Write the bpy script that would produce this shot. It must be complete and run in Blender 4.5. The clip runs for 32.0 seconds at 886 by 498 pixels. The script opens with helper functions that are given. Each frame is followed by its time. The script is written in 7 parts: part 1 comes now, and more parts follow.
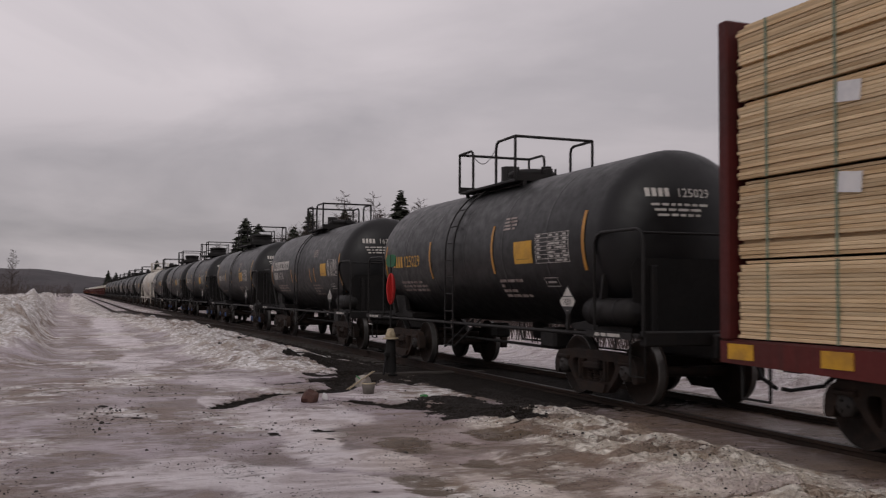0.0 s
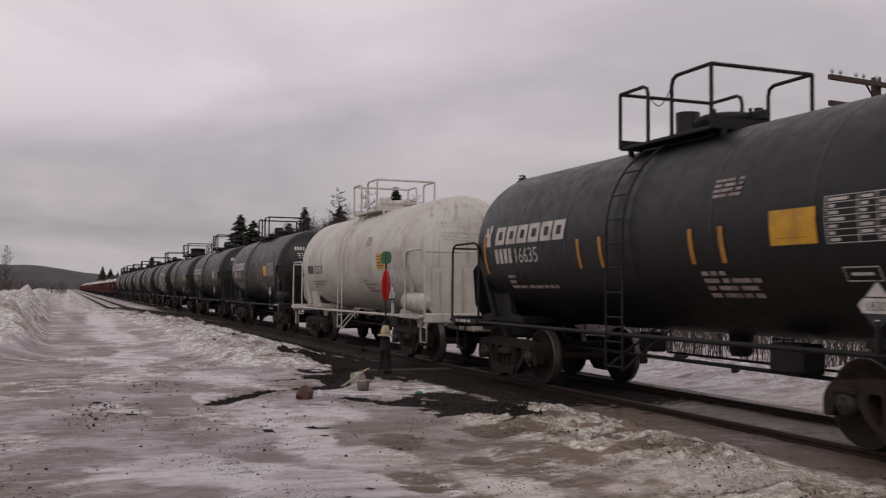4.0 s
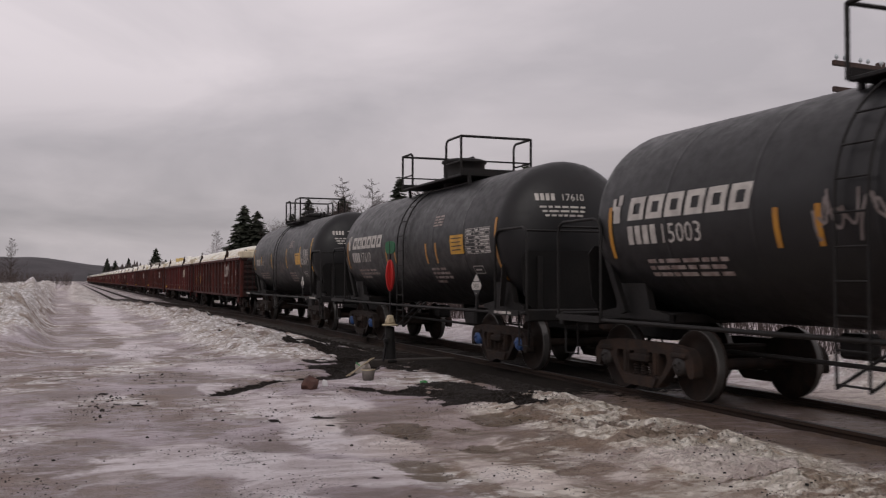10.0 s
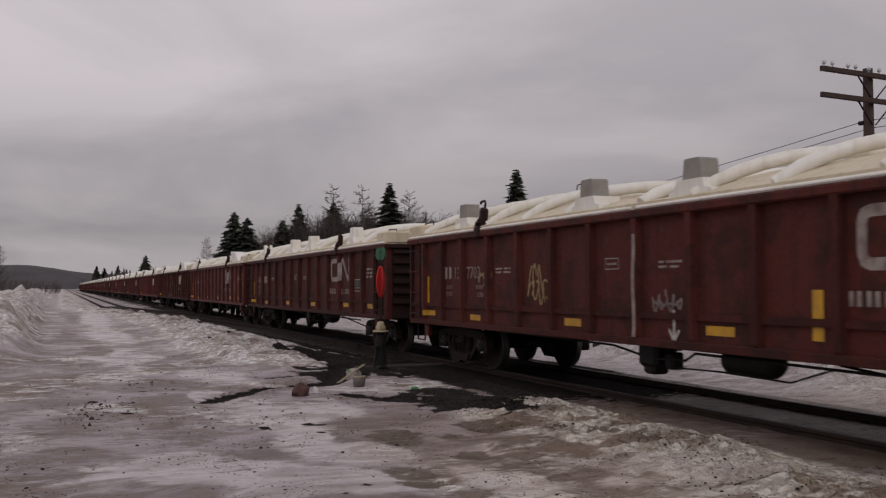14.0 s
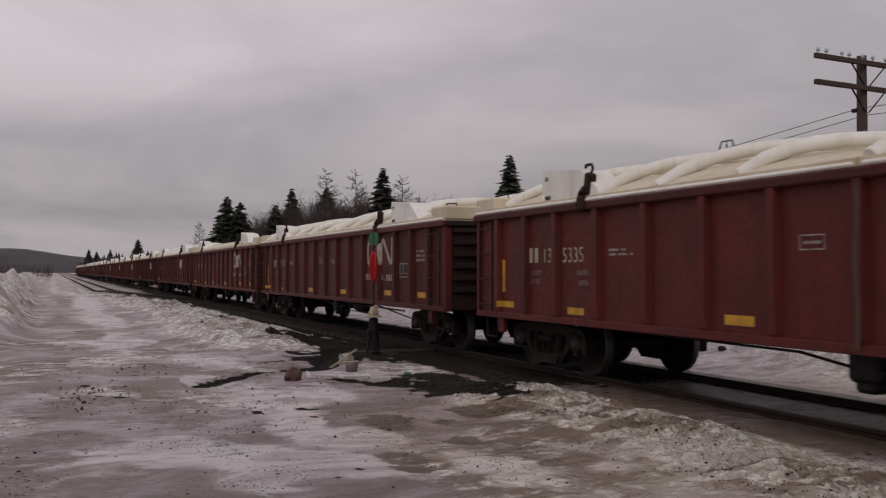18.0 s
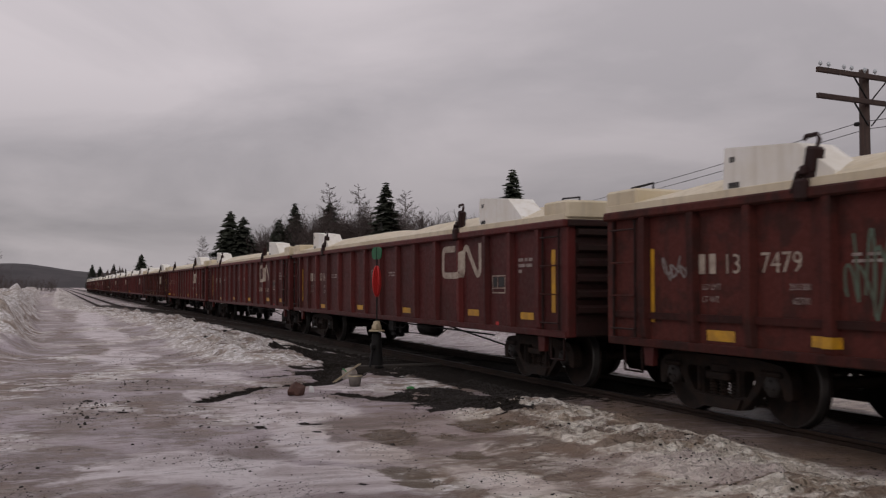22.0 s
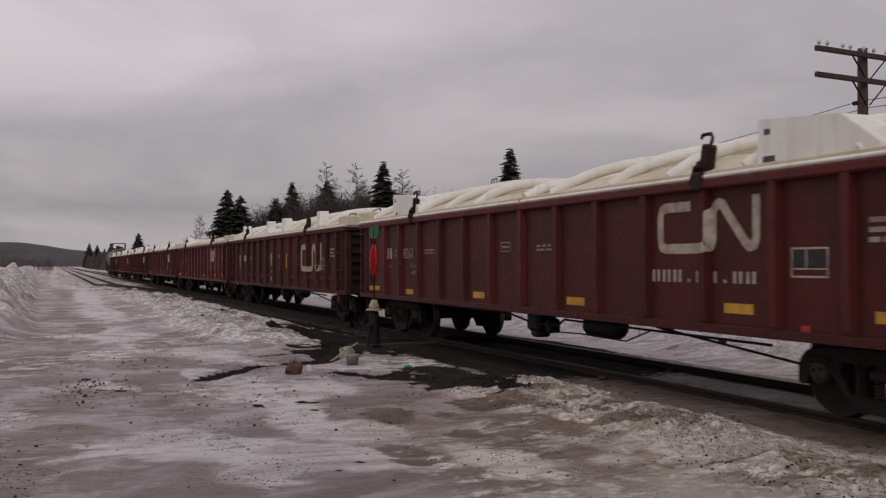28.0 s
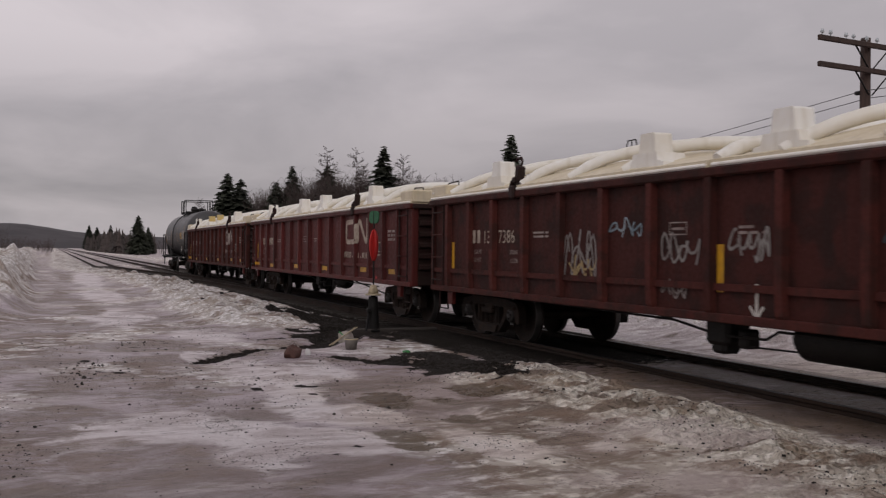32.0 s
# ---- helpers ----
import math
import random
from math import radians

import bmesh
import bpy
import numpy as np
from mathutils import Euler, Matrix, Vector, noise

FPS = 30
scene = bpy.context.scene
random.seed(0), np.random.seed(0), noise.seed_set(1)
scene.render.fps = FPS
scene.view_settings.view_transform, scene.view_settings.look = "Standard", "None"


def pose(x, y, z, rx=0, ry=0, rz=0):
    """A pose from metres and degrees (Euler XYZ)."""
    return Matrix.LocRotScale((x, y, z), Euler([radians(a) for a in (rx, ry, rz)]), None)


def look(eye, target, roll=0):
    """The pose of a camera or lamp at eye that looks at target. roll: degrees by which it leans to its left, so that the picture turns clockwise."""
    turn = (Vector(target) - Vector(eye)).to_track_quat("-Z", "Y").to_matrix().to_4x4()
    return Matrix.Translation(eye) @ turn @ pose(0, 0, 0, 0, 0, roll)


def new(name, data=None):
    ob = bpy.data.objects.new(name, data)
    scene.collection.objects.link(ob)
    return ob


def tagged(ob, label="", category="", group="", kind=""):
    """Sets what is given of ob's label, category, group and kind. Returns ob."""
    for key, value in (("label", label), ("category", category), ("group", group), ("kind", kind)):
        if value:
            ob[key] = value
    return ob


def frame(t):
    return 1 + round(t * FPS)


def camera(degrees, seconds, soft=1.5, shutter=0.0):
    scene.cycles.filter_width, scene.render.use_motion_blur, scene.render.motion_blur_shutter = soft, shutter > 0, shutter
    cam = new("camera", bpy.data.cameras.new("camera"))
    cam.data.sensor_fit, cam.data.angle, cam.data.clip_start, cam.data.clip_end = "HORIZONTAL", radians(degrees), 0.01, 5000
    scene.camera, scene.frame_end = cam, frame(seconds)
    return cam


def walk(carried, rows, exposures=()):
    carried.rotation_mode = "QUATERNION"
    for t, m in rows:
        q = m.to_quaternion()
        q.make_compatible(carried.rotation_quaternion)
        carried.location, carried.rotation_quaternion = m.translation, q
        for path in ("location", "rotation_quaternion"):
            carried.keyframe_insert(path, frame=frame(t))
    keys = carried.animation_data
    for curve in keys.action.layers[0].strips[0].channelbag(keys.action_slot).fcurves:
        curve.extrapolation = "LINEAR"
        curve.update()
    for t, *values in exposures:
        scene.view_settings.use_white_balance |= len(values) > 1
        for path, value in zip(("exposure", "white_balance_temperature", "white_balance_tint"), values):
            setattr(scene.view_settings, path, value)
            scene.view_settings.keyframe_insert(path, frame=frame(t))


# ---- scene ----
# One straight main track along x, seen from beside it; the train runs towards +x. Rail top is z = 0.
cam = camera(49.51, 32.0, soft=1.25, shutter=0.08)
EYE = (0.0, 0.0, 1.55)
# seconds, then the turn of the hand-held camera in degrees
PATH = [
    (0, 92.65, -0.32, 68.92), (0.5, 92.53, -0.15, 68.95), (1, 92.43, -0.18, 68.90), (1.5, 92.33, -0.21, 68.91),
    (2, 92.23, -0.21, 68.91), (2.5, 92.21, -0.26, 68.77), (3, 92.21, -0.36, 68.64), (3.5, 92.36, -0.43, 68.65),
    (5.5, 92.70, -0.35, 68.49), (6, 92.79, -0.12, 68.65), (6.5, 92.81, 0.04, 68.75), (7, 92.70, 0.12, 68.80),
    (7.5, 92.51, 0.14, 68.90), (8, 92.25, 0.04, 68.95), (8.5, 92.07, -0.07, 69.01), (9, 91.89, -0.07, 69.03),
    (9.5, 91.89, -0.06, 68.94), (10, 91.84, -0.06, 68.87), (10.5, 91.99, 0.01, 68.86), (11, 92.05, 0.06, 68.76),
    (11.5, 92.16, 0.05, 68.65), (12, 92.29, 0.04, 68.69), (12.5, 92.47, 0.09, 68.60), (13, 92.46, 0.16, 68.55),
    (13.5, 92.36, 0.20, 68.39), (14, 92.20, 0.19, 68.31), (14.5, 92.16, 0.17, 68.34), (16.5, 91.95, 0.16, 68.08),
    (17, 91.82, 0.07, 68.00), (17.5, 91.51, -0.04, 67.96), (18, 91.33, -0.06, 67.89), (18.5, 91.23, -0.02, 67.89),
    (19, 91.23, -0.00, 67.83), (19.5, 91.29, -0.04, 67.83), (20, 91.36, -0.08, 67.86), (20.5, 91.56, -0.06, 67.87),
    (21, 91.79, 0.02, 67.85), (21.5, 92.04, 0.07, 67.85), (22, 92.18, 0.04, 68.08), (22.5, 92.09, 0.01, 68.16),
    (23, 91.90, 0.00, 68.25), (23.5, 91.70, 0.03, 68.30), (24, 91.51, 0.06, 68.38), (24.5, 91.36, 0.03, 68.55),
    (25, 91.18, 0.01, 68.63), (25.5, 91.04, 0.03, 68.63), (27.5, 91.02, 0.02, 68.13), (28, 90.93, 0.01, 67.92),
    (28.5, 90.65, 0.09, 68.06), (29, 90.52, 0.10, 68.03), (29.5, 90.50, -0.04, 67.89), (30, 90.47, -0.19, 67.90),
    (30.5, 90.33, -0.28, 67.90), (31, 90.18, -0.36, 67.91), (31.5, 90.05, -0.44, 67.94), (32, 90.08, -0.62, 67.90),
]
walk(cam, [(t, pose(*EYE, rx, ry, rz)) for t, rx, ry, rz in PATH],
     exposures=[(0, 0.12), (1, 0.22), (3, 0.30), (5.5, 0.22), (7.6, 0.19), (9, 0.29), (10.6, 0.29), (12, 0.03), (14, 0.02), (19, 0.06), (25, 0.02), (28, 0.10), (32, 0.13)])

TRACK_Y = 8.28          # centre line of the main track
SPACING = 4.3           # the siding lies this much nearer to the road
SPEED = 19.2            # metres a second
SUN_TURN, SUN_UP = radians(60), radians(38)

# ---- world and light: an overcast day ----
world = bpy.data.worlds.new("overcast_sky")
scene.world = world
world.use_nodes = True
wn, wl = world.node_tree.nodes, world.node_tree.links
wn.clear()


def wnode(kind, **sets):
    n = wn.new(kind)
    for k, v in sets.items():
        n.inputs[k].default_value = v
    return n


sky = wn.new("ShaderNodeTexSky")
sky.sky_type, sky.sun_disc = "NISHITA", False
sky.sun_elevation, sky.sun_rotation = SUN_UP, SUN_TURN
wco = wn.new("ShaderNodeTexCoord")
wsep = wn.new("ShaderNodeSeparateXYZ")
wl.new(wco.outputs["Generated"], wsep.inputs[0])
wlift = wn.new("ShaderNodeMath")
wlift.operation = "MAXIMUM"
wlift.inputs[1].default_value = 0.0
wl.new(wsep.outputs["Z"], wlift.inputs[0])
wden = wn.new("ShaderNodeMath")
wden.operation = "ADD"
wden.inputs[1].default_value = 0.22
wl.new(wlift.outputs[0], wden.inputs[0])
wdiv = wn.new("ShaderNodeVectorMath")
wdiv.operation = "DIVIDE"
wcomb = wn.new("ShaderNodeCombineXYZ")
for k in "XYZ":
    wl.new(wden.outputs[0], wcomb.inputs[k])
wl.new(wco.outputs["Generated"], wdiv.inputs[0])
wl.new(wcomb.outputs[0], wdiv.inputs[1])
cloud = wnode("ShaderNodeTexNoise", Scale=1.15, Detail=6.0, Roughness=0.52, Distortion=0.5)
wl.new(wdiv.outputs[0], cloud.inputs["Vector"])
ramp = wn.new("ShaderNodeValToRGB")
ramp.color_ramp.elements[0].position, ramp.color_ramp.elements[0].color = 0.36, (0.400, 0.368, 0.386, 1)
ramp.color_ramp.elements[1].position, ramp.color_ramp.elements[1].color = 0.66, (0.560, 0.508, 0.526, 1)
wl.new(cloud.outputs["Fac"], ramp.inputs[0])
# the deck is palest overhead and greyer towards the horizon, with a pale strip just above it
wband = wn.new("ShaderNodeValToRGB")
for k, (at, v) in enumerate(((0.0, 0.72), (0.022, 0.74), (0.055, 0.62), (0.12, 0.735), (0.20, 0.96), (0.30, 1.09), (0.62, 1.12))):
    e = wband.color_ramp.elements[k] if k < 2 else wband.color_ramp.elements.new(at)
    e.position, e.color = at, (v, v, v * 1.005, 1)
wl.new(wsep.outputs["Z"], wband.inputs[0])
wmul = wn.new("ShaderNodeMixRGB")
wmul.blend_type = "MULTIPLY"
wmul.inputs[0].default_value = 1.0
wl.new(ramp.outputs[0], wmul.inputs[1])
wl.new(wband.outputs[0], wmul.inputs[2])
# a little paler over the far end of the line
wdot = wn.new("ShaderNodeVectorMath")
wdot.operation = "DOT_PRODUCT"
wdot.inputs[1].default_value = (-0.93, -0.36, 0.0)
wl.new(wco.outputs["Generated"], wdot.inputs[0])
wmap = wn.new("ShaderNodeMapRange")
for k, v in (("From Min", 0.3), ("From Max", 1.0), ("To Min", 1.0), ("To Max", 1.16)):
    wmap.inputs[k].default_value = v
wl.new(wdot.outputs["Value"], wmap.inputs["Value"])
wpale = wn.new("ShaderNodeMixRGB")
wpale.blend_type = "MULTIPLY"
wpale.inputs[0].default_value = 1.0
wl.new(wmul.outputs[0], wpale.inputs[1])
wl.new(wmap.outputs[0], wpale.inputs[2])
bg_cloud, bg_sky = wnode("ShaderNodeBackground", Strength=0.98), wnode("ShaderNodeBackground", Strength=0.05)
wl.new(wpale.outputs[0], bg_cloud.inputs[0])
wl.new(sky.outputs[0], bg_sky.inputs[0])
wmix, wout = wnode("ShaderNodeMixShader", Fac=0.94), wn.new("ShaderNodeOutputWorld")
wl.new(bg_sky.outputs[0], wmix.inputs[1])
wl.new(bg_cloud.outputs[0], wmix.inputs[2])
wl.new(wmix.outputs[0], wout.inputs[0])

sun = new("sun", bpy.data.lights.new("sun", "SUN"))
sun.data.energy, sun.data.angle, sun.data.color = 0.5, radians(35), (1.0, 0.96, 0.93)
sun.matrix_basis = look((0, 0, 60), (60 * math.cos(SUN_UP) * -math.sin(SUN_TURN), 60 * math.cos(SUN_UP) * math.cos(SUN_TURN), 60 - 60 * math.sin(SUN_UP)))


# ---- mesh and part helpers ----
class Form:
    """Collects simple solids into one mesh."""

    def __init__(self):
        self.v, self.f, self.s = [], [], []

    def add(self, verts, faces, smooth=False):
        n = len(self.v)
        self.v += [tuple(p) for p in verts]
        self.f += [tuple(i + n for i in f) for f in faces]
        self.s += [smooth] * len(faces)
        return self

    def box(self, x, y, z, sx, sy, sz, c=0.0, m=None):
        """A box about x, y, z, with edges broken by c."""
        hx, hy, hz = sx / 2, sy / 2, sz / 2
        sg = [(a, b, d) for a in (-1, 1) for b in (-1, 1) for d in (-1, 1)]
        if c <= 0:
            vs = [(a * hx, b * hy, d * hz) for a, b, d in sg]
            fs = [(0, 1, 3, 2), (4, 6, 7, 5), (0, 4, 5, 1), (2, 3, 7, 6), (0, 2, 6, 4), (1, 5, 7, 3)]
        else:
            c = min(c, hx * 0.9, hy * 0.9, hz * 0.9)
            vs, at = [], {}
            for a, b, d in sg:
                for k, p in enumerate(((hx, hy - c, hz - c), (hx - c, hy, hz - c), (hx - c, hy - c, hz))):
                    at[a, b, d, k] = len(vs)
                    vs.append((a * p[0], b * p[1], d * p[2]))
            fs = [(at[a, b, d, 0], at[a, b, d, 1], at[a, b, d, 2]) if a * b * d > 0 else (at[a, b, d, 0], at[a, b, d, 2], at[a, b, d, 1]) for a, b, d in sg]
            for k in range(3):
                u, w = [(1, 2), (2, 0), (0, 1)][k]
                for e in (-1, 1):
                    q = []
                    for p, r in ((-1, -1), (1, -1), (1, 1), (-1, 1)):
                        s = [0, 0, 0]
                        s[k], s[u], s[w] = e, p, r
                        q.append(at[(*s, k)])
                    fs.append(tuple(q if e > 0 else q[::-1]))
            for k in range(3):
                u, w = [(1, 2), (2, 0), (0, 1)][k]
                for p in (-1, 1):
                    for r in (-1, 1):
                        s, t = [0, 0, 0], [0, 0, 0]
                        s[k], s[u], s[w] = -1, p, r
                        t[k], t[u], t[w] = 1, p, r
                        q = [at[(*s, u)], at[(*t, u)], at[(*t, w)], at[(*s, w)]]
                        fs.append(tuple(q if p * r < 0 else q[::-1]))
        vs = [Vector(p) for p in vs]
        if m:
            vs = [m @ p for p in vs]
        return self.add([(p[0] + x, p[1] + y, p[2] + z) for p in vs], fs)

    def bar(self, a, b, w, h=None):
        """A square bar from a to b."""
        a, b, h = Vector(a), Vector(b), h or w
        d = b - a
        q = d.to_track_quat("X", "Z").to_matrix()
        mid = (a + b) / 2
        return self.box(mid.x, mid.y, mid.z, d.length, w, h, m=q)

    def rod(self, a, b, r, n=8, r2=None, caps=True):
        """A round rod from a to b."""
        a, b, r2 = Vector(a), Vector(b), r if r2 is None else r2
        q = (b - a).to_track_quat("Z", "Y").to_matrix()
        ring = [Vector((math.cos(2 * math.pi * i / n), math.sin(2 * math.pi * i / n), 0)) for i in range(n)]
        vs = [a + q @ (p * r) for p in ring] + [b + q @ (p * r2) for p in ring]
        self.add(vs, [(i, (i + 1) % n, n + (i + 1) % n, n + i) for i in range(n)], True)
        if caps:
            self.add(vs, [tuple(range(n))[::-1], tuple(range(n, 2 * n))])
        return self

    def spike(self, a, b, r):
        """A thin three-sided twig that tapers to a point."""
        a, b = Vector(a), Vector(b)
        q = (b - a).to_track_quat("Z", "Y").to_matrix()
        base = [a + q @ Vector((r * math.cos(2.094 * i), r * math.sin(2.094 * i), 0)) for i in range(3)]
        return self.add(base + [b], [(0, 1, 3), (1, 2, 3), (2, 0, 3)])

    def pipe(self, pts, r, n=6):
        """A bent pipe through pts."""
        pts = [Vector(p) for p in pts]
        rings = []
        for i, p in enumerate(pts):
            d = (pts[min(i + 1, len(pts) - 1)] - pts[max(i - 1, 0)]).normalized()
            q = d.to_track_quat("Z", "Y" if abs(d.y) < 0.9 else "X").to_matrix()
            rings.append([p + q @ Vector((math.cos(2 * math.pi * k / n) * r, math.sin(2 * math.pi * k / n) * r, 0)) for k in range(n)])
        # line each ring up with the one before it
        for i in range(1, len(rings)):
            best = min(range(n), key=lambda o: sum((rings[i][(k + o) % n] - rings[i - 1][k]).length_squared for k in range(n)))
            rings[i] = [rings[i][(k + best) % n] for k in range(n)]
        vs = [p for ring in rings for p in ring]
        fs = [(i * n + k, i * n + (k + 1) % n, (i + 1) * n + (k + 1) % n, (i + 1) * n + k) for i in range(len(pts) - 1) for k in range(n)]
        self.add(vs, fs, True)
        return self.add(vs, [tuple(range(n))[::-1], tuple(range(len(vs) - n, len(vs)))])

    def lathe(self, prof, n=24, axis="x", at=(0, 0, 0), smooth=True):
        """Turns a profile of (along, radius) about an axis."""
        vs = []
        for u, r in prof:
            for k in range(n):
                a = 2 * math.pi * k / n
                c, s = r * math.cos(a), r * math.sin(a)
                p = (u, c, s) if axis == "x" else (s, u, c) if axis == "y" else (c, s, u)
                vs.append((p[0] + at[0], p[1] + at[1], p[2] + at[2]))
        fs = [(i * n + k, i * n + (k + 1) % n, (i + 1) * n + (k + 1) % n, (i + 1) * n + k) for i in range(len(prof) - 1) for k in range(n)]
        return self.add(vs, [f[::-1] for f in fs], smooth)

    def slab(self, outline, y0, y1):
        """A plate: an outline in x and z, from y0 to y1."""
        n = len(outline)
        vs = [(x, y0, z) for x, z in outline] + [(x, y1, z) for x, z in outline]
        return self.add(vs, [tuple(range(n)), tuple(range(2 * n - 1, n - 1, -1))] + [(i, n + i, n + (i + 1) % n, (i + 1) % n) for i in range(n)])

    def sheet(self, nu, nv, fn, smooth=True):
        """A surface of nu by nv cells from fn(u, v)."""
        vs = [fn(i / nu, j / nv) for j in range(nv + 1) for i in range(nu + 1)]
        return self.add(vs, [(j * (nu + 1) + i, j * (nu + 1) + i + 1, (j + 1) * (nu + 1) + i + 1, (j + 1) * (nu + 1) + i) for j in range(nv) for i in range(nu)], smooth)

    def mesh(self, name, *mats, fix=True):
        me = bpy.data.meshes.new(name)
        me.from_pydata(self.v, [], self.f)
        for m in mats:
            me.materials.append(m)
        me.polygons.foreach_set("use_smooth", self.s)
        if fix:
            bm = bmesh.new()
            bm.from_mesh(me)
            bmesh.ops.recalc_face_normals(bm, faces=bm.faces)
            bm.to_mesh(me)
            bm.free()
        me.update()
        return me


def part(name, form, material, parent, label="", at=None, fix=True):
    """One mesh object under a thing or a part. form: a Form or a ready mesh."""
    data = form.mesh(name, material, fix=fix) if isinstance(form, Form) else form
    ob = new(name, data)
    ob.parent = parent
    if at is not None:
        ob.matrix_basis = at if isinstance(at, Matrix) else Matrix.Translation(at)
    return tagged(ob, label)


def thing(name, label, category, group="", kind="", m=None):
    ob = new(name)
    ob.empty_display_size = 0.2
    if m is not None:
        ob.matrix_basis = m
    return tagged(ob, label, category, group, kind)


# ---- materials ----
def material(name, colour, rough=0.6, metal=0.0, second=None, scale=3.0, amount=0.5, bump=0.15, bump_scale=40.0, streak=None, spec=0.5, vary=0.0,
             low=0.42, high=0.62, stretch=(1, 1, 1)):
    """A procedural surface: two-scale colour change, roughness change and fine relief. streak: a dirt colour that runs down."""
    mat = bpy.data.materials.new(name)
    mat.use_nodes = True
    nt = mat.node_tree
    nd, ln = nt.nodes, nt.links
    bsdf = nd["Principled BSDF"]
    bsdf.inputs["Metallic"].default_value = metal
    bsdf.inputs["Specular IOR Level"].default_value = spec
    co = nd.new("ShaderNodeTexCoord")
    info = nd.new("ShaderNodeObjectInfo")
    shift = nd.new("ShaderNodeVectorMath")
    shift.operation = "MULTIPLY_ADD"
    comb = nd.new("ShaderNodeCombineXYZ")
    for k in "XYZ":
        ln.new(info.outputs["Random"], comb.inputs[k])
    shift.inputs[1].default_value = (37, 61, 23)
    ln.new(comb.outputs[0], shift.inputs[0])
    ln.new(co.outputs["Object"], shift.inputs[2])
    mp = nd.new("ShaderNodeMapping")
    mp.inputs["Scale"].default_value = stretch
    ln.new(shift.outputs[0], mp.inputs[0])

    def noise_tex(sc, det=5.0, rgh=0.6):
        n = nd.new("ShaderNodeTexNoise")
        n.inputs["Scale"].default_value, n.inputs["Detail"].default_value, n.inputs["Roughness"].default_value = sc, det, rgh
        ln.new(mp.outputs[0], n.inputs["Vector"])
        return n.outputs["Fac"]

    def mapped(src, a, b, c, d):
        r = nd.new("ShaderNodeMapRange")
        for k, v in (("From Min", a), ("From Max", b), ("To Min", c), ("To Max", d)):
            r.inputs[k].default_value = v
        ln.new(src, r.inputs["Value"])
        return r.outputs[0]

    def mix(fac, a, b, kind="MIX"):
        m = nd.new("ShaderNodeMixRGB")
        m.blend_type = kind
        for i, s in enumerate((fac, a, b)):
            if isinstance(s, (int, float)):
                m.inputs[i].default_value = s
            elif isinstance(s, tuple):
                m.inputs[i].default_value = (*s, 1)
            else:
                ln.new(s, m.inputs[i])
        return m.outputs[0]

    second = second or tuple(c * 0.6 for c in colour)
    big, fine = noise_tex(scale), noise_tex(scale * 9.0, 6.0, 0.7)
    col = mix(mapped(big, low, high, 0.0, amount), colour, second)
    col = mix(mapped(fine, 0.35, 0.75, 0.0, amount * 0.55), col, second)
    if streak:
        sm = nd.new("ShaderNodeMapping")
        sm.inputs["Scale"].default_value = (5.0, 5.0, 0.35)
        ln.new(shift.outputs[0], sm.inputs[0])
        sn = nd.new("ShaderNodeTexNoise")
        sn.inputs["Scale"].default_value, sn.inputs["Detail"].default_value = 1.6, 6.0
        ln.new(sm.outputs[0], sn.inputs["Vector"])
        col = mix(mapped(sn.outputs["Fac"], 0.52, 0.78, 0.0, 0.75), col, streak)
    if vary:
        col = mix(1.0, col, mix(info.outputs["Random"], (1 - vary,) * 3, (1 + vary,) * 3), "MULTIPLY")
    ln.new(col, bsdf.inputs["Base Color"])
    ln.new(mapped(fine, 0.3, 0.7, max(rough - 0.12, 0.03), min(rough + 0.14, 1.0)), bsdf.inputs["Roughness"])
    if bump:
        bp = nd.new("ShaderNodeBump")
        bp.inputs["Strength"].default_value, bp.inputs["Distance"].default_value = bump, 0.02
        ln.new(noise_tex(bump_scale, 4.0), bp.inputs["Height"])
        ln.new(bp.outputs[0], bsdf.inputs["Normal"])
    return mat


TANK = material("tank_black_paint", (0.0065, 0.0065, 0.0072), 0.42, spec=0.36, second=(0.0115, 0.0105, 0.0100), scale=0.5, amount=0.28, bump=0.01, bump_scale=6, streak=(0.0100, 0.0090, 0.0082), vary=0.25)
MATT_BLACK = material("matt_black_plate", (0.0060, 0.0056, 0.0054), 0.7, spec=0.2, second=(0.012, 0.0105, 0.0095), scale=2, amount=0.6, bump=0.05)
# black tank: its sky reflection is put into a greyer base colour
TANK_SHEEN = material("tank_black_sky_sheen", (0.050, 0.051, 0.055), 0.42, second=(0.026, 0.025, 0.024), scale=0.9, amount=0.6, bump=0.05, bump_scale=18, streak=(0.05, 0.04, 0.035))
TANK_WHITE = material("tank_cream_paint", (0.56, 0.54, 0.50), 0.5, second=(0.40, 0.35, 0.28), scale=0.8, amount=0.6, bump=0.05, bump_scale=18, streak=(0.20, 0.13, 0.08))
IRON = material("dark_iron", (0.0075, 0.0070, 0.0070), 0.58, spec=0.28, second=(0.014, 0.0115, 0.0100), scale=4, amount=0.6, bump=0.12, bump_scale=60)
TRUCK = material("rusty_truck_casting", (0.016, 0.0125, 0.011), 0.78, spec=0.25, second=(0.036, 0.021, 0.0145), scale=5, amount=0.8, bump=0.25, bump_scale=50, vary=0.35)
WHEEL = material("brown_wheel_steel", (0.014, 0.0105, 0.009), 0.72, spec=0.2, second=(0.032, 0.020, 0.015), scale=6, amount=0.7, bump=0.12)
TREAD = material("polished_wheel_tread", (0.13, 0.125, 0.12), 0.40, metal=0.6, second=(0.07, 0.065, 0.06), scale=8, amount=0.4, bump=0.03)
BLUE_CAP = material("blue_bearing_cap", (0.03, 0.09, 0.26), 0.5, second=(0.03, 0.05, 0.12), scale=9, amount=0.6)
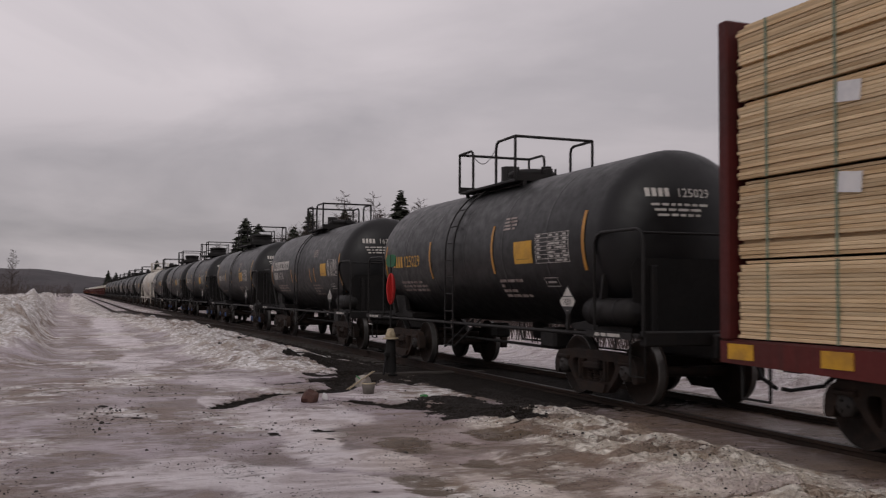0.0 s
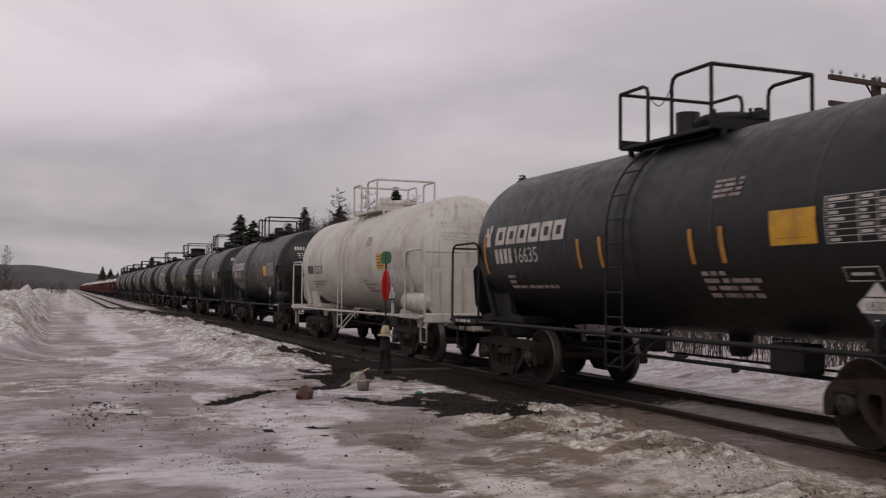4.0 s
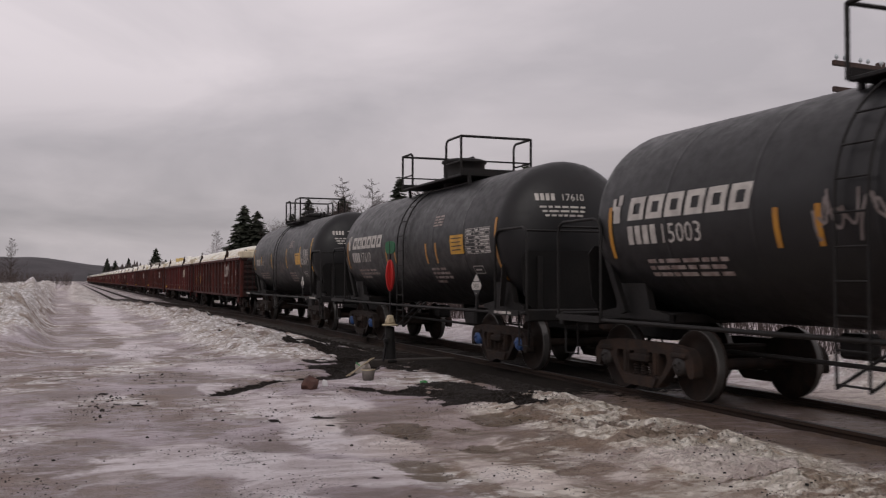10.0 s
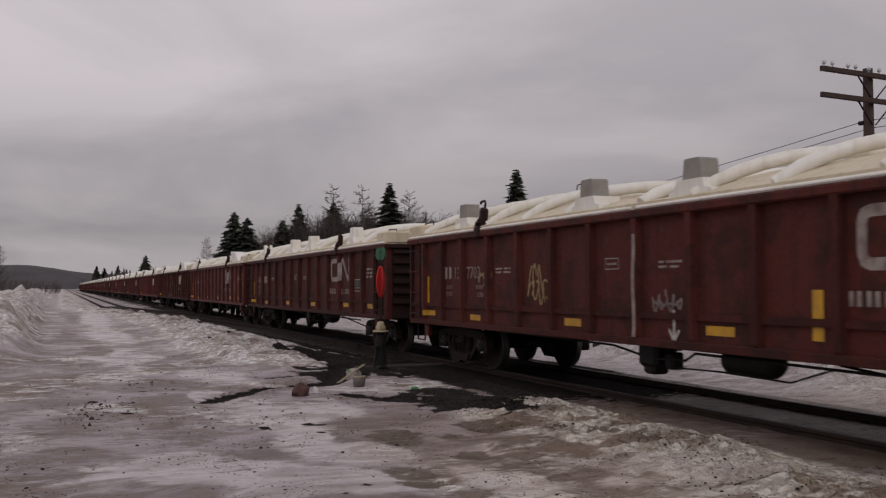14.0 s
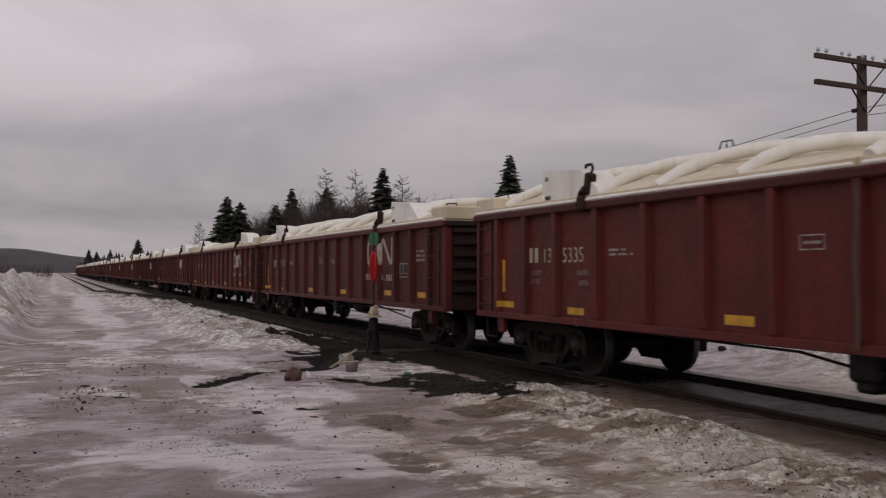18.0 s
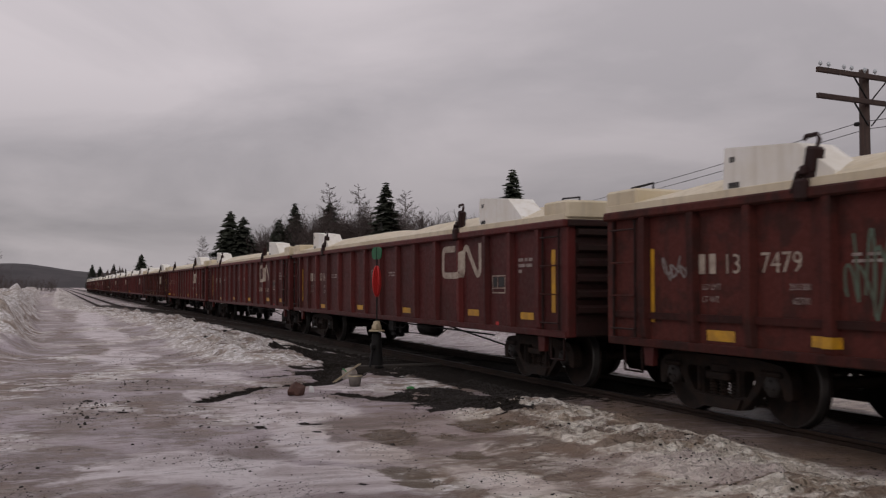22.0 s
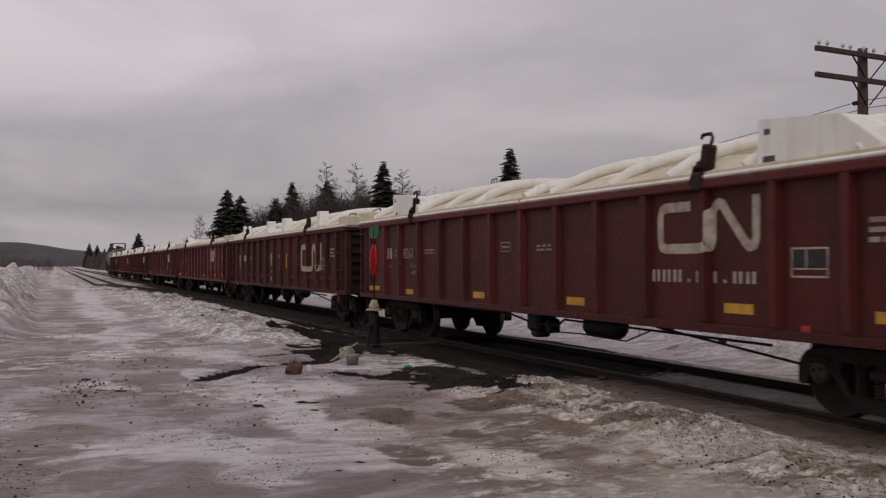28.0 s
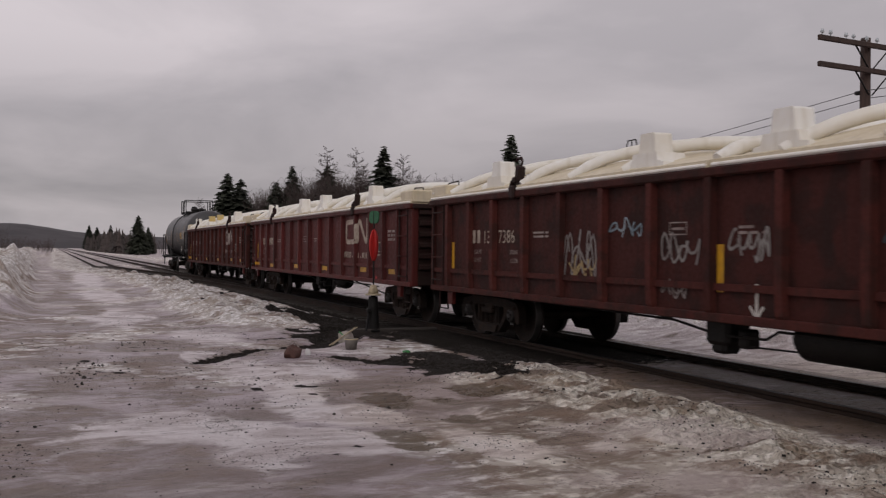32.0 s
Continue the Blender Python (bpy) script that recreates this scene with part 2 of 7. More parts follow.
DARK_CAP = material("greasy_bearing_cap", (0.016, 0.014, 0.013), 0.6, second=(0.032, 0.025, 0.021), scale=9, amount=0.6)
MAROON = material("boxcar_red_paint", (0.094, 0.0135, 0.0118), 0.60, spec=0.28, second=(0.060, 0.0125, 0.0102), scale=1.3, amount=0.75, bump=0.09, bump_scale=9, streak=(0.040, 0.0135, 0.0110), vary=0.30, low=0.45, high=0.62)
MAROON_DULL = material("weathered_brown_red_paint", (0.078, 0.0180, 0.0138), 0.70, spec=0.2, second=(0.036, 0.0125, 0.0098), scale=2.3, amount=0.9, bump=0.14, bump_scale=9, streak=(0.020, 0.0115, 0.0092), vary=0.3, low=0.49, high=0.60)
# darker red for ends, floor, underframe, ladders and lifting arms
MAROON_DARK = material("boxcar_red_darker", (0.026, 0.0080, 0.0074), 0.65, spec=0.25, second=(0.021, 0.0125, 0.0100), scale=2, amount=0.8, bump=0.1)
COVER = material("weathered_white_fibreglass", (0.68, 0.60, 0.45), 0.5, second=(0.52, 0.43, 0.27), scale=0.9, amount=0.8, bump=0.08, bump_scale=12, streak=(0.46, 0.40, 0.30), low=0.46, high=0.66)
TUBE = material("clean_white_fibreglass", (0.86, 0.85, 0.81), 0.45, second=(0.74, 0.69, 0.58), scale=1.3, amount=0.6, bump=0.05, bump_scale=14, streak=(0.62, 0.57, 0.47))
COVER_GREY = material("grimy_grey_fibreglass", (0.30, 0.28, 0.25), 0.55, second=(0.20, 0.18, 0.16), scale=3, amount=0.7)
COVER_YELLOW = material("faded_yellow_fibreglass", (0.60, 0.42, 0.12), 0.5, second=(0.5, 0.40, 0.2), scale=3, amount=0.7)
WHITE = material("white_stencil_paint", (0.56, 0.535, 0.49), 0.6, second=(0.34, 0.31, 0.29), scale=5, amount=0.75, bump=0.0)
WHITE_FADED = material("faded_white_stencil_paint", (0.36, 0.31, 0.28), 0.65, second=(0.15, 0.10, 0.09), scale=6, amount=0.8, bump=0.0)
YELLOW = material("reflective_yellow_stripe", (0.62, 0.33, 0.012), 0.45, second=(0.34, 0.17, 0.02), scale=4, amount=0.7, bump=0.0)
DULL_WHITE = material("dull_white_stencil_paint", (0.48, 0.415, 0.335), 0.65, second=(0.24, 0.18, 0.145), scale=6, amount=0.8, bump=0.0)
ORANGE = material("orange_conspicuity_stripe", (0.46, 0.21, 0.012), 0.45, second=(0.30, 0.13, 0.02), scale=4, amount=0.7, bump=0.0)
BLACK_PRINT = material("black_print", (0.012, 0.012, 0.012), 0.6, second=(0.03, 0.03, 0.03), scale=8)
LUMBER = material("fresh_spruce_lumber", (0.68, 0.525, 0.33), 0.7, second=(0.36, 0.22, 0.095), scale=2.2, amount=0.6, bump=0.2, bump_scale=30, vary=0.22, stretch=(0.25, 1, 3.0))
STRAP = material("green_strap", (0.10, 0.17, 0.11), 0.5, second=(0.2, 0.24, 0.19), scale=6)
PAPER = material("white_paper_tag", (0.72, 0.71, 0.70), 0.6, second=(0.5, 0.5, 0.52), scale=6, bump=0.1)
RUST = material("rusty_rail_steel", (0.020, 0.0135, 0.0105), 0.75, spec=0.25, second=(0.038, 0.022, 0.015), scale=5, amount=0.8, bump=0.2, stretch=(0.3, 1, 1))
RAIL_TOP = material("worn_rail_head", (0.05, 0.044, 0.042), 0.5, metal=0.35, second=(0.035, 0.028, 0.025), scale=3, amount=0.6, bump=0.03, stretch=(0.1, 1, 1))
TIE = material("creosoted_wood", (0.030, 0.024, 0.020), 0.85, second=(0.060, 0.050, 0.044), scale=4, amount=0.7, bump=0.3, stretch=(4, 0.6, 4))
POLE_WOOD = material("old_brown_pole_wood", (0.060, 0.034, 0.026), 0.8, second=(0.030, 0.020, 0.017), scale=5, amount=0.7, bump=0.3, stretch=(3, 3, 0.3))
GLASS_INS = material("pale_glass_insulator", (0.55, 0.58, 0.60), 0.15, second=(0.4, 0.45, 0.48), scale=5, bump=0.0)
BARK = material("grey_brown_bark", (0.085, 0.068, 0.058), 0.9, second=(0.045, 0.036, 0.031), scale=6, amount=0.7, bump=0.3)
TWIG = material("bare_twigs", (0.070, 0.051, 0.046), 0.9, second=(0.048, 0.036, 0.033), scale=3, amount=0.7, bump=0.0)
NEEDLE = material("dark_spruce_needles", (0.030, 0.036, 0.024), 0.85, second=(0.050, 0.055, 0.034), scale=1.2, amount=0.8, bump=0.0, vary=0.25)
SIGN_RED = material("red_switch_target", (0.50, 0.026, 0.024), 0.6, second=(0.34, 0.022, 0.02), scale=5, amount=0.5)
SIGN_GREEN = material("green_switch_target", (0.012, 0.115, 0.045), 0.5, second=(0.01, 0.07, 0.03), scale=5, amount=0.5)
CREAM = material("dirty_cream_paint", (0.47, 0.40, 0.27), 0.6, second=(0.28, 0.21, 0.13), scale=9, amount=0.7)
STONE = material("dark_wet_stone", (0.020, 0.017, 0.015), 0.75, spec=0.25, second=(0.055, 0.046, 0.041), scale=5, amount=0.7, bump=0.3, vary=0.4)
RUST_BROWN = material("rust_brown_iron", (0.085, 0.035, 0.025), 0.75, second=(0.05, 0.025, 0.02), scale=7, amount=0.7, bump=0.3)
CANVAS = material("grimy_grey_canvas", (0.20, 0.18, 0.16), 0.8, second=(0.11, 0.10, 0.09), scale=6, amount=0.7, bump=0.3)
BURLAP = material("pale_grimy_sacking", (0.40, 0.36, 0.32), 0.85, second=(0.24, 0.21, 0.18), scale=9, amount=0.7, bump=0.3)
GREEN = material("green_plastic", (0.03, 0.22, 0.05), 0.5, second=(0.03, 0.12, 0.04), scale=8)
WIRE = material("weathered_wire", (0.05, 0.05, 0.05), 0.6, second=(0.09, 0.09, 0.09), scale=3, bump=0.0)
GRAFFITI_WHITE = material("white_spray_paint", (0.25, 0.235, 0.22), 0.6, second=(0.13, 0.10, 0.095), scale=2.5, amount=0.7, bump=0.0)
GRAFFITI_BLUE = material("pale_blue_spray_paint", (0.10, 0.155, 0.19), 0.6, second=(0.36, 0.41, 0.44), scale=3, amount=0.7, bump=0.0)
GRAFFITI_GREY = material("grey_spray_paint", (0.23, 0.20, 0.19), 0.65, second=(0.12, 0.09, 0.08), scale=4, amount=0.8, bump=0.0)
GRAFFITI_GOLD = material("gold_spray_paint", (0.36, 0.27, 0.12), 0.65, second=(0.25, 0.17, 0.08), scale=4, amount=0.7, bump=0.0)
GRAFFITI_DULL = material("dull_blue_spray_paint", (0.034, 0.042, 0.048), 0.65, second=(0.03, 0.05, 0.07), scale=4, amount=0.7, bump=0.0)
GRAFFITI_GREEN = material("dull_green_spray_paint", (0.085, 0.125, 0.09), 0.65, second=(0.08, 0.09, 0.06), scale=4, amount=0.7, bump=0.0)


# ---- ground: one sheet of snow, road ice, dirt and ballast ----
def smooth(a, b, x):
    u = min(max((x - a) / (b - a), 0.0), 1.0)
    return u * u * (3 - 2 * u)


def siding_shift(x):
    """How far the siding has left the main track at x."""
    u = min(max((-24 - x) / 60, 0.0), 1.0) ** 1.25
    return SPACING * u * u * (3 - 2 * u)


def nz(x, y, s, k=0.0):
    return noise.noise((x * s, y * s, k))


def fbm(x, y, s, k=0.0):
    return nz(x, y, s, k) + 0.5 * nz(x, y, s * 2.1, k + 9) + 0.25 * nz(x, y, s * 4.3, k + 17)


def clods(x, y, s, k):
    """Heaped lumps: high in the middle of each cell, low where cells meet."""
    d = noise.voronoi((x * s + 0.6 * nz(x, y, s * 0.7, k), y * s + 0.6 * nz(x, y, s * 0.7, k + 5), k))[0]
    return max(0.0, min(1.0, 1.35 * (d[1] - d[0])))


CHANNELS = [(-14.5, 1.95, -16.1, 3.2, 0.24), (-16.1, 3.2, -16.4, 4.2, 0.32), (-16.4, 4.2, -17.5, 5.0, 0.34), (-17.9, 3.6, -18.5, 5.2, 0.22), (-17.5, 5.0, -19.4, 5.8, 0.55),
            (-14.5, 4.1, -13.0, 5.0, 0.30)]
# stained, pale and puddled places on the road: centre, then half width along and across it
BROWN = [(-18.4, -0.2, 2.6, 0.75), (-11.6, 1.35, 1.2, 0.5), (-10.1, 0.0, 1.2, 0.55), (-12.6, 0.0, 1.3, 0.40), (-8.7, -0.4, 1.0, 0.4), (-27, 0.9, 2.8, 0.5), (-10.5, 5.15, 1.1, 0.45),
         (-9.3, 4.6, 1.4, 0.55), (-21.0, 1.9, 1.8, 0.45), (-37, 0.2, 6.0, 0.5), (-16.6, 1.3, 1.3, 0.6), (-14.6, 1.2, 1.0, 0.5), (-23.5, 4.1, 2.0, 0.45), (-8.0, 4.2, 1.0, 0.5), (-55, 0.6, 9.0, 0.5)]
PUDDLES = [(-10.35, 3.55, 0.65, 0.36), (-8.1, 2.95, 0.62, 0.28), (-10.5, 4.75, 0.55, 0.40), (-9.9, 4.15, 0.40, 0.25), (-8.9, 3.9, 0.35, 0.2)]
PALE = [(-9.2, 1.0, 1.0, 0.6), (-9.5, 2.9, 0.9, 0.5), (-8.2, 2.3, 0.9, 0.5), (-12.9, 3.4, 1.2, 0.5), (-7.4, 4.4, 0.6, 0.35), (-12.7, 2.8, 1.7, 0.85), (-10.1, 2.5, 1.2, 0.5), (-8.5, 1.7, 1.3, 0.55), (-9.2, 0.35, 0.8, 0.3), (-24.5, 1.4, 4.2, 0.9), (-35, 1.6, 5.0, 0.8), (-52, 1.6, 12.0, 0.9), (-18.6, 2.7, 1.7, 0.6),
        (-15.4, 4.3, 1.0, 0.35), (-7.2, 5.5, 0.9, 0.6), (-7.6, 3.6, 0.7, 0.4), (-15.0, 2.2, 1.2, 0.4)]


def blots(x, y, spots, k, ragged=0.75):
    """How far a place lies inside any of a list of ragged-edged spots."""
    best = 0.0
    for px, py, rx, ry in spots:
        u = 1 - ((x - px) / rx) ** 2 - ((y - py) / ry) ** 2
        if u > -1.3:
            best = max(best, smooth(-0.35, 0.65, u + ragged * fbm(x * 0.8, y, 1.3, k)))
    return best


def ground_at(x, y):
    """Height and the shares of dirt, gravel and ice at a place."""
    near_rail = TRACK_Y - 0.75 - siding_shift(x)
    far_out = smooth(140, 400, abs(x)) + smooth(60, 200, abs(y))
    z = -0.13 + 0.035 * fbm(x, y, 0.35) + 0.012 * fbm(x, y, 1.7, 3)
    dirt = 0.36 + 0.42 * fbm(x * 0.6, y, 0.55, 5)
    pale, wet, crust = 0.0, 0.0, 0.0
    sand = smooth(-15.5, -9.5, x + 1.5 * nz(x, y, 0.5, 99)) * smooth(1.6, 4.2, y + 0.8 * nz(x, y, 0.6, 98))
    ice = 0.60 + 0.5 * fbm(x * 0.9, y, 0.4, 31)
    gravel = 0.0
    # bank between the road and the tracks
    mid = near_rail - 1.95 - 1.05 * smooth(-52, -28, x) + 0.25 * nz(x, 0, 0.3, 8)
    b = math.exp(-(abs(y - mid) / 1.40) ** 3) * smooth(-18.0, -23.5, x + 0.6 * nz(x, y, 0.6, 18))
    lumps = max(0.0, 0.8 + 0.75 * fbm(x, y, 1.5, 12))
    if b > 0.01:
        z += 0.22 * b * lumps + b * (0.20 * clods(x, y, 0.9, 70) * max(0, 0.6 + nz(x, y, 0.5, 19)) + 0.09 * clods(x, y, 2.2, 71) + 0.04 * fbm(x, y, 3.4, 71))
    # low bank along the main track near the eye
    rid = 5.95 + 0.22 * nz(x, 0, 0.35, 2) - 0.05 * (x + 12)
    e = math.exp(-(abs(y - rid) / 0.92) ** 2.6) * smooth(-13.4, -11.9, x)
    if e > 0.01:
        z += e * (0.04 + 0.04 * fbm(x, y, 0.9, 14) + 0.06 * clods(x, y, 1.9, 72) + 0.07 * clods(x, y, 4.2, 73) + 0.05 * clods(x, y, 8.5, 75) + 0.03 * fbm(x, y, 6.0, 74))
    # ploughed heap along the road
    w = smooth(-0.5, -1.75, y + 0.5 * nz(x, 0, 0.16, 4) - 0.012 * (x + 36)) * smooth(-19.5, -31.0, x + 1.2 * nz(0, y, 0.4, 6)) * (1 - smooth(30, 60, -y))
    if w > 0:
        clod = 0.55 * clods(x, y, 0.42, 22) + 0.30 * clods(x, y, 1.0, 23) + 0.12 * clods(x, y, 2.4, 24)
        z += w * (0.75 + 0.45 * fbm(x, y, 0.22, 21) + clod)
    # bank on the far side
    g = math.exp(-((y - 12.6 - 0.4 * nz(x, 0, 0.2, 7)) / 1.0) ** 2)
    z += 0.24 * g * max(0.2, 0.9 + 0.7 * fbm(x, y, 1.1, 16)) + (0.14 * g * clods(x, y, 1.6, 17) if g > 0.05 else 0.0)
    z -= 0.10 * smooth(13.5, 17, y)
    far_snow = smooth(9.4, 10.2, y) * (1 - smooth(12.4, 13.4, y + 0.5 * nz(x, y, 0.5, 81))) * smooth(-90, -60, x)
    snow = min(1.0, far_snow + b * 1.5 + e * 0.5 + w * 1.6 + g * 1.2 + smooth(11.6, 12.4, y) * 0.9)
    ice *= 1 - 0.97 * min(1.0, b + w + g + far_snow + 0.6 * e)
    # ballast bed of both tracks
    bed_main = 1.0 - smooth(1.45, 1.95, abs(y - TRACK_Y))
    bed_side = (1.0 - smooth(1.45, 1.95, abs(y - (TRACK_Y - siding_shift(x))))) * smooth(-20, -26, x)
    bed = max(bed_main, bed_side)
    between = 1.0 if near_rail < y < TRACK_Y and x < -22 else 0.0
    bed = max(bed, between * smooth(-100, -60, x))
    low = -0.10 if x > -17 else -0.10 - 0.10 * smooth(-17, -24, x)
    z = z * (1 - bed) + bed * (low + 0.012 * fbm(x, y, 2.5, 40))
    ice_bed = smooth(-19.0, -14.5, x)
    gravel = max(gravel, bed * (1 - 0.62 * ice_bed - 0.13 * smooth(-14.0, -10.5, x)))
    # snow over the far stretch of the bed
    drift = smooth(-45, -85, x) * bed
    gravel *= 1 - 0.75 * drift
    dirt = dirt * (1 - 0.88 * snow)
    # mud between the low bank and the rails, and round the switch
    edge = smooth(-14.0, -10.5, x)
    mud = smooth(5.85 + 0.65 * edge, 6.5 + 0.7 * edge, y + 0.3 * nz(x, y, 0.8, 77)) * (1 - smooth(9.15, 9.6, y + 0.15 * nz(x, y, 1.2, 79))) * smooth(-21, -17, x)
    dirt = max(dirt, (1.1 - 0.13 * edge) * mud)
    gravel = max(gravel, (0.66 - 0.50 * edge) * mud)
    dirt = max(dirt, (0.33 + 0.50 * fbm(x, y, 1.1, 78)) * e)
    crust = max(e, b, w, g)
    if bed > 0.1:
        dirt, ice = dirt * (1 - bed) + (0.85 - 0.22 * edge) * bed * (1 - 0.6 * drift), max(ice, 0.9 * bed * ice_bed)
    # stains, pale ice and shallow puddles on the road
    if y < 6.6 and snow < 0.8:
        stain, pale, wet = blots(x, y, BROWN, 91), blots(x, y, PALE, 93) * (1 - 0.6 * mud), blots(x, y, PUDDLES, 95, 0.6)
        dirt = max(dirt * (1 - 0.75 * pale), 0.60 * stain)
        z -= 0.02 * wet
    pale = max(pale, 0.85 * far_snow)
    dirt = max(dirt, (0.30 + 0.55 * fbm(x, y, 0.9, 97)) * b)
    # gravel patch and dark melt channels beside the switch
    n1 = 0.45 * fbm(x, y, 1.3, 50) + 0.25 * fbm(x, y, 3.0, 52)
    p = 0.9 - ((x + 12.9) / 1.85) ** 2 - ((y - 5.35) / 0.88) ** 2 + 1.5 * n1
    q = 1 - ((x + 20.3) / 3.4) ** 2 - ((y - 5.95) / 0.85) ** 2 + 1.2 * n1
    c = -1.0
    for (ax, ay, bx, by, wd) in CHANNELS:
        dx, dy = bx - ax, by - ay
        u = min(max(((x - ax) * dx + (y - ay) * dy) / (dx * dx + dy * dy), 0.0), 1.0)
        d = math.hypot(x - ax - u * dx, y - ay - u * dy)
        c = max(c, 1 - d / wd)
    c += 0.9 * n1
    h = 0.8 - ((x + 18.3) / 1.5) ** 2 - ((y - 4.95) / 0.85) ** 2 + 1.6 * n1
    for v, dz, full in ((p, 0.02, 0.58), (c, -0.07, 0.75), (q, -0.02, 0.66), (h, -0.03, 0.64)):
        if v > 0:
            k = smooth(0.0, 0.35, v)
            gravel, z = max(gravel, full * k), z + dz * k
            dirt = max(dirt, 0.7 * k)
    # thawed dark strips beside the siding
    st = fbm(x * 0.45, y * 2.2, 0.55, 62) * smooth(-19, -23, x) * smooth(4.6, 5.3, y + 0.02 * (x + 25)) * (1 - smooth(7.3, 7.9, y)) + 0.09 * smooth(5.0, 5.8, y + 0.04 * (x + 25)) * smooth(-19, -23, x)
    if st > 0.05 and x > -60:
        gravel = max(gravel, smooth(0.05, 0.25, st))
        dirt = max(dirt, 0.6 * smooth(0.05, 0.25, st))
    # scattered small melt spots on the road
    sp = fbm(x, y, 1.1, 60) - 0.74
    for gx_, gy_ in ((-13.7, 0.55), (-16.5, 1.25), (-12.9, 1.9), (-11.4, 2.8)):
        sp = max(sp, fbm(x, y, 2.4, 61) - 1.0 + 0.85 * math.exp(-((x - gx_) / 1.1) ** 2 - ((y - gy_) / 0.55) ** 2))
    if sp > 0 and y < 5 and snow < 0.4:
        gravel = max(gravel, 0.8 * smooth(0, 0.25, sp))
    z = z * (1 - min(far_out, 1)) + min(far_out, 1) * -0.2
    return z, dirt, gravel, ice, snow, pale, wet, crust, sand


def graded(stops):
    """Grid lines from (start, step) pairs to the last start."""
    out = []
    for (a, s), (b, _) in zip(stops, stops[1:]):
        n = max(1, round((b - a) / s))
        out += [a + (b - a) * i / n for i in range(n)]
    return out + [stops[-1][0]]


GX = graded([(-3600, 400), (-400, 40), (-160, 4), (-70, 0.5), (-50, 0.25), (-22, 0.11), (-13.6, 0.065), (-4.5, 0.3), (2, 2), (20, 20), (160, 200), (2600, 1)])
GY = graded([(-2600, 400), (-200, 30), (-40, 3), (-12, 0.4), (-4.5, 0.13), (4.9, 0.065), (7.0, 0.15), (9.0, 0.12), (10.2, 0.2), (16, 1.0), (30, 6), (90, 60), (400, 500), (3400, 1)])
gf = Form()
gv, tint, tint2 = [], [], []
for gy in GY:
    for gx in GX:
        z_, d_, g_, i_, s_, *wear = ground_at(gx, gy)
        tint2.append(tuple(min(max(v, 0), 1) for v in wear))
        gv.append((gx, gy, z_))
        tint.append((min(max(d_, 0), 1), min(max(g_, 0), 1), min(max(i_, 0), 1), min(max(s_, 0), 1)))
NX = len(GX)
gf.add(gv, [(j * NX + i, j * NX + i + 1, (j + 1) * NX + i + 1, (j + 1) * NX + i) for j in range(len(GY) - 1) for i in range(NX - 1)], True)


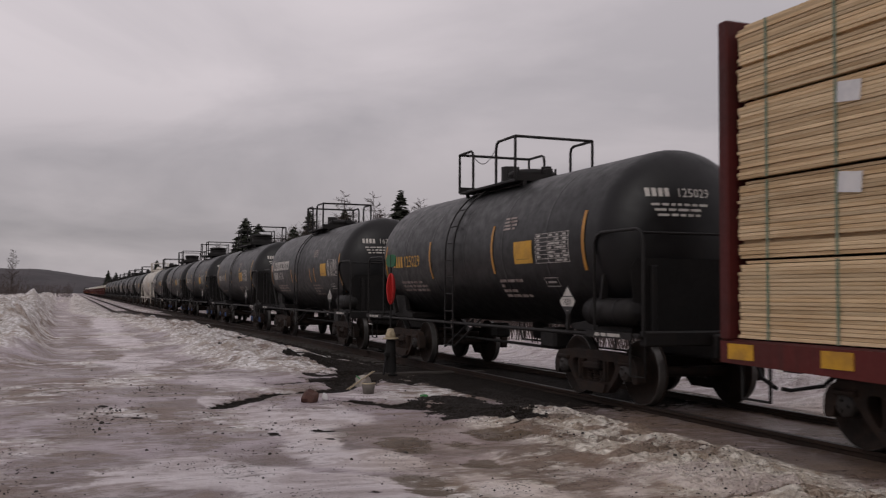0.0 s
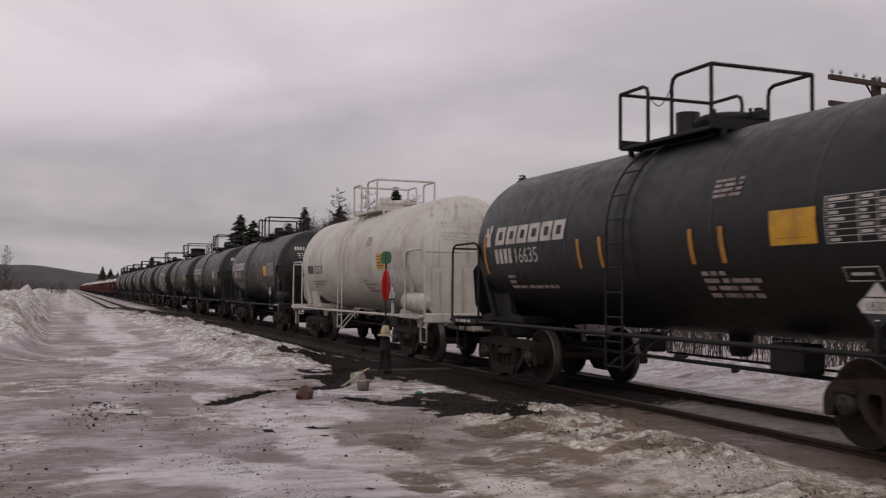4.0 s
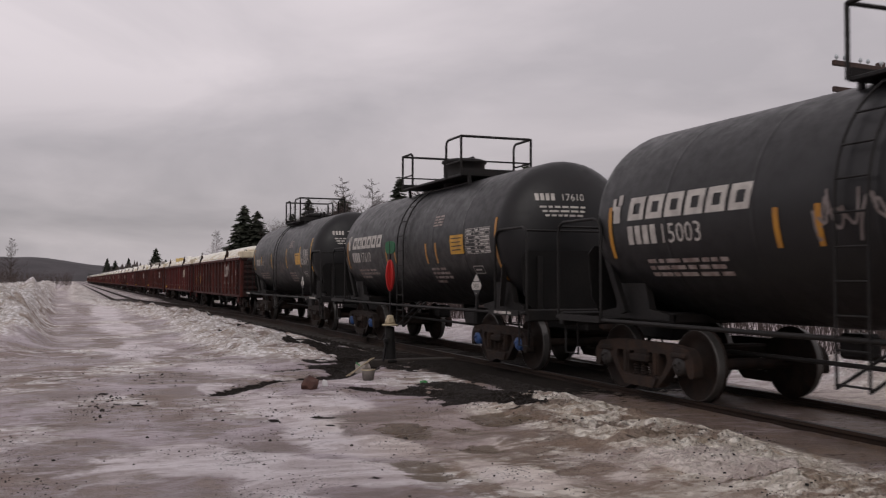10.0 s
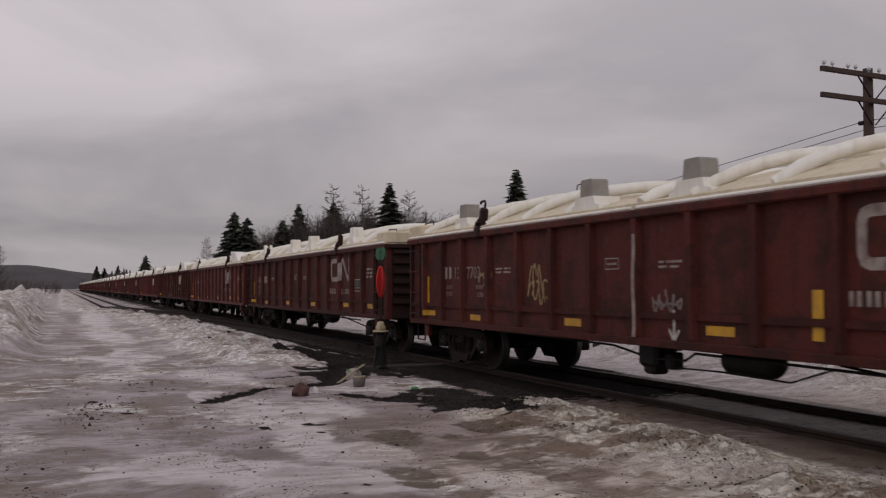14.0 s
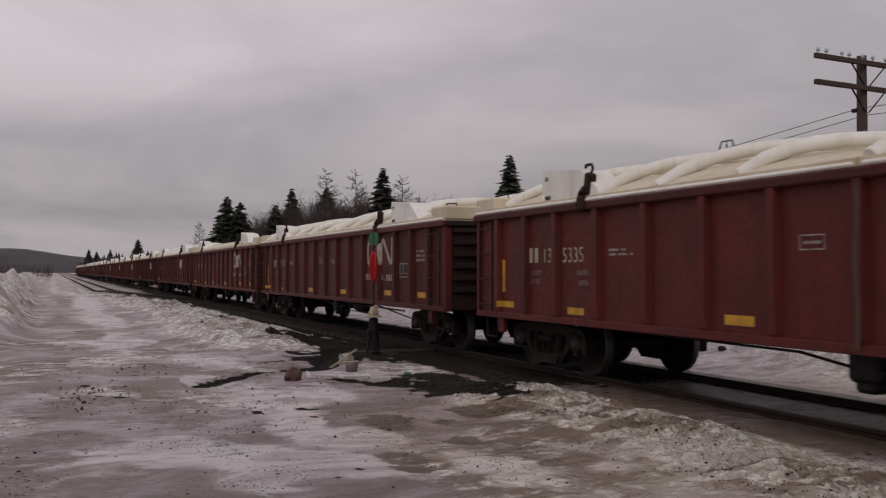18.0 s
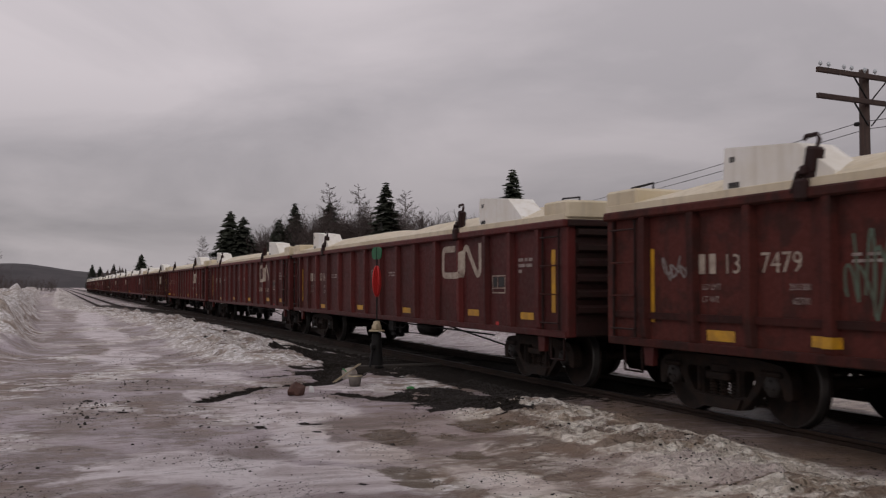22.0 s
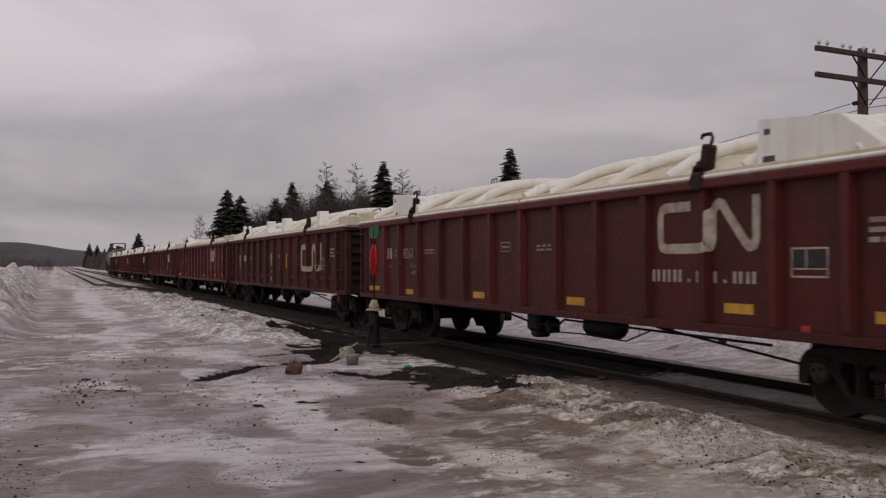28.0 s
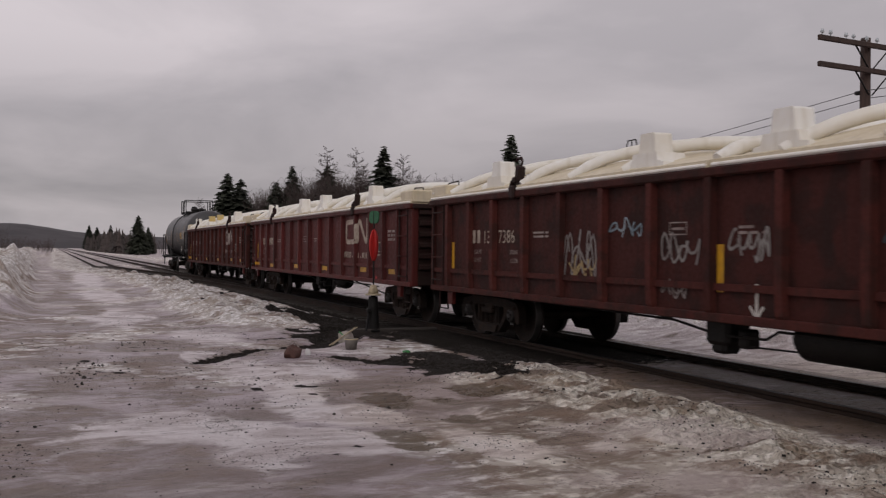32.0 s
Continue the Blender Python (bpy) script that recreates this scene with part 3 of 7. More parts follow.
def ground_material():
    mat = bpy.data.materials.new("snow_ice_dirt_and_gravel")
    mat.use_nodes = True
    nd, ln = mat.node_tree.nodes, mat.node_tree.links
    bsdf = nd["Principled BSDF"]
    co = nd.new("ShaderNodeTexCoord")
    at = nd.new("ShaderNodeAttribute")
    at.attribute_name = "cover"
    sep = nd.new("ShaderNodeSeparateColor")
    ln.new(at.outputs["Color"], sep.inputs[0])

    def tex(sc, det=6.0, rgh=0.6, stretch=(1, 1, 1), dist=0.0):
        mp = nd.new("ShaderNodeMapping")
        mp.inputs["Scale"].default_value = stretch
        ln.new(co.outputs["Object"], mp.inputs[0])
        n = nd.new("ShaderNodeTexNoise")
        for k, v in (("Scale", sc), ("Detail", det), ("Roughness", rgh), ("Distortion", dist)):
            n.inputs[k].default_value = v
        ln.new(mp.outputs[0], n.inputs["Vector"])
        return n.outputs["Fac"]

    def math_(op, a, b=0.0):
        m = nd.new("ShaderNodeMath")
        m.operation = op
        for i, s in enumerate((a, b)):
            if isinstance(s, (int, float)):
                m.inputs[i].default_value = s
            else:
                ln.new(s, m.inputs[i])
        return m.outputs[0]

    def rng(src, a, b, c, d):
        r = nd.new("ShaderNodeMapRange")
        r.interpolation_type = "SMOOTHSTEP"
        for k, v in (("From Min", a), ("From Max", b), ("To Min", c), ("To Max", d)):
            r.inputs[k].default_value = v
        ln.new(src, r.inputs["Value"])
        return r.outputs[0]

    def mix(fac, a, b):
        m = nd.new("ShaderNodeMixRGB")
        for i, s in enumerate((fac, a, b)):
            if isinstance(s, (int, float)):
                m.inputs[i].default_value = s
            elif isinstance(s, tuple):
                m.inputs[i].default_value = (*s, 1)
            else:
                ln.new(s, m.inputs[i])
        return m.outputs[0]

    at2 = nd.new("ShaderNodeAttribute")
    at2.attribute_name = "wear"
    sep2 = nd.new("ShaderNodeSeparateColor")
    ln.new(at2.outputs["Color"], sep2.inputs[0])
    pale, wet, crust = sep2.outputs[0], sep2.outputs[1], sep2.outputs[2]
    gravel, icy, soil = sep.outputs[1], sep.outputs[2], sep.outputs[0]

    def lumps(sc):
        mp = nd.new("ShaderNodeMapping")
        ln.new(co.outputs["Object"], mp.inputs[0])
        w = nd.new("ShaderNodeTexNoise")
        w.inputs["Scale"].default_value = sc * 0.8
        ln.new(mp.outputs[0], w.inputs["Vector"])
        add = nd.new("ShaderNodeMixRGB")
        add.blend_type = "ADD"
        add.inputs[0].default_value = 1.6 / sc
        ln.new(mp.outputs[0], add.inputs[1])
        ln.new(w.outputs["Color"], add.inputs[2])
        v = nd.new("ShaderNodeTexVoronoi")
        v.feature = "SMOOTH_F1"
        v.inputs["Scale"].default_value, v.inputs["Smoothness"].default_value = sc, 0.25
        ln.new(add.outputs[0], v.inputs["Vector"])
        return v.outputs["Distance"]

    mid, broad = tex(2.0, 10.0, 0.70, (1.0, 0.75, 1.0), 0.6), tex(0.62, 9.0, 0.66, (1.0, 0.75, 1.0), 0.6)
    grit, speck, fine = tex(60.0, 4.0, 0.75), tex(8.0, 8.0, 0.72, (1.0, 0.7, 1.0), 0.3), tex(26.0, 6.0, 0.7)
    streak, cluster = tex(1.5, 10.0, 0.72, (1.25, 0.55, 1.0), 0.8), tex(1.1, 5.0, 0.6)
    clod, crumb = lumps(6.5), lumps(19.0)
    # ploughed and crusted snow with soil spots; shade between clods put into the colour
    snow = mix(rng(mid, 0.49, 0.58, 0.0, 0.85), (0.94, 0.915, 0.91), (0.50, 0.41, 0.34))
    snow = mix(rng(clod, 0.30, 0.62, 0.0, 0.55), snow, (0.33, 0.265, 0.21))
    snow = mix(rng(speck, 0.56, 0.64, 0.0, 0.7), snow, (0.27, 0.21, 0.165))
    snow = mix(rng(grit, 0.61, 0.69, 0.0, 0.6), snow, (0.12, 0.095, 0.08))
    # trodden road ice, lilac grey, browner where slush has frozen
    ice = mix(rng(broad, 0.40, 0.60, 0.0, 1.0), (0.48, 0.405, 0.445), (0.205, 0.150, 0.138))
    ice = mix(rng(streak, 0.52, 0.62, 0.0, 0.75), ice, (0.64, 0.57, 0.605))
    ice = mix(rng(streak, 0.46, 0.36, 0.0, 0.65), ice, (0.135, 0.100, 0.082))
    ice = mix(rng(speck, 0.58, 0.68, 0.0, 0.30), ice, (0.17, 0.135, 0.115))
    bright = mix(rng(streak, 0.42, 0.60, 0.0, 0.8), (0.84, 0.785, 0.80), (0.44, 0.365, 0.37))
    bright = mix(rng(speck, 0.58, 0.66, 0.0, 0.45), bright, (0.30, 0.245, 0.21))
    dirt = mix(rng(mid, 0.38, 0.62, 0.0, 1.0), (0.100, 0.064, 0.049), (0.245, 0.180, 0.148))
    dirt = mix(rng(streak, 0.52, 0.66, 0.0, 0.55), dirt, (0.38, 0.325, 0.29))
    dirt = mix(rng(speck, 0.57, 0.64, 0.0, 0.45), dirt, (0.060, 0.046, 0.037))
    mud = rng(soil, 0.86, 1.0, 0.0, 0.85)
    dirt = mix(mud, dirt, (0.036, 0.027, 0.022))
    stones = mix(rng(grit, 0.42, 0.62, 0.0, 1.0), (0.009, 0.0075, 0.0065), (0.036, 0.030, 0.026))
    stones = mix(rng(fine, 0.56, 0.62, 0.0, 0.5), stones, (0.085, 0.072, 0.064))
    col = mix(rng(math_("ADD", icy, math_("MULTIPLY", mid, 0.6)), 0.58, 0.98, 0.0, 0.96), snow, ice)
    pfac = rng(math_("ADD", pale, math_("MULTIPLY", math_("SUBTRACT", streak, 0.5), 4.2)), 0.30, 0.85, 0.0, 0.95)
    col = mix(pfac, col, bright)
    ragged = math_("ADD", math_("MULTIPLY", math_("SUBTRACT", mid, 0.5), 2.0), math_("MULTIPLY", math_("SUBTRACT", streak, 0.5), 2.6))
    dfac = rng(math_("ADD", soil, ragged), 0.26, 0.72, 0.0, 0.92)
    col = mix(dfac, col, dirt)
    # shallow olive meltwater
    wfac = rng(math_("ADD", wet, math_("MULTIPLY", math_("SUBTRACT", streak, 0.5), 4.5)), 0.50, 0.85, 0.0, 0.85)
    col = mix(wfac, col, (0.125, 0.090, 0.058))
    # yellowish road sand
    sandy = nd.new("ShaderNodeMixRGB")
    sandy.blend_type = "MULTIPLY"
    sandy.inputs[2].default_value = (1.0, 0.965, 0.87, 1)
    ln.new(rng(math_("ADD", at2.outputs["Alpha"], math_("MULTIPLY", math_("SUBTRACT", streak, 0.5), 1.5)), 0.1, 0.9, 0.0, 1.0), sandy.inputs[0])
    ln.new(col, sandy.inputs[1])
    col = sandy.outputs[0]
    # loose grit in clusters
    col = mix(math_("MULTIPLY", rng(fine, 0.575, 0.61, 0.0, 0.85), rng(cluster, 0.50, 0.62, 0.0, 1.0)), col, (0.035, 0.028, 0.024))
    gsum = math_("ADD", gravel, math_("ADD", math_("MULTIPLY", speck, 0.9), math_("MULTIPLY", mid, 0.5)))
    gfac = rng(gsum, 1.02, 1.16, 0.0, 1.0)
    col = mix(gfac, col, stones)
    ln.new(col, bsdf.inputs["Base Color"])
    gloss = rng(math_("ADD", icy, math_("MULTIPLY", mid, 0.6)), 0.66, 1.0, 0.78, 0.36)
    rough = math_("ADD", gloss, math_("ADD", math_("MULTIPLY", gfac, 0.45), math_("MULTIPLY", speck, 0.15)))
    rough = math_("SUBTRACT", rough, math_("MULTIPLY", wfac, 0.22))
    ln.new(rough, bsdf.inputs["Roughness"])
    ln.new(math_("SUBTRACT", 0.42, math_("MULTIPLY", math_("MAXIMUM", gfac, mud), 0.36)), bsdf.inputs["Specular IOR Level"])
    under = None
    lumpy = math_("MULTIPLY", crust, math_("SUBTRACT", 1.0, clod))
    crumbs = math_("MULTIPLY", math_("ADD", crust, 0.28), math_("SUBTRACT", 1.0, crumb))
    for src, strength, dist in ((mid, 0.9, 0.10), (speck, 1.0, 0.05), (lumpy, 0.9, 0.11), (crumbs, 0.8, 0.04), (fine, 0.6, 0.012)):
        b = nd.new("ShaderNodeBump")
        b.inputs["Strength"].default_value, b.inputs["Distance"].default_value = strength, dist
        ln.new(src, b.inputs["Height"])
        if under:
            ln.new(under, b.inputs["Normal"])
        under = b.outputs[0]
    ln.new(under, bsdf.inputs["Normal"])
    return mat


ground = new("ground", gf.mesh("ground", ground_material(), fix=False))
layer = ground.data.color_attributes.new("cover", "FLOAT_COLOR", "POINT")
layer.data.foreach_set("color", [c for t in tint for c in t])
layer = ground.data.color_attributes.new("wear", "FLOAT_COLOR", "POINT")
layer.data.foreach_set("color", [c for t in tint2 for c in t])
tagged(ground, "snowy ground with an icy dirt road and wet gravel beside a railway", "ground", kind="structure")

# ---- far hill ----
FOREST = material("far_forest_hill", (0.036, 0.032, 0.036), 0.95, second=(0.070, 0.062, 0.067), scale=0.03, amount=0.7, bump=0.0)
hf = Form()


def hill_at(u, v):
    y = -700 + 1300 * u
    crest = 25 - 9.5 * smooth(-40, 40, y) - 8 * smooth(40, 220, y) + 4 * smooth(-60, -400, y) + 1.0 * nz(y, 0, 0.02, 3) + 0.5 * nz(y, 0, 0.11, 5)
    x = -900 - 320 * v
    return (x, y, -1 + (crest + 1) * math.sin(math.pi / 2 * min(1, v * 1.6)) + 0.35 * nz(y, v * 40, 0.3, 7))


hf.sheet(150, 10, hill_at)
tagged(new("hill", hf.mesh("hill", FOREST)), "low wooded hill under the clouds", "hill", kind="structure")

# ---- tracks ----
RAIL_SHAPE = [(-0.036, 0.0), (0.036, 0.0), (0.036, -0.038), (0.010, -0.052), (0.010, -0.135), (0.070, -0.150), (0.070, -0.172), (-0.070, -0.172), (-0.070, -0.150),
              (-0.010, -0.135), (-0.010, -0.052), (-0.036, -0.038)]


def rail_mesh(name, xs, y_of):
    n = len(RAIL_SHAPE)
    f = Form()
    vs = [(x, y_of(x) + a, b) for x in xs for a, b in RAIL_SHAPE]
    f.add(vs, [(i * n + k, i * n + (k + 1) % n, (i + 1) * n + (k + 1) % n, (i + 1) * n + k) for i in range(len(xs) - 1) for k in range(n)])
    me = f.mesh(name, RUST, RAIL_TOP)
    for p in me.polygons:
        if abs(p.center.z) < 0.002:
            p.material_index = 1
    return me


XS_LONG = graded([(-1500, 100), (-200, 10), (-100, 3), (-20, 5), (40, 50), (760, 1)])
XS_SIDE = graded([(-1500, 100), (-200, 10), (-100, 2), (-25, 1)])
main_track = thing("railway_track", "main line of two rusty rails on ties", "track", kind="structure")
for side in (-0.752, 0.752):
    part("rail", rail_mesh("rail", XS_LONG, lambda x: TRACK_Y + side), RUST, main_track)
siding = thing("siding_track", "siding of two rusty rails that leaves the main line at a switch", "track", kind="structure")
for side in (-0.752, 0.752):
    part("rail", rail_mesh("rail", XS_SIDE, lambda x: TRACK_Y + side - max(siding_shift(x), 0.0) - (0.055 if side < 0 else -0.09) * (1 - smooth(-25, -34, x))), RUST, siding)

# ---- switch stand, its lamp target and the litter beside it ----
stand = thing("switch_stand", "cast-iron switch stand with a red oval and a green target", "switch stand", m=pose(-18.95, 6.15, -0.14))
f = Form()
f.lathe([(0.0, 0.0), (0.0, 0.20), (0.04, 0.20), (0.07, 0.13), (0.45, 0.105), (0.72, 0.095), (0.74, 0.0)], 16, "z")
part("base", f, MATT_BLACK, stand)
part("tie", Form().box(0.05, 0.75, -0.02, 0.24, 2.6, 0.16, 0.015), TIE, stand)
f = Form()
f.lathe([(0.745, 0.0), (0.745, 0.165), (0.770, 0.165), (0.780, 0.14), (0.785, 0.0)], 20, "z")
part("cap_plate", f, CREAM, stand)
f = Form()
f.lathe([(0.785, 0.0), (0.785, 0.11), (0.86, 0.10), (0.90, 0.075), (0.95, 0.07), (0.97, 0.0)], 14, "z")
f.box(0.1, -0.04, 0.85, 0.05, 0.05, 0.12, 0.01)
part("lamp_socket", f, CREAM, stand)
part("spindle", Form().rod((0, 0, 0.96), (0, 0, 2.48), 0.018, 8), IRON, stand)


def oval(w, h, cz, t=0.012, n=20, square=6.0):
    o = []
    for i in range(n):
        a = 2 * math.pi * i / n
        c, s = math.cos(a), math.sin(a)
        o.append((w / 2 * math.copysign(abs(c) ** (2 / square * 1.6), c), cz + h / 2 * math.copysign(abs(s) ** (2 / square * 1.6), s)))
    return Form().slab(o, -t, t)


TURN = pose(0, 0, 0, 0, 0, -58)
part("red_target", oval(0.27, 0.66, 1.78, square=3.0), SIGN_RED, stand, "red oval metal target", at=TURN)
part("red_target", oval(0.27, 0.66, 1.78, square=3.0), SIGN_RED, stand, "red oval metal target", at=pose(0, 0, 0.002, 0, 0, 2))
part("green_target", oval(0.36, 0.26, 2.36, square=5.0), SIGN_GREEN, stand, "small green metal target", at=pose(0, 0, 0, 0, 0, 14))
part("throw_lever", Form().rod((0.1, -0.12, 0.42), (0.16, -0.2, 0.02), 0.025, 8).box(0.1, -0.12, 0.44, 0.1, 0.1, 0.1, 0.02), IRON, stand)


# ---- rolling stock: shared shapes ----
WB = 1.778 / 2
WHEEL_R = 0.457


def rounded(x0, x1, z0, z1, r, n=4):
    o = []
    for cx, cz, a0 in ((x1 - r, z1 - r, 0), (x0 + r, z1 - r, 90), (x0 + r, z0 + r, 180), (x1 - r, z0 + r, 270)):
        for i in range(n + 1):
            a = radians(a0 + 90 * i / n)
            o.append((cx + r * math.cos(a), cz + r * math.sin(a)))
    return o


f = Form()
for sgn in (-1, 1):
    y0 = sgn * 0.752
    f.lathe([(-sgn * -u, r) for u, r in [(0.068, 0.0), (0.068, 0.11), (0.02, 0.14), (0.005, 0.35), (0.062, 0.395), (0.066, WHEEL_R - 0.006)]], 32, "y", (0, y0, 0))
    f.lathe([(-sgn * u, r) for u, r in [(0.066, 0.0), (0.066, 0.12), (0.045, 0.36), (0.040, WHEEL_R + 0.025), (0.066, WHEEL_R + 0.025), (0.068, 0.30)]], 32, "y", (0, y0, 0))
f.rod((0, -0.98, 0), (0, 0.98, 0), 0.075, 12)
ME_AXLE = f.mesh("wheelset", WHEEL)
f = Form()
for sgn in (-1, 1):
    f.lathe([(sgn * -0.040, WHEEL_R + 0.004), (sgn * 0.060, WHEEL_R)], 40, "y", (0, sgn * 0.752, 0))
    f.lathe([(sgn * 0.060, WHEEL_R), (sgn * 0.068, WHEEL_R - 0.004), (sgn * 0.0685, WHEEL_R - 0.010)], 40, "y", (0, sgn * 0.752, 0))
ME_TREAD = f.mesh("tread", TREAD)


def cap_mesh(mat):
    f = Form()
    for sgn in (-1, 1):
        f.lathe([(sgn * 0.93, 0.0), (sgn * 0.93, 0.125), (sgn * 1.075, 0.125), (sgn * 1.10, 0.10), (sgn * 1.10, 0.0)], 16, "y")
        for k in range(3):
            a = 2 * math.pi * k / 3
            f.rod((0.06 * math.cos(a), sgn * 1.09, 0.06 * math.sin(a)), (0.06 * math.cos(a), sgn * 1.125, 0.06 * math.sin(a)), 0.018, 6)
    return f.mesh("bearing_cap", mat)


ME_CAP_BLUE, ME_CAP_DARK = cap_mesh(BLUE_CAP), cap_mesh(DARK_CAP)


def soft_loop(pts, r=0.05, n=4):
    """A closed outline with its corners rounded."""
    out = []
    for k, p in enumerate(pts):
        p, a, b = Vector(p), Vector(pts[k - 1]), Vector(pts[(k + 1) % len(pts)])
        u, w = a - p, b - p
        cut = min(r, 0.45 * u.length, 0.45 * w.length)
        u, w = p + u.normalized() * cut, p + w.normalized() * cut
        for i in range(n + 1):
            t = i / n
            q = u * (1 - t) ** 2 + p * 2 * t * (1 - t) + w * t * t
            out.append((q.x, q.y))
    return out


def sideframe_mesh(sgn):
    """A cast side frame: one rounded outline with two raked windows and the springs' window."""
    z = 0.457
    half = [(0.0, z + 0.27), (0.62, z + 0.27), (1.08, z + 0.22), (1.19, z + 0.08), (1.19, z - 0.14), (1.07, z - 0.14), (1.03, z + 0.02), (0.74, z + 0.02), (0.66, z - 0.10), (0.40, z - 0.33), (0.0, z - 0.34)]
    outer = soft_loop(half + [(-x, v) for x, v in half[-2:0:-1]], 0.07)
    holes = [soft_loop([(m * 0.42, z + 0.13), (m * 0.60, z + 0.13), (m * 0.62, z + 0.02), (m * 0.48, z - 0.17), (m * 0.42, z - 0.17)], 0.05) for m in (-1, 1)]
    holes.append(soft_loop([(-0.30, z + 0.13), (0.30, z + 0.13), (0.30, z - 0.19), (-0.30, z - 0.19)], 0.06))
    bm = bmesh.new()
    for loop in [outer] + holes:
        vs = [bm.verts.new((x, sgn * 0.93, v)) for x, v in loop]
        for a, b in zip(vs, vs[1:] + vs[:1]):
            bm.edges.new((a, b))
    bmesh.ops.triangle_fill(bm, use_beauty=True, use_dissolve=False, edges=bm.edges[:])
    got = bmesh.ops.extrude_face_region(bm, geom=bm.faces[:])
    bmesh.ops.translate(bm, vec=(0, sgn * 0.14, 0), verts=[g for g in got["geom"] if isinstance(g, bmesh.types.BMVert)])
    f = Form()
    for m in (-1, 1):
        f.box(m * WB, sgn * 1.0, z + 0.13, 0.34, 0.22, 0.07, 0.02)
        f.box(m * 0.36, sgn * 1.03, z - 0.02, 0.06, 0.16, 0.30, 0.02)
    f.slab([(-0.42, z - 0.20), (0.42, z - 0.20), (0.34, z - 0.33), (-0.34, z - 0.33)], sgn * 0.89, sgn * 1.11)
    extra = f.mesh("side_frame_ribs", TRUCK)
    bm.from_mesh(extra)
    bmesh.ops.recalc_face_normals(bm, faces=bm.faces)
    me = bpy.data.meshes.new("side_frame")
    bm.to_mesh(me)
    bm.free()
    bpy.data.meshes.remove(extra)
    me.materials.append(TRUCK)
    return me


ME_SIDE = {s: sideframe_mesh(s) for s in (-1, 1)}
ME_SPRING = {}
for sgn in (-1, 1):
    f = Form()
    for k in (-0.18, 0.0, 0.18):
        for i in range(5):
            f.lathe([(0.27 + i * 0.036, 0.045), (0.285 + i * 0.036, 0.062), (0.30 + i * 0.036, 0.045)], 10, "z", (k, sgn * 1.0, 0))
    ME_SPRING[sgn] = f.mesh("spring_nest", TRUCK)
f = Form()
f.box(0, 0, 0.56, 0.36, 2.16, 0.18, 0.03)
f.lathe([(0.65, 0.0), (0.65, 0.2), (0.74, 0.2), (0.74, 0.0)], 16, "z")
for sgn in (-1, 1):
    f.box(0, sgn * 1.02, 0.50, 0.44, 0.2, 0.10, 0.02)
    f.bar((sgn * 0.5, -0.8, 0.40), (sgn * 0.5, 0.8, 0.40), 0.08)
    for w in (-1, 1):
        f.slab([(sgn * 0.44, 0.56), (sgn * 0.39, 0.40), (sgn * 0.45, 0.27), (sgn * 0.50, 0.27), (sgn * 0.46, 0.40), (sgn * 0.50, 0.56)], w * 0.75 - 0.05, w * 0.75 + 0.05)
ME_BOLSTER = f.mesh("bolster", TRUCK)


def truck_under(car, x, cap):
    """A two-axle truck under a car: bolster > side frames, springs and wheelsets."""
    bol = part("truck", ME_BOLSTER, None, car, "rusty two-axle freight truck", at=(x, 0, 0))
    for s in (-1, 1):
        part("side_frame", ME_SIDE[s], None, bol)
        part("spring_nest", ME_SPRING[s], None, bol)["kind"] = "stuff"
    for s in (-1, 1):
        ax = part("wheelset_front" if s > 0 else "wheelset_rear", AXLE[cap], None, bol, "brown steel wheels with bright rims on an axle", at=(s * WB, 0, WHEEL_R))
        ax["spin"] = s
    return bol


def joined(*meshes):
    """One mesh of several, each with its own material."""
    bm = bmesh.new()
    mats = []
    for me in meshes:
        k = len(bm.faces)
        bm.from_mesh(me)
        bm.faces.ensure_lookup_table()
        for fc in bm.faces[k:]:
            fc.material_index = len(mats)
        mats.append(me.materials[0])
    out = bpy.data.meshes.new("wheelset")
    bm.to_mesh(out)
    bm.free()
    for m in mats:
        out.materials.append(m)
    return out


AXLE = {"blue": joined(ME_AXLE, ME_TREAD, ME_CAP_BLUE), "dark": joined(ME_AXLE, ME_TREAD, ME_CAP_DARK)}


def coupler_form(x_body, x_face):
    """A knuckle coupler reaching out from the body end to the face."""
    s = 1 if x_face > 0 else -1
    f = Form()
    f.bar((x_body - s * 0.4, 0, 0.85), (x_face - s * 0.22, 0, 0.85), 0.16, 0.2)
    f.box(x_face - s * 0.12, -0.07, 0.85, 0.26, 0.16, 0.28, 0.04)
    f.box(x_face - s * 0.02, 0.10, 0.85, 0.22, 0.12, 0.26, 0.04)
    f.box(x_body - s * 0.05, 0, 0.85, 0.12, 0.5, 0.42, 0.03)
    return f


def hose_form(x_body, x_face):
    s = 1 if x_face > 0 else -1
    pts = [(x_body - s * 0.05, 0.35, 0.72), (x_body + s * 0.12, 0.34, 0.62), (x_body + s * 0.3, 0.28, 0.45), (x_face - s * 0.08, 0.14, 0.36), (x_face, 0.06, 0.38)]
    return Form().pipe(pts, 0.028, 6)


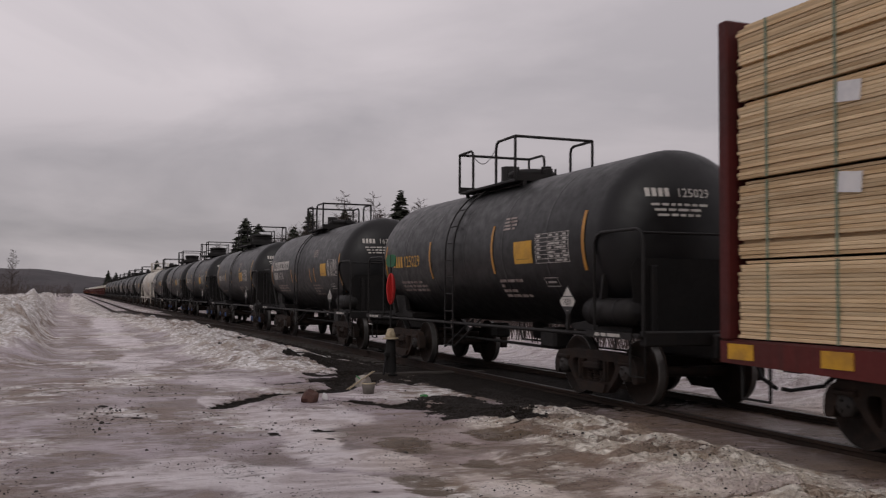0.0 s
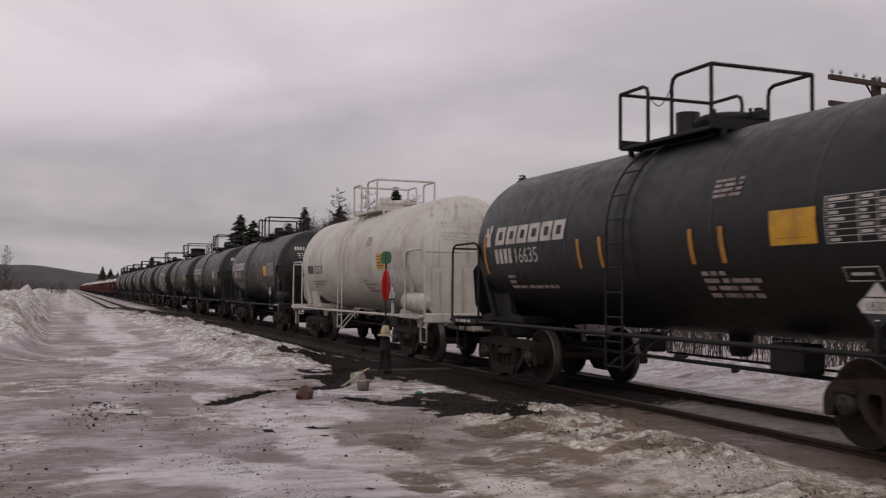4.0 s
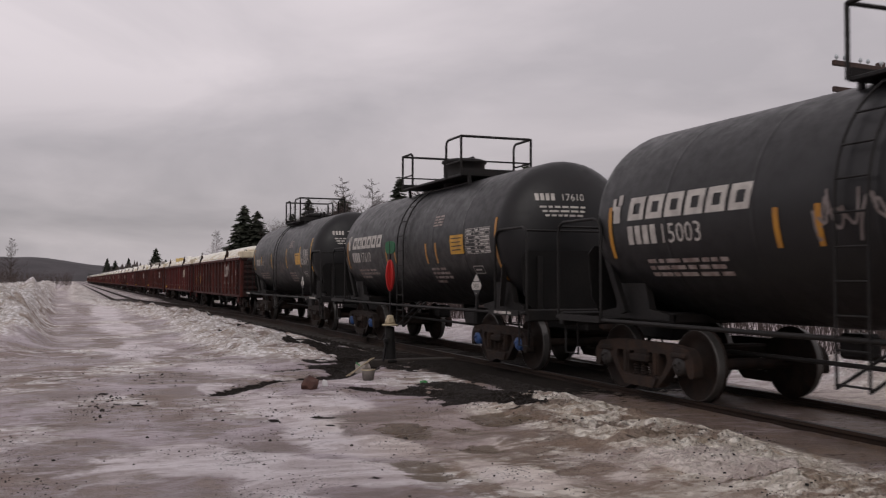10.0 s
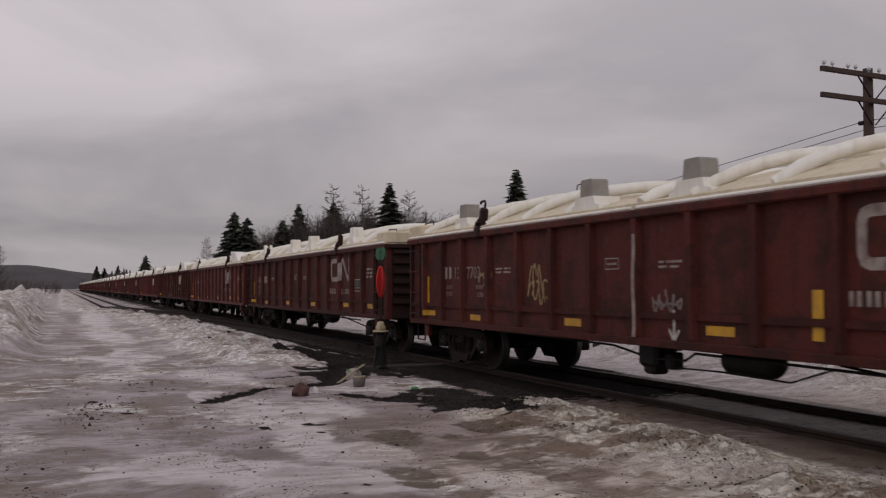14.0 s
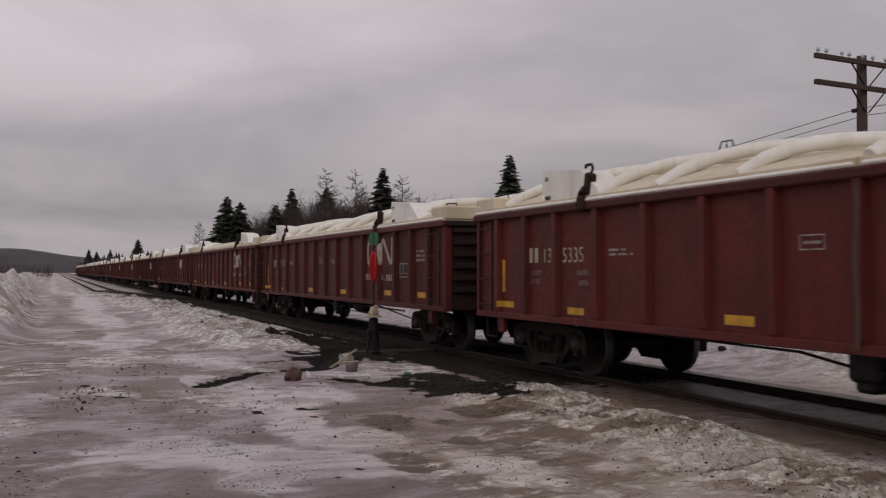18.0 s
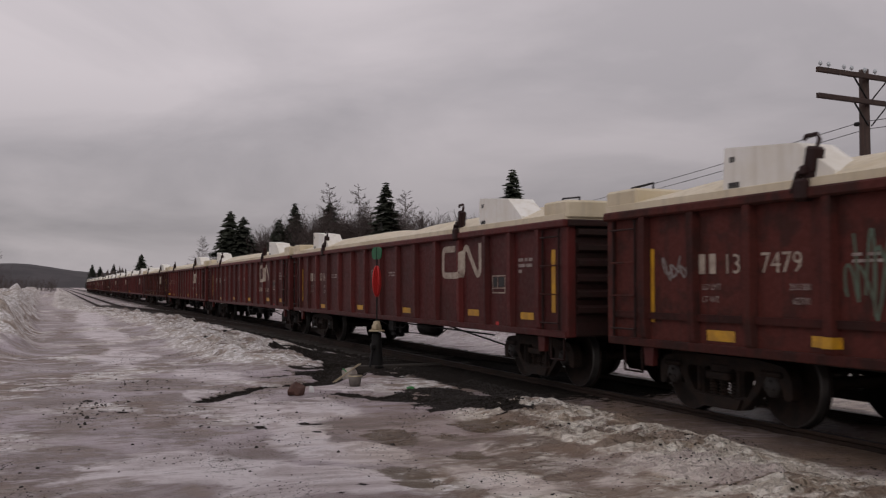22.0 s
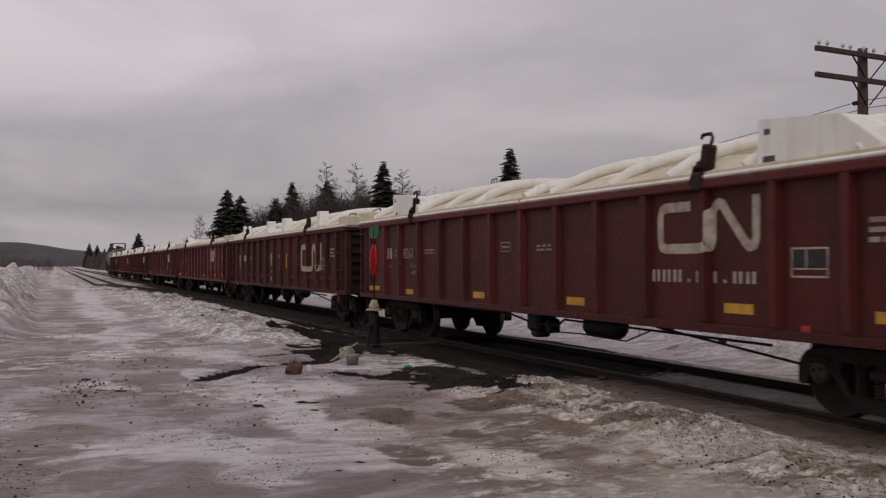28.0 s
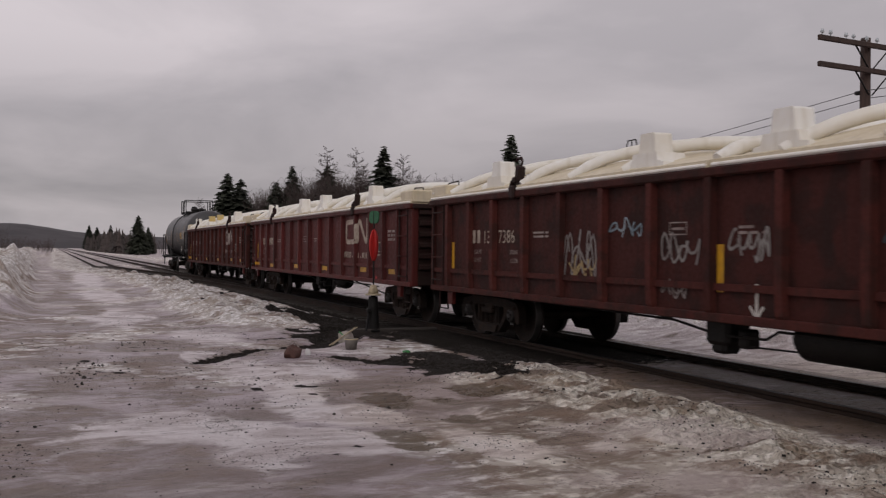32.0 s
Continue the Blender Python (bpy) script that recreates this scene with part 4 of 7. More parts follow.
# ---- writing: plain bars, and lettering as mesh ----
class Skin:
    """Where flat marks lie: on the side of a tank (radius) or on a plane side, facing the camera's side (y < 0)."""

    def __init__(self, radius=None, axis=0.0, plane=0.0):
        self.radius, self.axis, self.plane, self.coat = radius, axis, plane, 0

    def y(self, z, lift=0.004):
        if self.radius is None:
            return -self.plane - lift
        r = self.radius + lift
        return -math.sqrt(max(r * r - (z - self.axis) ** 2, 0.0))

    def over(self, lift):
        """Each coat lies a hair above the one before it."""
        self.coat = (self.coat + 1) % 9
        return lift + self.coat * 0.0007

    def quad(self, f, x0, x1, z0, z1, lift=0.004, slant=0.0):
        lift = self.over(lift)
        nv = 1 if self.radius is None else max(1, int(abs(z1 - z0) / 0.09))
        f.sheet(1, nv, lambda u, v: (x0 + (x1 - x0) * u + slant * v, self.y(z0 + (z1 - z0) * v, lift), z0 + (z1 - z0) * v))

    def stroke(self, f, pts, w, lift=0.006):
        """A sprayed line through (x, z) points."""
        for (xa, za), (xb, zb) in zip(pts, pts[1:]):
            up = self.over(lift)
            n = max(1, int(math.hypot(xb - xa, zb - za) / 0.12))
            dx, dz = xb - xa, zb - za
            k = w / 2 / max(math.hypot(dx, dz), 1e-6)
            px, pz = -dz * k, dx * k
            ex, ez = dx * k * 0.6, dz * k * 0.6
            xa2, za2, dx2, dz2 = xa - ex, za - ez, dx + 2 * ex, dz + 2 * ez
            f.sheet(n, 1, lambda u, v: (xa2 + dx2 * u + px * (2 * v - 1), self.y(za2 + dz2 * u + pz * (2 * v - 1), up), za2 + dz2 * u + pz * (2 * v - 1)))


def glyph_bars(f, skin, x, z, h, count, wide=0.62, gap=0.16, skip=()):
    """A row of plain upright bars that stands for characters."""
    for i in range(count):
        if i not in skip:
            skin.quad(f, x + i * h * (wide + gap), x + i * h * (wide + gap) + h * wide, z, z + h)


def code_strokes(x, z, h, count, pitch=0.72):
    """A row of plain upright bars that stands for a code: x0, x1, z0, z1 of each."""
    return [(x + h * i * pitch, x + h * (i * pitch + 0.50), z, z + h) for i in range(count)]


def line_bars(f, skin, x0, x1, z0, rows, pitch, h, rnd, chop=0.25):
    """Rows of thin bars that stand for small print."""
    for r in range(rows):
        x = x0
        z = z0 - r * pitch
        while x < x1 - 0.05:
            w = min(rnd.uniform(0.10, 0.34), x1 - x)
            skin.quad(f, x, x + w, z - h, z)
            x += w + rnd.uniform(0.03, 0.07)
            if rnd.random() < chop * 0.4:
                break


TEXTS = {}


def text_mesh(words, size, mat):
    key = (words, size, mat.name)
    if key not in TEXTS:
        cu = bpy.data.curves.new("lettering", "FONT")
        cu.body, cu.size, cu.resolution_u = words, size, 2
        ob = new("lettering", cu)
        me = bpy.data.meshes.new_from_object(ob.evaluated_get(bpy.context.evaluated_depsgraph_get()))
        bpy.data.objects.remove(ob)
        me.materials.clear()
        me.materials.append(mat)
        TEXTS[key] = me
    return TEXTS[key]


def lettering(words, size, mat, parent, x, z, skin, lift=0.007):
    me = text_mesh(words, size, mat)
    lean = 0.0 if skin.radius is None else math.degrees(math.asin(max(-1, min(1, (z + size * 0.35 - skin.axis) / skin.radius))))
    return part("lettering", me, mat, parent, at=pose(x, skin.y(z, lift), z, 90 - lean, 0, 0))


# ---- tank cars ----
TR, TZ, TL = 1.345, 2.345, 5.58       # radius, axis height, half length of the shell


def shell_form(r=TR, half=TL, n=48):
    prof = []
    k = half - 0.62
    for i in range(9):
        a = math.pi / 2 * i / 8
        prof.append((-k - 0.62 * math.cos(a), r * math.sin(a) ** 0.9 if i else 0.001))
    ring = [-3.4, -1.75, 0.0, 1.75, 3.4]
    for x in ring:
        prof += [(x - 0.06, r), (x - 0.012, r + 0.0005), (x, r + 0.0035), (x + 0.012, r + 0.0005), (x + 0.06, r)]
    for i in range(8, -1, -1):
        a = math.pi / 2 * i / 8
        prof.append((k + 0.62 * math.cos(a), r * math.sin(a) ** 0.9 if i else 0.001))
    return Form().lathe(prof, n, "x", (0, 0, TZ))


ME_SHELL = {m.name: shell_form().mesh("tank_shell", m) for m in (TANK, TANK_SHEEN, TANK_WHITE)}
PLAT_Y, PLAT_Z, RAIL_Z = 0.80, 3.63, 4.43


def tank_car(name_label, style, rnd):
    """style: paint, stripes, logo, id colour, bogie caps, dome ('open', 'box'), end frames and graffiti."""
    paint = style.get("paint", TANK)
    iron = style.get("iron", IRON)
    lift = 0.10 if style.get("dome") == "box" else 0.0
    deck_z, rail_z = PLAT_Z + lift, RAIL_Z + lift
    px0, px1 = style.get("plat", (-1.08, 1.05))
    lad_x = style.get("lad", -0.24)
    pm = (px0 + px1) / 2 - 0.05
    car = thing("tank_car", name_label, "tank car", "cars of the train")
    ext = style.get("ext", 0.0)
    body = part("tank_shell", ME_SHELL[paint.name] if not ext else shell_form(half=TL + ext).mesh("tank_shell", paint), None, car)
    skin = Skin(TR, TZ)
    # saddles and end frames
    for s in (-1, 1):
        older = set(car.children)
        f = Form()
        f.slab([(s * 3.75, 1.02), (s * 5.45, 1.02), (s * 5.45, 1.10), (s * 5.05, 1.16), (s * 4.9, 1.62), (s * 4.35, 1.62), (s * 4.2, 1.16), (s * 3.75, 1.10)], -1.05, -0.95)
        f.slab([(s * 3.75, 1.02), (s * 5.45, 1.02), (s * 5.45, 1.10), (s * 5.05, 1.16), (s * 4.9, 1.62), (s * 4.35, 1.62), (s * 4.2, 1.16), (s * 3.75, 1.10)], 0.95, 1.05)
        f.box(s * 4.40, 0, 1.05, 1.3, 2.0, 0.14, 0.02)
        part("saddle", f, iron, car)
        f = Form()
        f.box(s * 5.55, 0, 0.86, 1.5, 0.62, 0.34, 0.03)
        f.box(s * 6.15, 0, 0.97, 0.14, 2.7, 0.20, 0.02)
        part("end_sill", f, iron, car)
        for y in (-1.28, 1.28):
            part("walkway", Form().box(s * 5.5, y, 1.0, 1.35, 0.30, 0.05, 0.01), iron, car)
        edge = part("walkway_edge", Form().box(s * 5.45, -1.44, 1.0, 1.2, 0.02, 0.09), iron, car)
        if rnd.random() < 0.8:
            f = Form()
            line_bars(f, Skin(plane=1.45), s * 5.45 - 0.34, s * 5.45 + 0.42, 1.022, 1, 0.1, 0.045, rnd, 0)
            part("small_print", f, WHITE, edge)["kind"] = "stuff"
        # half-head guard on the longest cars; elsewhere added to darken the gap between cars
        xs = s * (TL + 0.035)
        top = 2.42 if ext > 0.25 else 2.05
        wide = 1.31 if ext > 0.25 else 1.18
        o = [(-0.95, 1.02), (0.95, 1.02), (wide - 0.05, 1.3), (wide, top - 0.12), (wide - 0.09, top), (-wide + 0.09, top), (-wide, top - 0.12), (-wide + 0.05, 1.3)]
        f = Form().slab([(y, z) for y, z in o], -0.012, 0.012)
        f.v = [(xs + p[1], p[0], p[2]) for p in f.v]
        gap_plate = part("head_shield", f, MATT_BLACK if paint is TANK else paint, car, "dark plate before the tank head, added on most cars to fill the gap")
        if s > 0:
            def facing(o, x):
                f = Form().slab(o, -0.002, 0.002)
                f.v = [(x + p[1], p[0], p[2]) for p in f.v]
                return f
            card = part("end_placard", facing([(0.33, 1.40), (0.55, 1.18), (0.77, 1.40), (0.55, 1.62)], xs + 0.10), BLACK_PRINT, car, "black and white hazard placard on the end plate")
            part("upper_field", facing([(0.43, 1.485), (0.67, 1.485), (0.55, 1.60)], xs + 0.104), DULL_WHITE, card)
            part("number_band", facing([(0.39, 1.34), (0.71, 1.34), (0.75, 1.41), (0.70, 1.465), (0.40, 1.465), (0.35, 1.41)], xs + 0.104), DULL_WHITE, card)
            part("card_bracket", Form().box(xs + 0.06, 0.55, 1.4, 0.08, 0.10, 0.10, 0.01), iron, card)
        for y in (-0.85, 0.85):
            part("shield_post", Form().box(xs + s * 0.05, y, (1.0 + top) / 2 - 0.05, 0.07, 0.09, top - 1.1, 0.01), iron, gap_plate)
        part("coupler", coupler_form(s * 6.2, s * 7.02), TRUCK, car)
        part("brake_hose", hose_form(s * 6.2, s * 7.02), IRON, car)
        for y in (-1.36, 1.36):
            f = Form()
            f.pipe([(s * 4.95, y, 1.02), (s * 4.95, y, 2.28), (s * 5.02, y, 2.38), (s * 5.15, y, 2.42), (s * 6.05, y, 2.42), (s * 6.17, y, 2.36), (s * 6.2, y, 2.25), (s * 6.2, y, 1.0)], 0.022, 8)
            part("end_handrail", f, iron, car)
        part("end_rail", Form().pipe([(s * 6.2, -1.36, 2.36), (s * 6.22, 0, 2.36), (s * 6.2, 1.36, 2.36)], 0.018, 6), iron, car)
        for y in (-1, 1):
            part("brace", Form().bar((s * 4.7, y * 1.12, 1.1), (s * 5.0, y * 1.20, 1.85), 0.09), iron, body)
        for y in (-1.28, 1.28):
            part("sill_step", Form().pipe([(s * 5.75, y, 0.98), (s * 5.75, y, 0.46), (s * 6.12, y, 0.46), (s * 6.12, y, 0.98)], 0.018, 6), iron, car)
        truck_under(car, s * 4.40, style.get("cap", "dark"))
        if ext:
            for ob in set(car.children) - older:
                ob.location.x += s * ext
    # running boards' side rail and its hangers
    for y in (-1.40, 1.40):
        part("side_rail", Form().pipe([(-5.0, y, 0.99), (-2, y, 0.985), (2, y, 0.985), (5.0, y, 0.99)], 0.03, 8), iron, car)
    f = Form().pipe([(-3.3, 1.40, 0.98), (-3.1, 1.4, 0.52), (2.4, 1.4, 0.50), (2.8, 1.4, 0.98)], 0.022, 6)
    for k in range(9):
        f.rod((-3.0 + k * 0.66, 1.4, 0.98), (-3.0 + k * 0.66, 1.4, 0.51), 0.016, 6)
    part("safety_rail", f, iron, car)
    # ladders
    for y in (-1, 1):
        f = Form()
        for x in (lad_x - 0.21, lad_x + 0.21):
            pts = [(x, y * 1.42, 0.50), (x, y * 1.42, 2.35)]
            for i in range(1, 9):
                a = radians(8 * i)
                pts.append((x, y * 1.42 * math.cos(a), TZ + 1.42 * math.sin(a)))
            f.pipe(pts, 0.016, 6)
        lad = part("ladder", f, iron, car)
        for i in range(10):
            z = 0.55 + i * 0.33
            yy = 1.42 if z < TZ else math.sqrt(max(1.42 ** 2 - (z - TZ) ** 2, 0.05))
            part("rung", Form().rod((lad_x - 0.22, y * yy, z), (lad_x + 0.22, y * yy, z), 0.013, 6), iron, lad)
        part("ladder_brace", Form().rod((lad_x + 0.21, y * 1.40, 0.52), (lad_x + 0.85, y * 1.1, 1.08), 0.02, 6).rod((lad_x - 0.21, y * 1.40, 0.52), (lad_x + 0.5, y * 1.1, 1.08), 0.02, 6), iron, lad)
    # top platform
    plat = part("platform", Form().box((px0 + px1) / 2, 0, deck_z, px1 - px0, 2 * PLAT_Y, 0.05, 0.01), iron, car, "steel top platform with handrails")
    for x in (px0, px1):
        part("kick_plate", Form().box(x, 0, deck_z + 0.06, 0.02, 2 * PLAT_Y, 0.14), iron, plat)
        for y in (-0.62, 0.62):
            part("bracket", Form().bar((x, y, deck_z), (x, y * 0.96, 3.44), 0.06), iron, plat)
    part("deck_saddle", Form().slab([(px0 + 0.25, 3.60), (px1 - 0.25, 3.60), (px1 - 0.45, 3.40), (px0 + 0.45, 3.40)], -0.55, -0.50), iron, plat)
    thick = 0.027
    for y in (-1, 1):
        for a, b in ((px0, px0 + min(0.72, 0.34 * (px1 - px0))), (px1, px1 - min(0.85, 0.4 * (px1 - px0)))):
            s = 1 if b > a else -1
            f = Form().pipe([(a, y * PLAT_Y, deck_z), (a, y * PLAT_Y, rail_z)], thick, 8)
            f.pipe([(a, y * PLAT_Y, rail_z), (b - s * 0.12, y * PLAT_Y, rail_z), (b - s * 0.03, y * PLAT_Y, rail_z - 0.04), (b, y * PLAT_Y, rail_z - 0.13), (b, y * PLAT_Y, deck_z)], thick, 8)
            part("handrail_hoop", f, iron, plat)
            if style.get("dome") == "box":
                part("mid_rail", Form().rod((a, y * PLAT_Y, 4.02), (b, y * PLAT_Y, 4.02), 0.018, 6), iron, plat)
    for x in (px0, px1):
        part("cross_rail", Form().rod((x, -PLAT_Y, rail_z), (x, PLAT_Y, rail_z), thick, 8), iron, plat)
        if style.get("dome") == "box":
            part("mid_rail", Form().rod((x, -PLAT_Y, 4.02), (x, PLAT_Y, 4.02), 0.018, 6), iron, plat)
    if style.get("chain", True):
        n = 8
        ca, cb = px0 + min(0.72, 0.34 * (px1 - px0)), px1 - min(0.85, 0.4 * (px1 - px0))
        pts = [(ca + (cb - ca) * i / n, -PLAT_Y, rail_z - 0.12 - 0.22 * math.sin(math.pi * i / n)) for i in range(n + 1)]
        part("chain", Form().pipe(pts, 0.008, 4), iron, plat)
    # manway and valves
    if style.get("dome") == "box":
        f = Form().lathe([(3.55, 0.001), (3.55, 0.47), (3.72, 0.47), (3.74, 0.52), (3.80, 0.52), (3.82, 0.47), (4.16, 0.47), (4.18, 0.51), (4.23, 0.51), (4.27, 0.40), (4.29, 0.001)], 24, "z", ((px0 + px1) / 2 + 0.1, 0, 0))
        part("valve_housing", f, iron, car, "black domed valve housing")
    else:
        f = Form().lathe([(3.5, 0.42), (3.80, 0.42), (3.84, 0.46), (3.90, 0.46), (3.95, 0.36), (3.97, 0.001)], 18, "z", (pm + 0.35, 0.05, 0))
        for k in range(6):
            a = 2 * math.pi * k / 6
            f.rod((pm + 0.35 + 0.46 * math.cos(a), 0.05 + 0.46 * math.sin(a), 3.82), (pm + 0.35 + 0.46 * math.cos(a), 0.05 + 0.46 * math.sin(a), 3.98), 0.022, 6)
        part("manway", f, iron, car, "bolted manway lid")
        part("valve_cover", Form().lathe([(3.5, 0.17), (4.10, 0.17), (4.11, 0.001)], 14, "z", (pm - 0.35, -0.1, 0)), iron, car)
        part("valve", Form().rod((pm + 0.85, 0.15, 3.5), (pm + 0.85, 0.15, 3.98), 0.06, 8).box(pm + 0.87, 0.1, 3.86, 0.36, 0.12, 0.14, 0.02), iron, car)
    # brake gear below
    res = part("air_reservoir", Form().lathe([(-0.62, 0.001), (-0.60, 0.12), (-0.52, 0.20), (0.52, 0.20), (0.60, 0.12), (0.62, 0.001)], 18, "x", (5.05, -1.12, 1.30)), iron, car, "round black air reservoir") if style.get("reservoir", True) else None
    if res:
        for k in (-0.3, 0.3):
            part("band", Form().lathe([(5.05 + k - 0.025, 0.208), (5.05 + k + 0.025, 0.208)], 18, "x", (0, -1.12, 1.30)), iron, res)
    part("outlet_sump", Form().lathe([(0.72, 0.12), (0.78, 0.16), (1.02, 0.16), (1.05, 0.30)], 14, "z", (0.6, 0, 0)), iron, car)
    part("brake_rigging", Form().rod((-3.6, -0.25, 0.62), (3.6, -0.2, 0.58), 0.03, 6).box(2.2, -0.5, 0.80, 0.55, 0.4, 0.36, 0.05).box(-1.9, 0.3, 0.78, 0.4, 0.3, 0.3, 0.04), IRON, car)
    # stencils and stripes on the near side
    idm = style.get("id", WHITE)
    f = Form()
    z = style.get("id_z", 2.02)
    for xa, xb, za, zb in code_strokes(-4.28, z, 0.245, 4):
        skin.quad(f, xa, xb, za, zb)
    part("fleet_mark", f, idm, body, "row of stencilled marks")["kind"] = "stuff"
    lettering(style.get("number", "125029"), 0.355, idm, body, -3.56, z, skin)
    f = Form()
    line_bars(f, skin, -3.95, -2.3, 1.82, 3, 0.085, 0.05, rnd)
    line_bars(f, skin, 1.42, 2.42, 1.80, 4, 0.085, 0.05, rnd)
    if style.get("extra", True):
        line_bars(f, skin, 1.75, 2.25, 2.86, 4, 0.06, 0.035, rnd, 0)
    part("small_print", f, WHITE_FADED, body)["kind"] = "stuff"
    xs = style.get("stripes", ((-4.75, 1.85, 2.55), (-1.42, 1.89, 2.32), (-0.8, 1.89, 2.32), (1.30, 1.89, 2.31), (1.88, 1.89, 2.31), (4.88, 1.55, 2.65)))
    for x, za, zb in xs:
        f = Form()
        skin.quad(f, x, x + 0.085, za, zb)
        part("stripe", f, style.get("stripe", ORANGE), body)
    if style.get("panel", True):
        px = style.get("panel_x", 2.75)
        f = Form()
        skin.quad(f, px, px + 0.68, 2.05, 2.42)
        pan = part("yellow_panel", f, YELLOW if style.get("panel") != "white" else WHITE, body, "small printed warning panel")
        f = Form()
        for k in range(4):
            skin.quad(f, px + 0.08, px + 0.6 - 0.05 * (k % 2), 2.345 - k * 0.075, 2.365 - k * 0.075, 0.007)
        part("small_print", f, BLACK_PRINT, pan)["kind"] = "stuff"
        f = Form()
        tx = px + 0.80
        for k in range(8):
            skin.quad(f, tx, tx + 1.12, 2.50 - k * 0.066, 2.508 - k * 0.066)
        for x in (0.0, 0.42, 0.66, 0.90, 1.105):
            skin.quad(f, tx + x, tx + x + 0.012, 2.04, 2.508)
        for k in range(7):
            for x in (0.05, 0.46, 0.70, 0.93):
                if rnd.random() < 0.85:
                    skin.quad(f, tx + x, tx + x + rnd.uniform(0.08, 0.2 if x > 0.1 else 0.3), 2.455 - k * 0.066, 2.485 - k * 0.066)
        part("data_table", f, WHITE_FADED if style.get("dim") else WHITE, body, "white stencilled data table")
        f = Form()
        bx = px + 0.92
        for a, b, c, d in ((0, 0.45, 1.80, 1.812), (0, 0.45, 1.668, 1.68), (0, 0.012, 1.668, 1.812), (0.438, 0.45, 1.668, 1.812), (0.08, 0.36, 1.725, 1.755)):
            skin.quad(f, bx + a, bx + b, c, d)
        part("test_mark", f, WHITE, body)
    # hazard placard in its holder
    hold = part("placard", Form().slab([(4.28 - 0.24, 1.44), (4.28, 1.20), (4.28 + 0.24, 1.44), (4.28, 1.68)], -1.43, -1.42), BLACK_PRINT, car, "black and white diamond hazard placard")
    part("holder", Form().bar((4.28, -1.42, 1.02), (4.28, -1.41, 1.3), 0.05), iron, hold)
    part("upper_field", Form().slab([(4.28 - 0.135, 1.525), (4.28 + 0.135, 1.525), (4.28, 1.66)], -1.434, -1.431), WHITE, hold)
    part("number_band", Form().slab([(4.28 - 0.17, 1.37), (4.28 + 0.17, 1.37), (4.28 + 0.225, 1.45), (4.28 + 0.165, 1.51), (4.28 - 0.165, 1.51), (4.28 - 0.225, 1.45)], -1.434, -1.431), WHITE, hold)
    part("class_mark", Form().box(4.28, -1.433, 1.29, 0.045, 0.003, 0.05), WHITE, hold)
    part("lettering", text_mesh("1830", 0.125, BLACK_PRINT), BLACK_PRINT, hold, at=pose(4.14, -1.437, 1.395, 90, 0, 0))
    # end marks on the head that faces the camera
    def on_head(y, z):
        a = math.asin(min(1.0, (math.hypot(y, z - TZ) / TR) ** (1 / 0.9)))
        return (TL + ext - 0.62 + 0.62 * math.cos(a) + 0.007, y, z)

    f = Form()
    for ya, yb, za, zb in code_strokes(-0.80, 2.93, 0.125, 4):
        f.add([on_head(ya, za), on_head(yb, za), on_head(yb, zb), on_head(ya, zb)], [(0, 1, 2, 3)])
    for r in range(3):
        y = -0.74 + 0.04 * r
        while y < 0.0:
            w = rnd.uniform(0.06, 0.17)
            za = 2.80 - 0.075 * r
            f.add([on_head(y, za), on_head(y + w, za), on_head(y + w, za + 0.035), on_head(y, za + 0.035)], [(0, 1, 2, 3)])
            y += w + 0.035
    part("end_mark", f, WHITE, body)["kind"] = "stuff"
    me = text_mesh(style.get("number", "125029"), 0.18, WHITE).copy()
    for v in me.vertices:
        v.co = on_head(v.co.x - 0.36, v.co.y + 2.93)
    part("end_number", me, WHITE, body, "white stencilled number")
    if style.get("logo"):
        f = Form()
        # a small blob symbol and six slanted open blocks
        skin.quad(f, -4.62, -4.46, 2.32, 2.55)
        skin.quad(f, -4.66, -4.58, 2.50, 2.66)
        skin.quad(f, -4.52, -4.42, 2.56, 2.70)
        for i in range(6):
            x = -4.26 + i * 0.42
            skin.quad(f, x, x + 0.11, 2.34, 2.64, slant=0.05)
            skin.quad(f, x + 0.26, x + 0.36, 2.34, 2.64, slant=0.05)
            skin.quad(f, x + 0.10, x + 0.28, 2.34, 2.42)
            skin.quad(f, x + 0.14, x + 0.32, 2.56, 2.64)
        part("logo", f, WHITE, body, "white block-shaped logo")["kind"] = "stuff"
    if style.get("art"):
        art_on(body, skin)
    for _ in range(style.get("scrawl", 0)):
        graffiti_on(body, skin, (rnd.uniform(-1.8, 1.6), rnd.uniform(1.65, 2.0), rnd.uniform(0.6, 1.1), rnd.uniform(0.3, 0.55)), GRAFFITI_GREY, rnd)
    return car


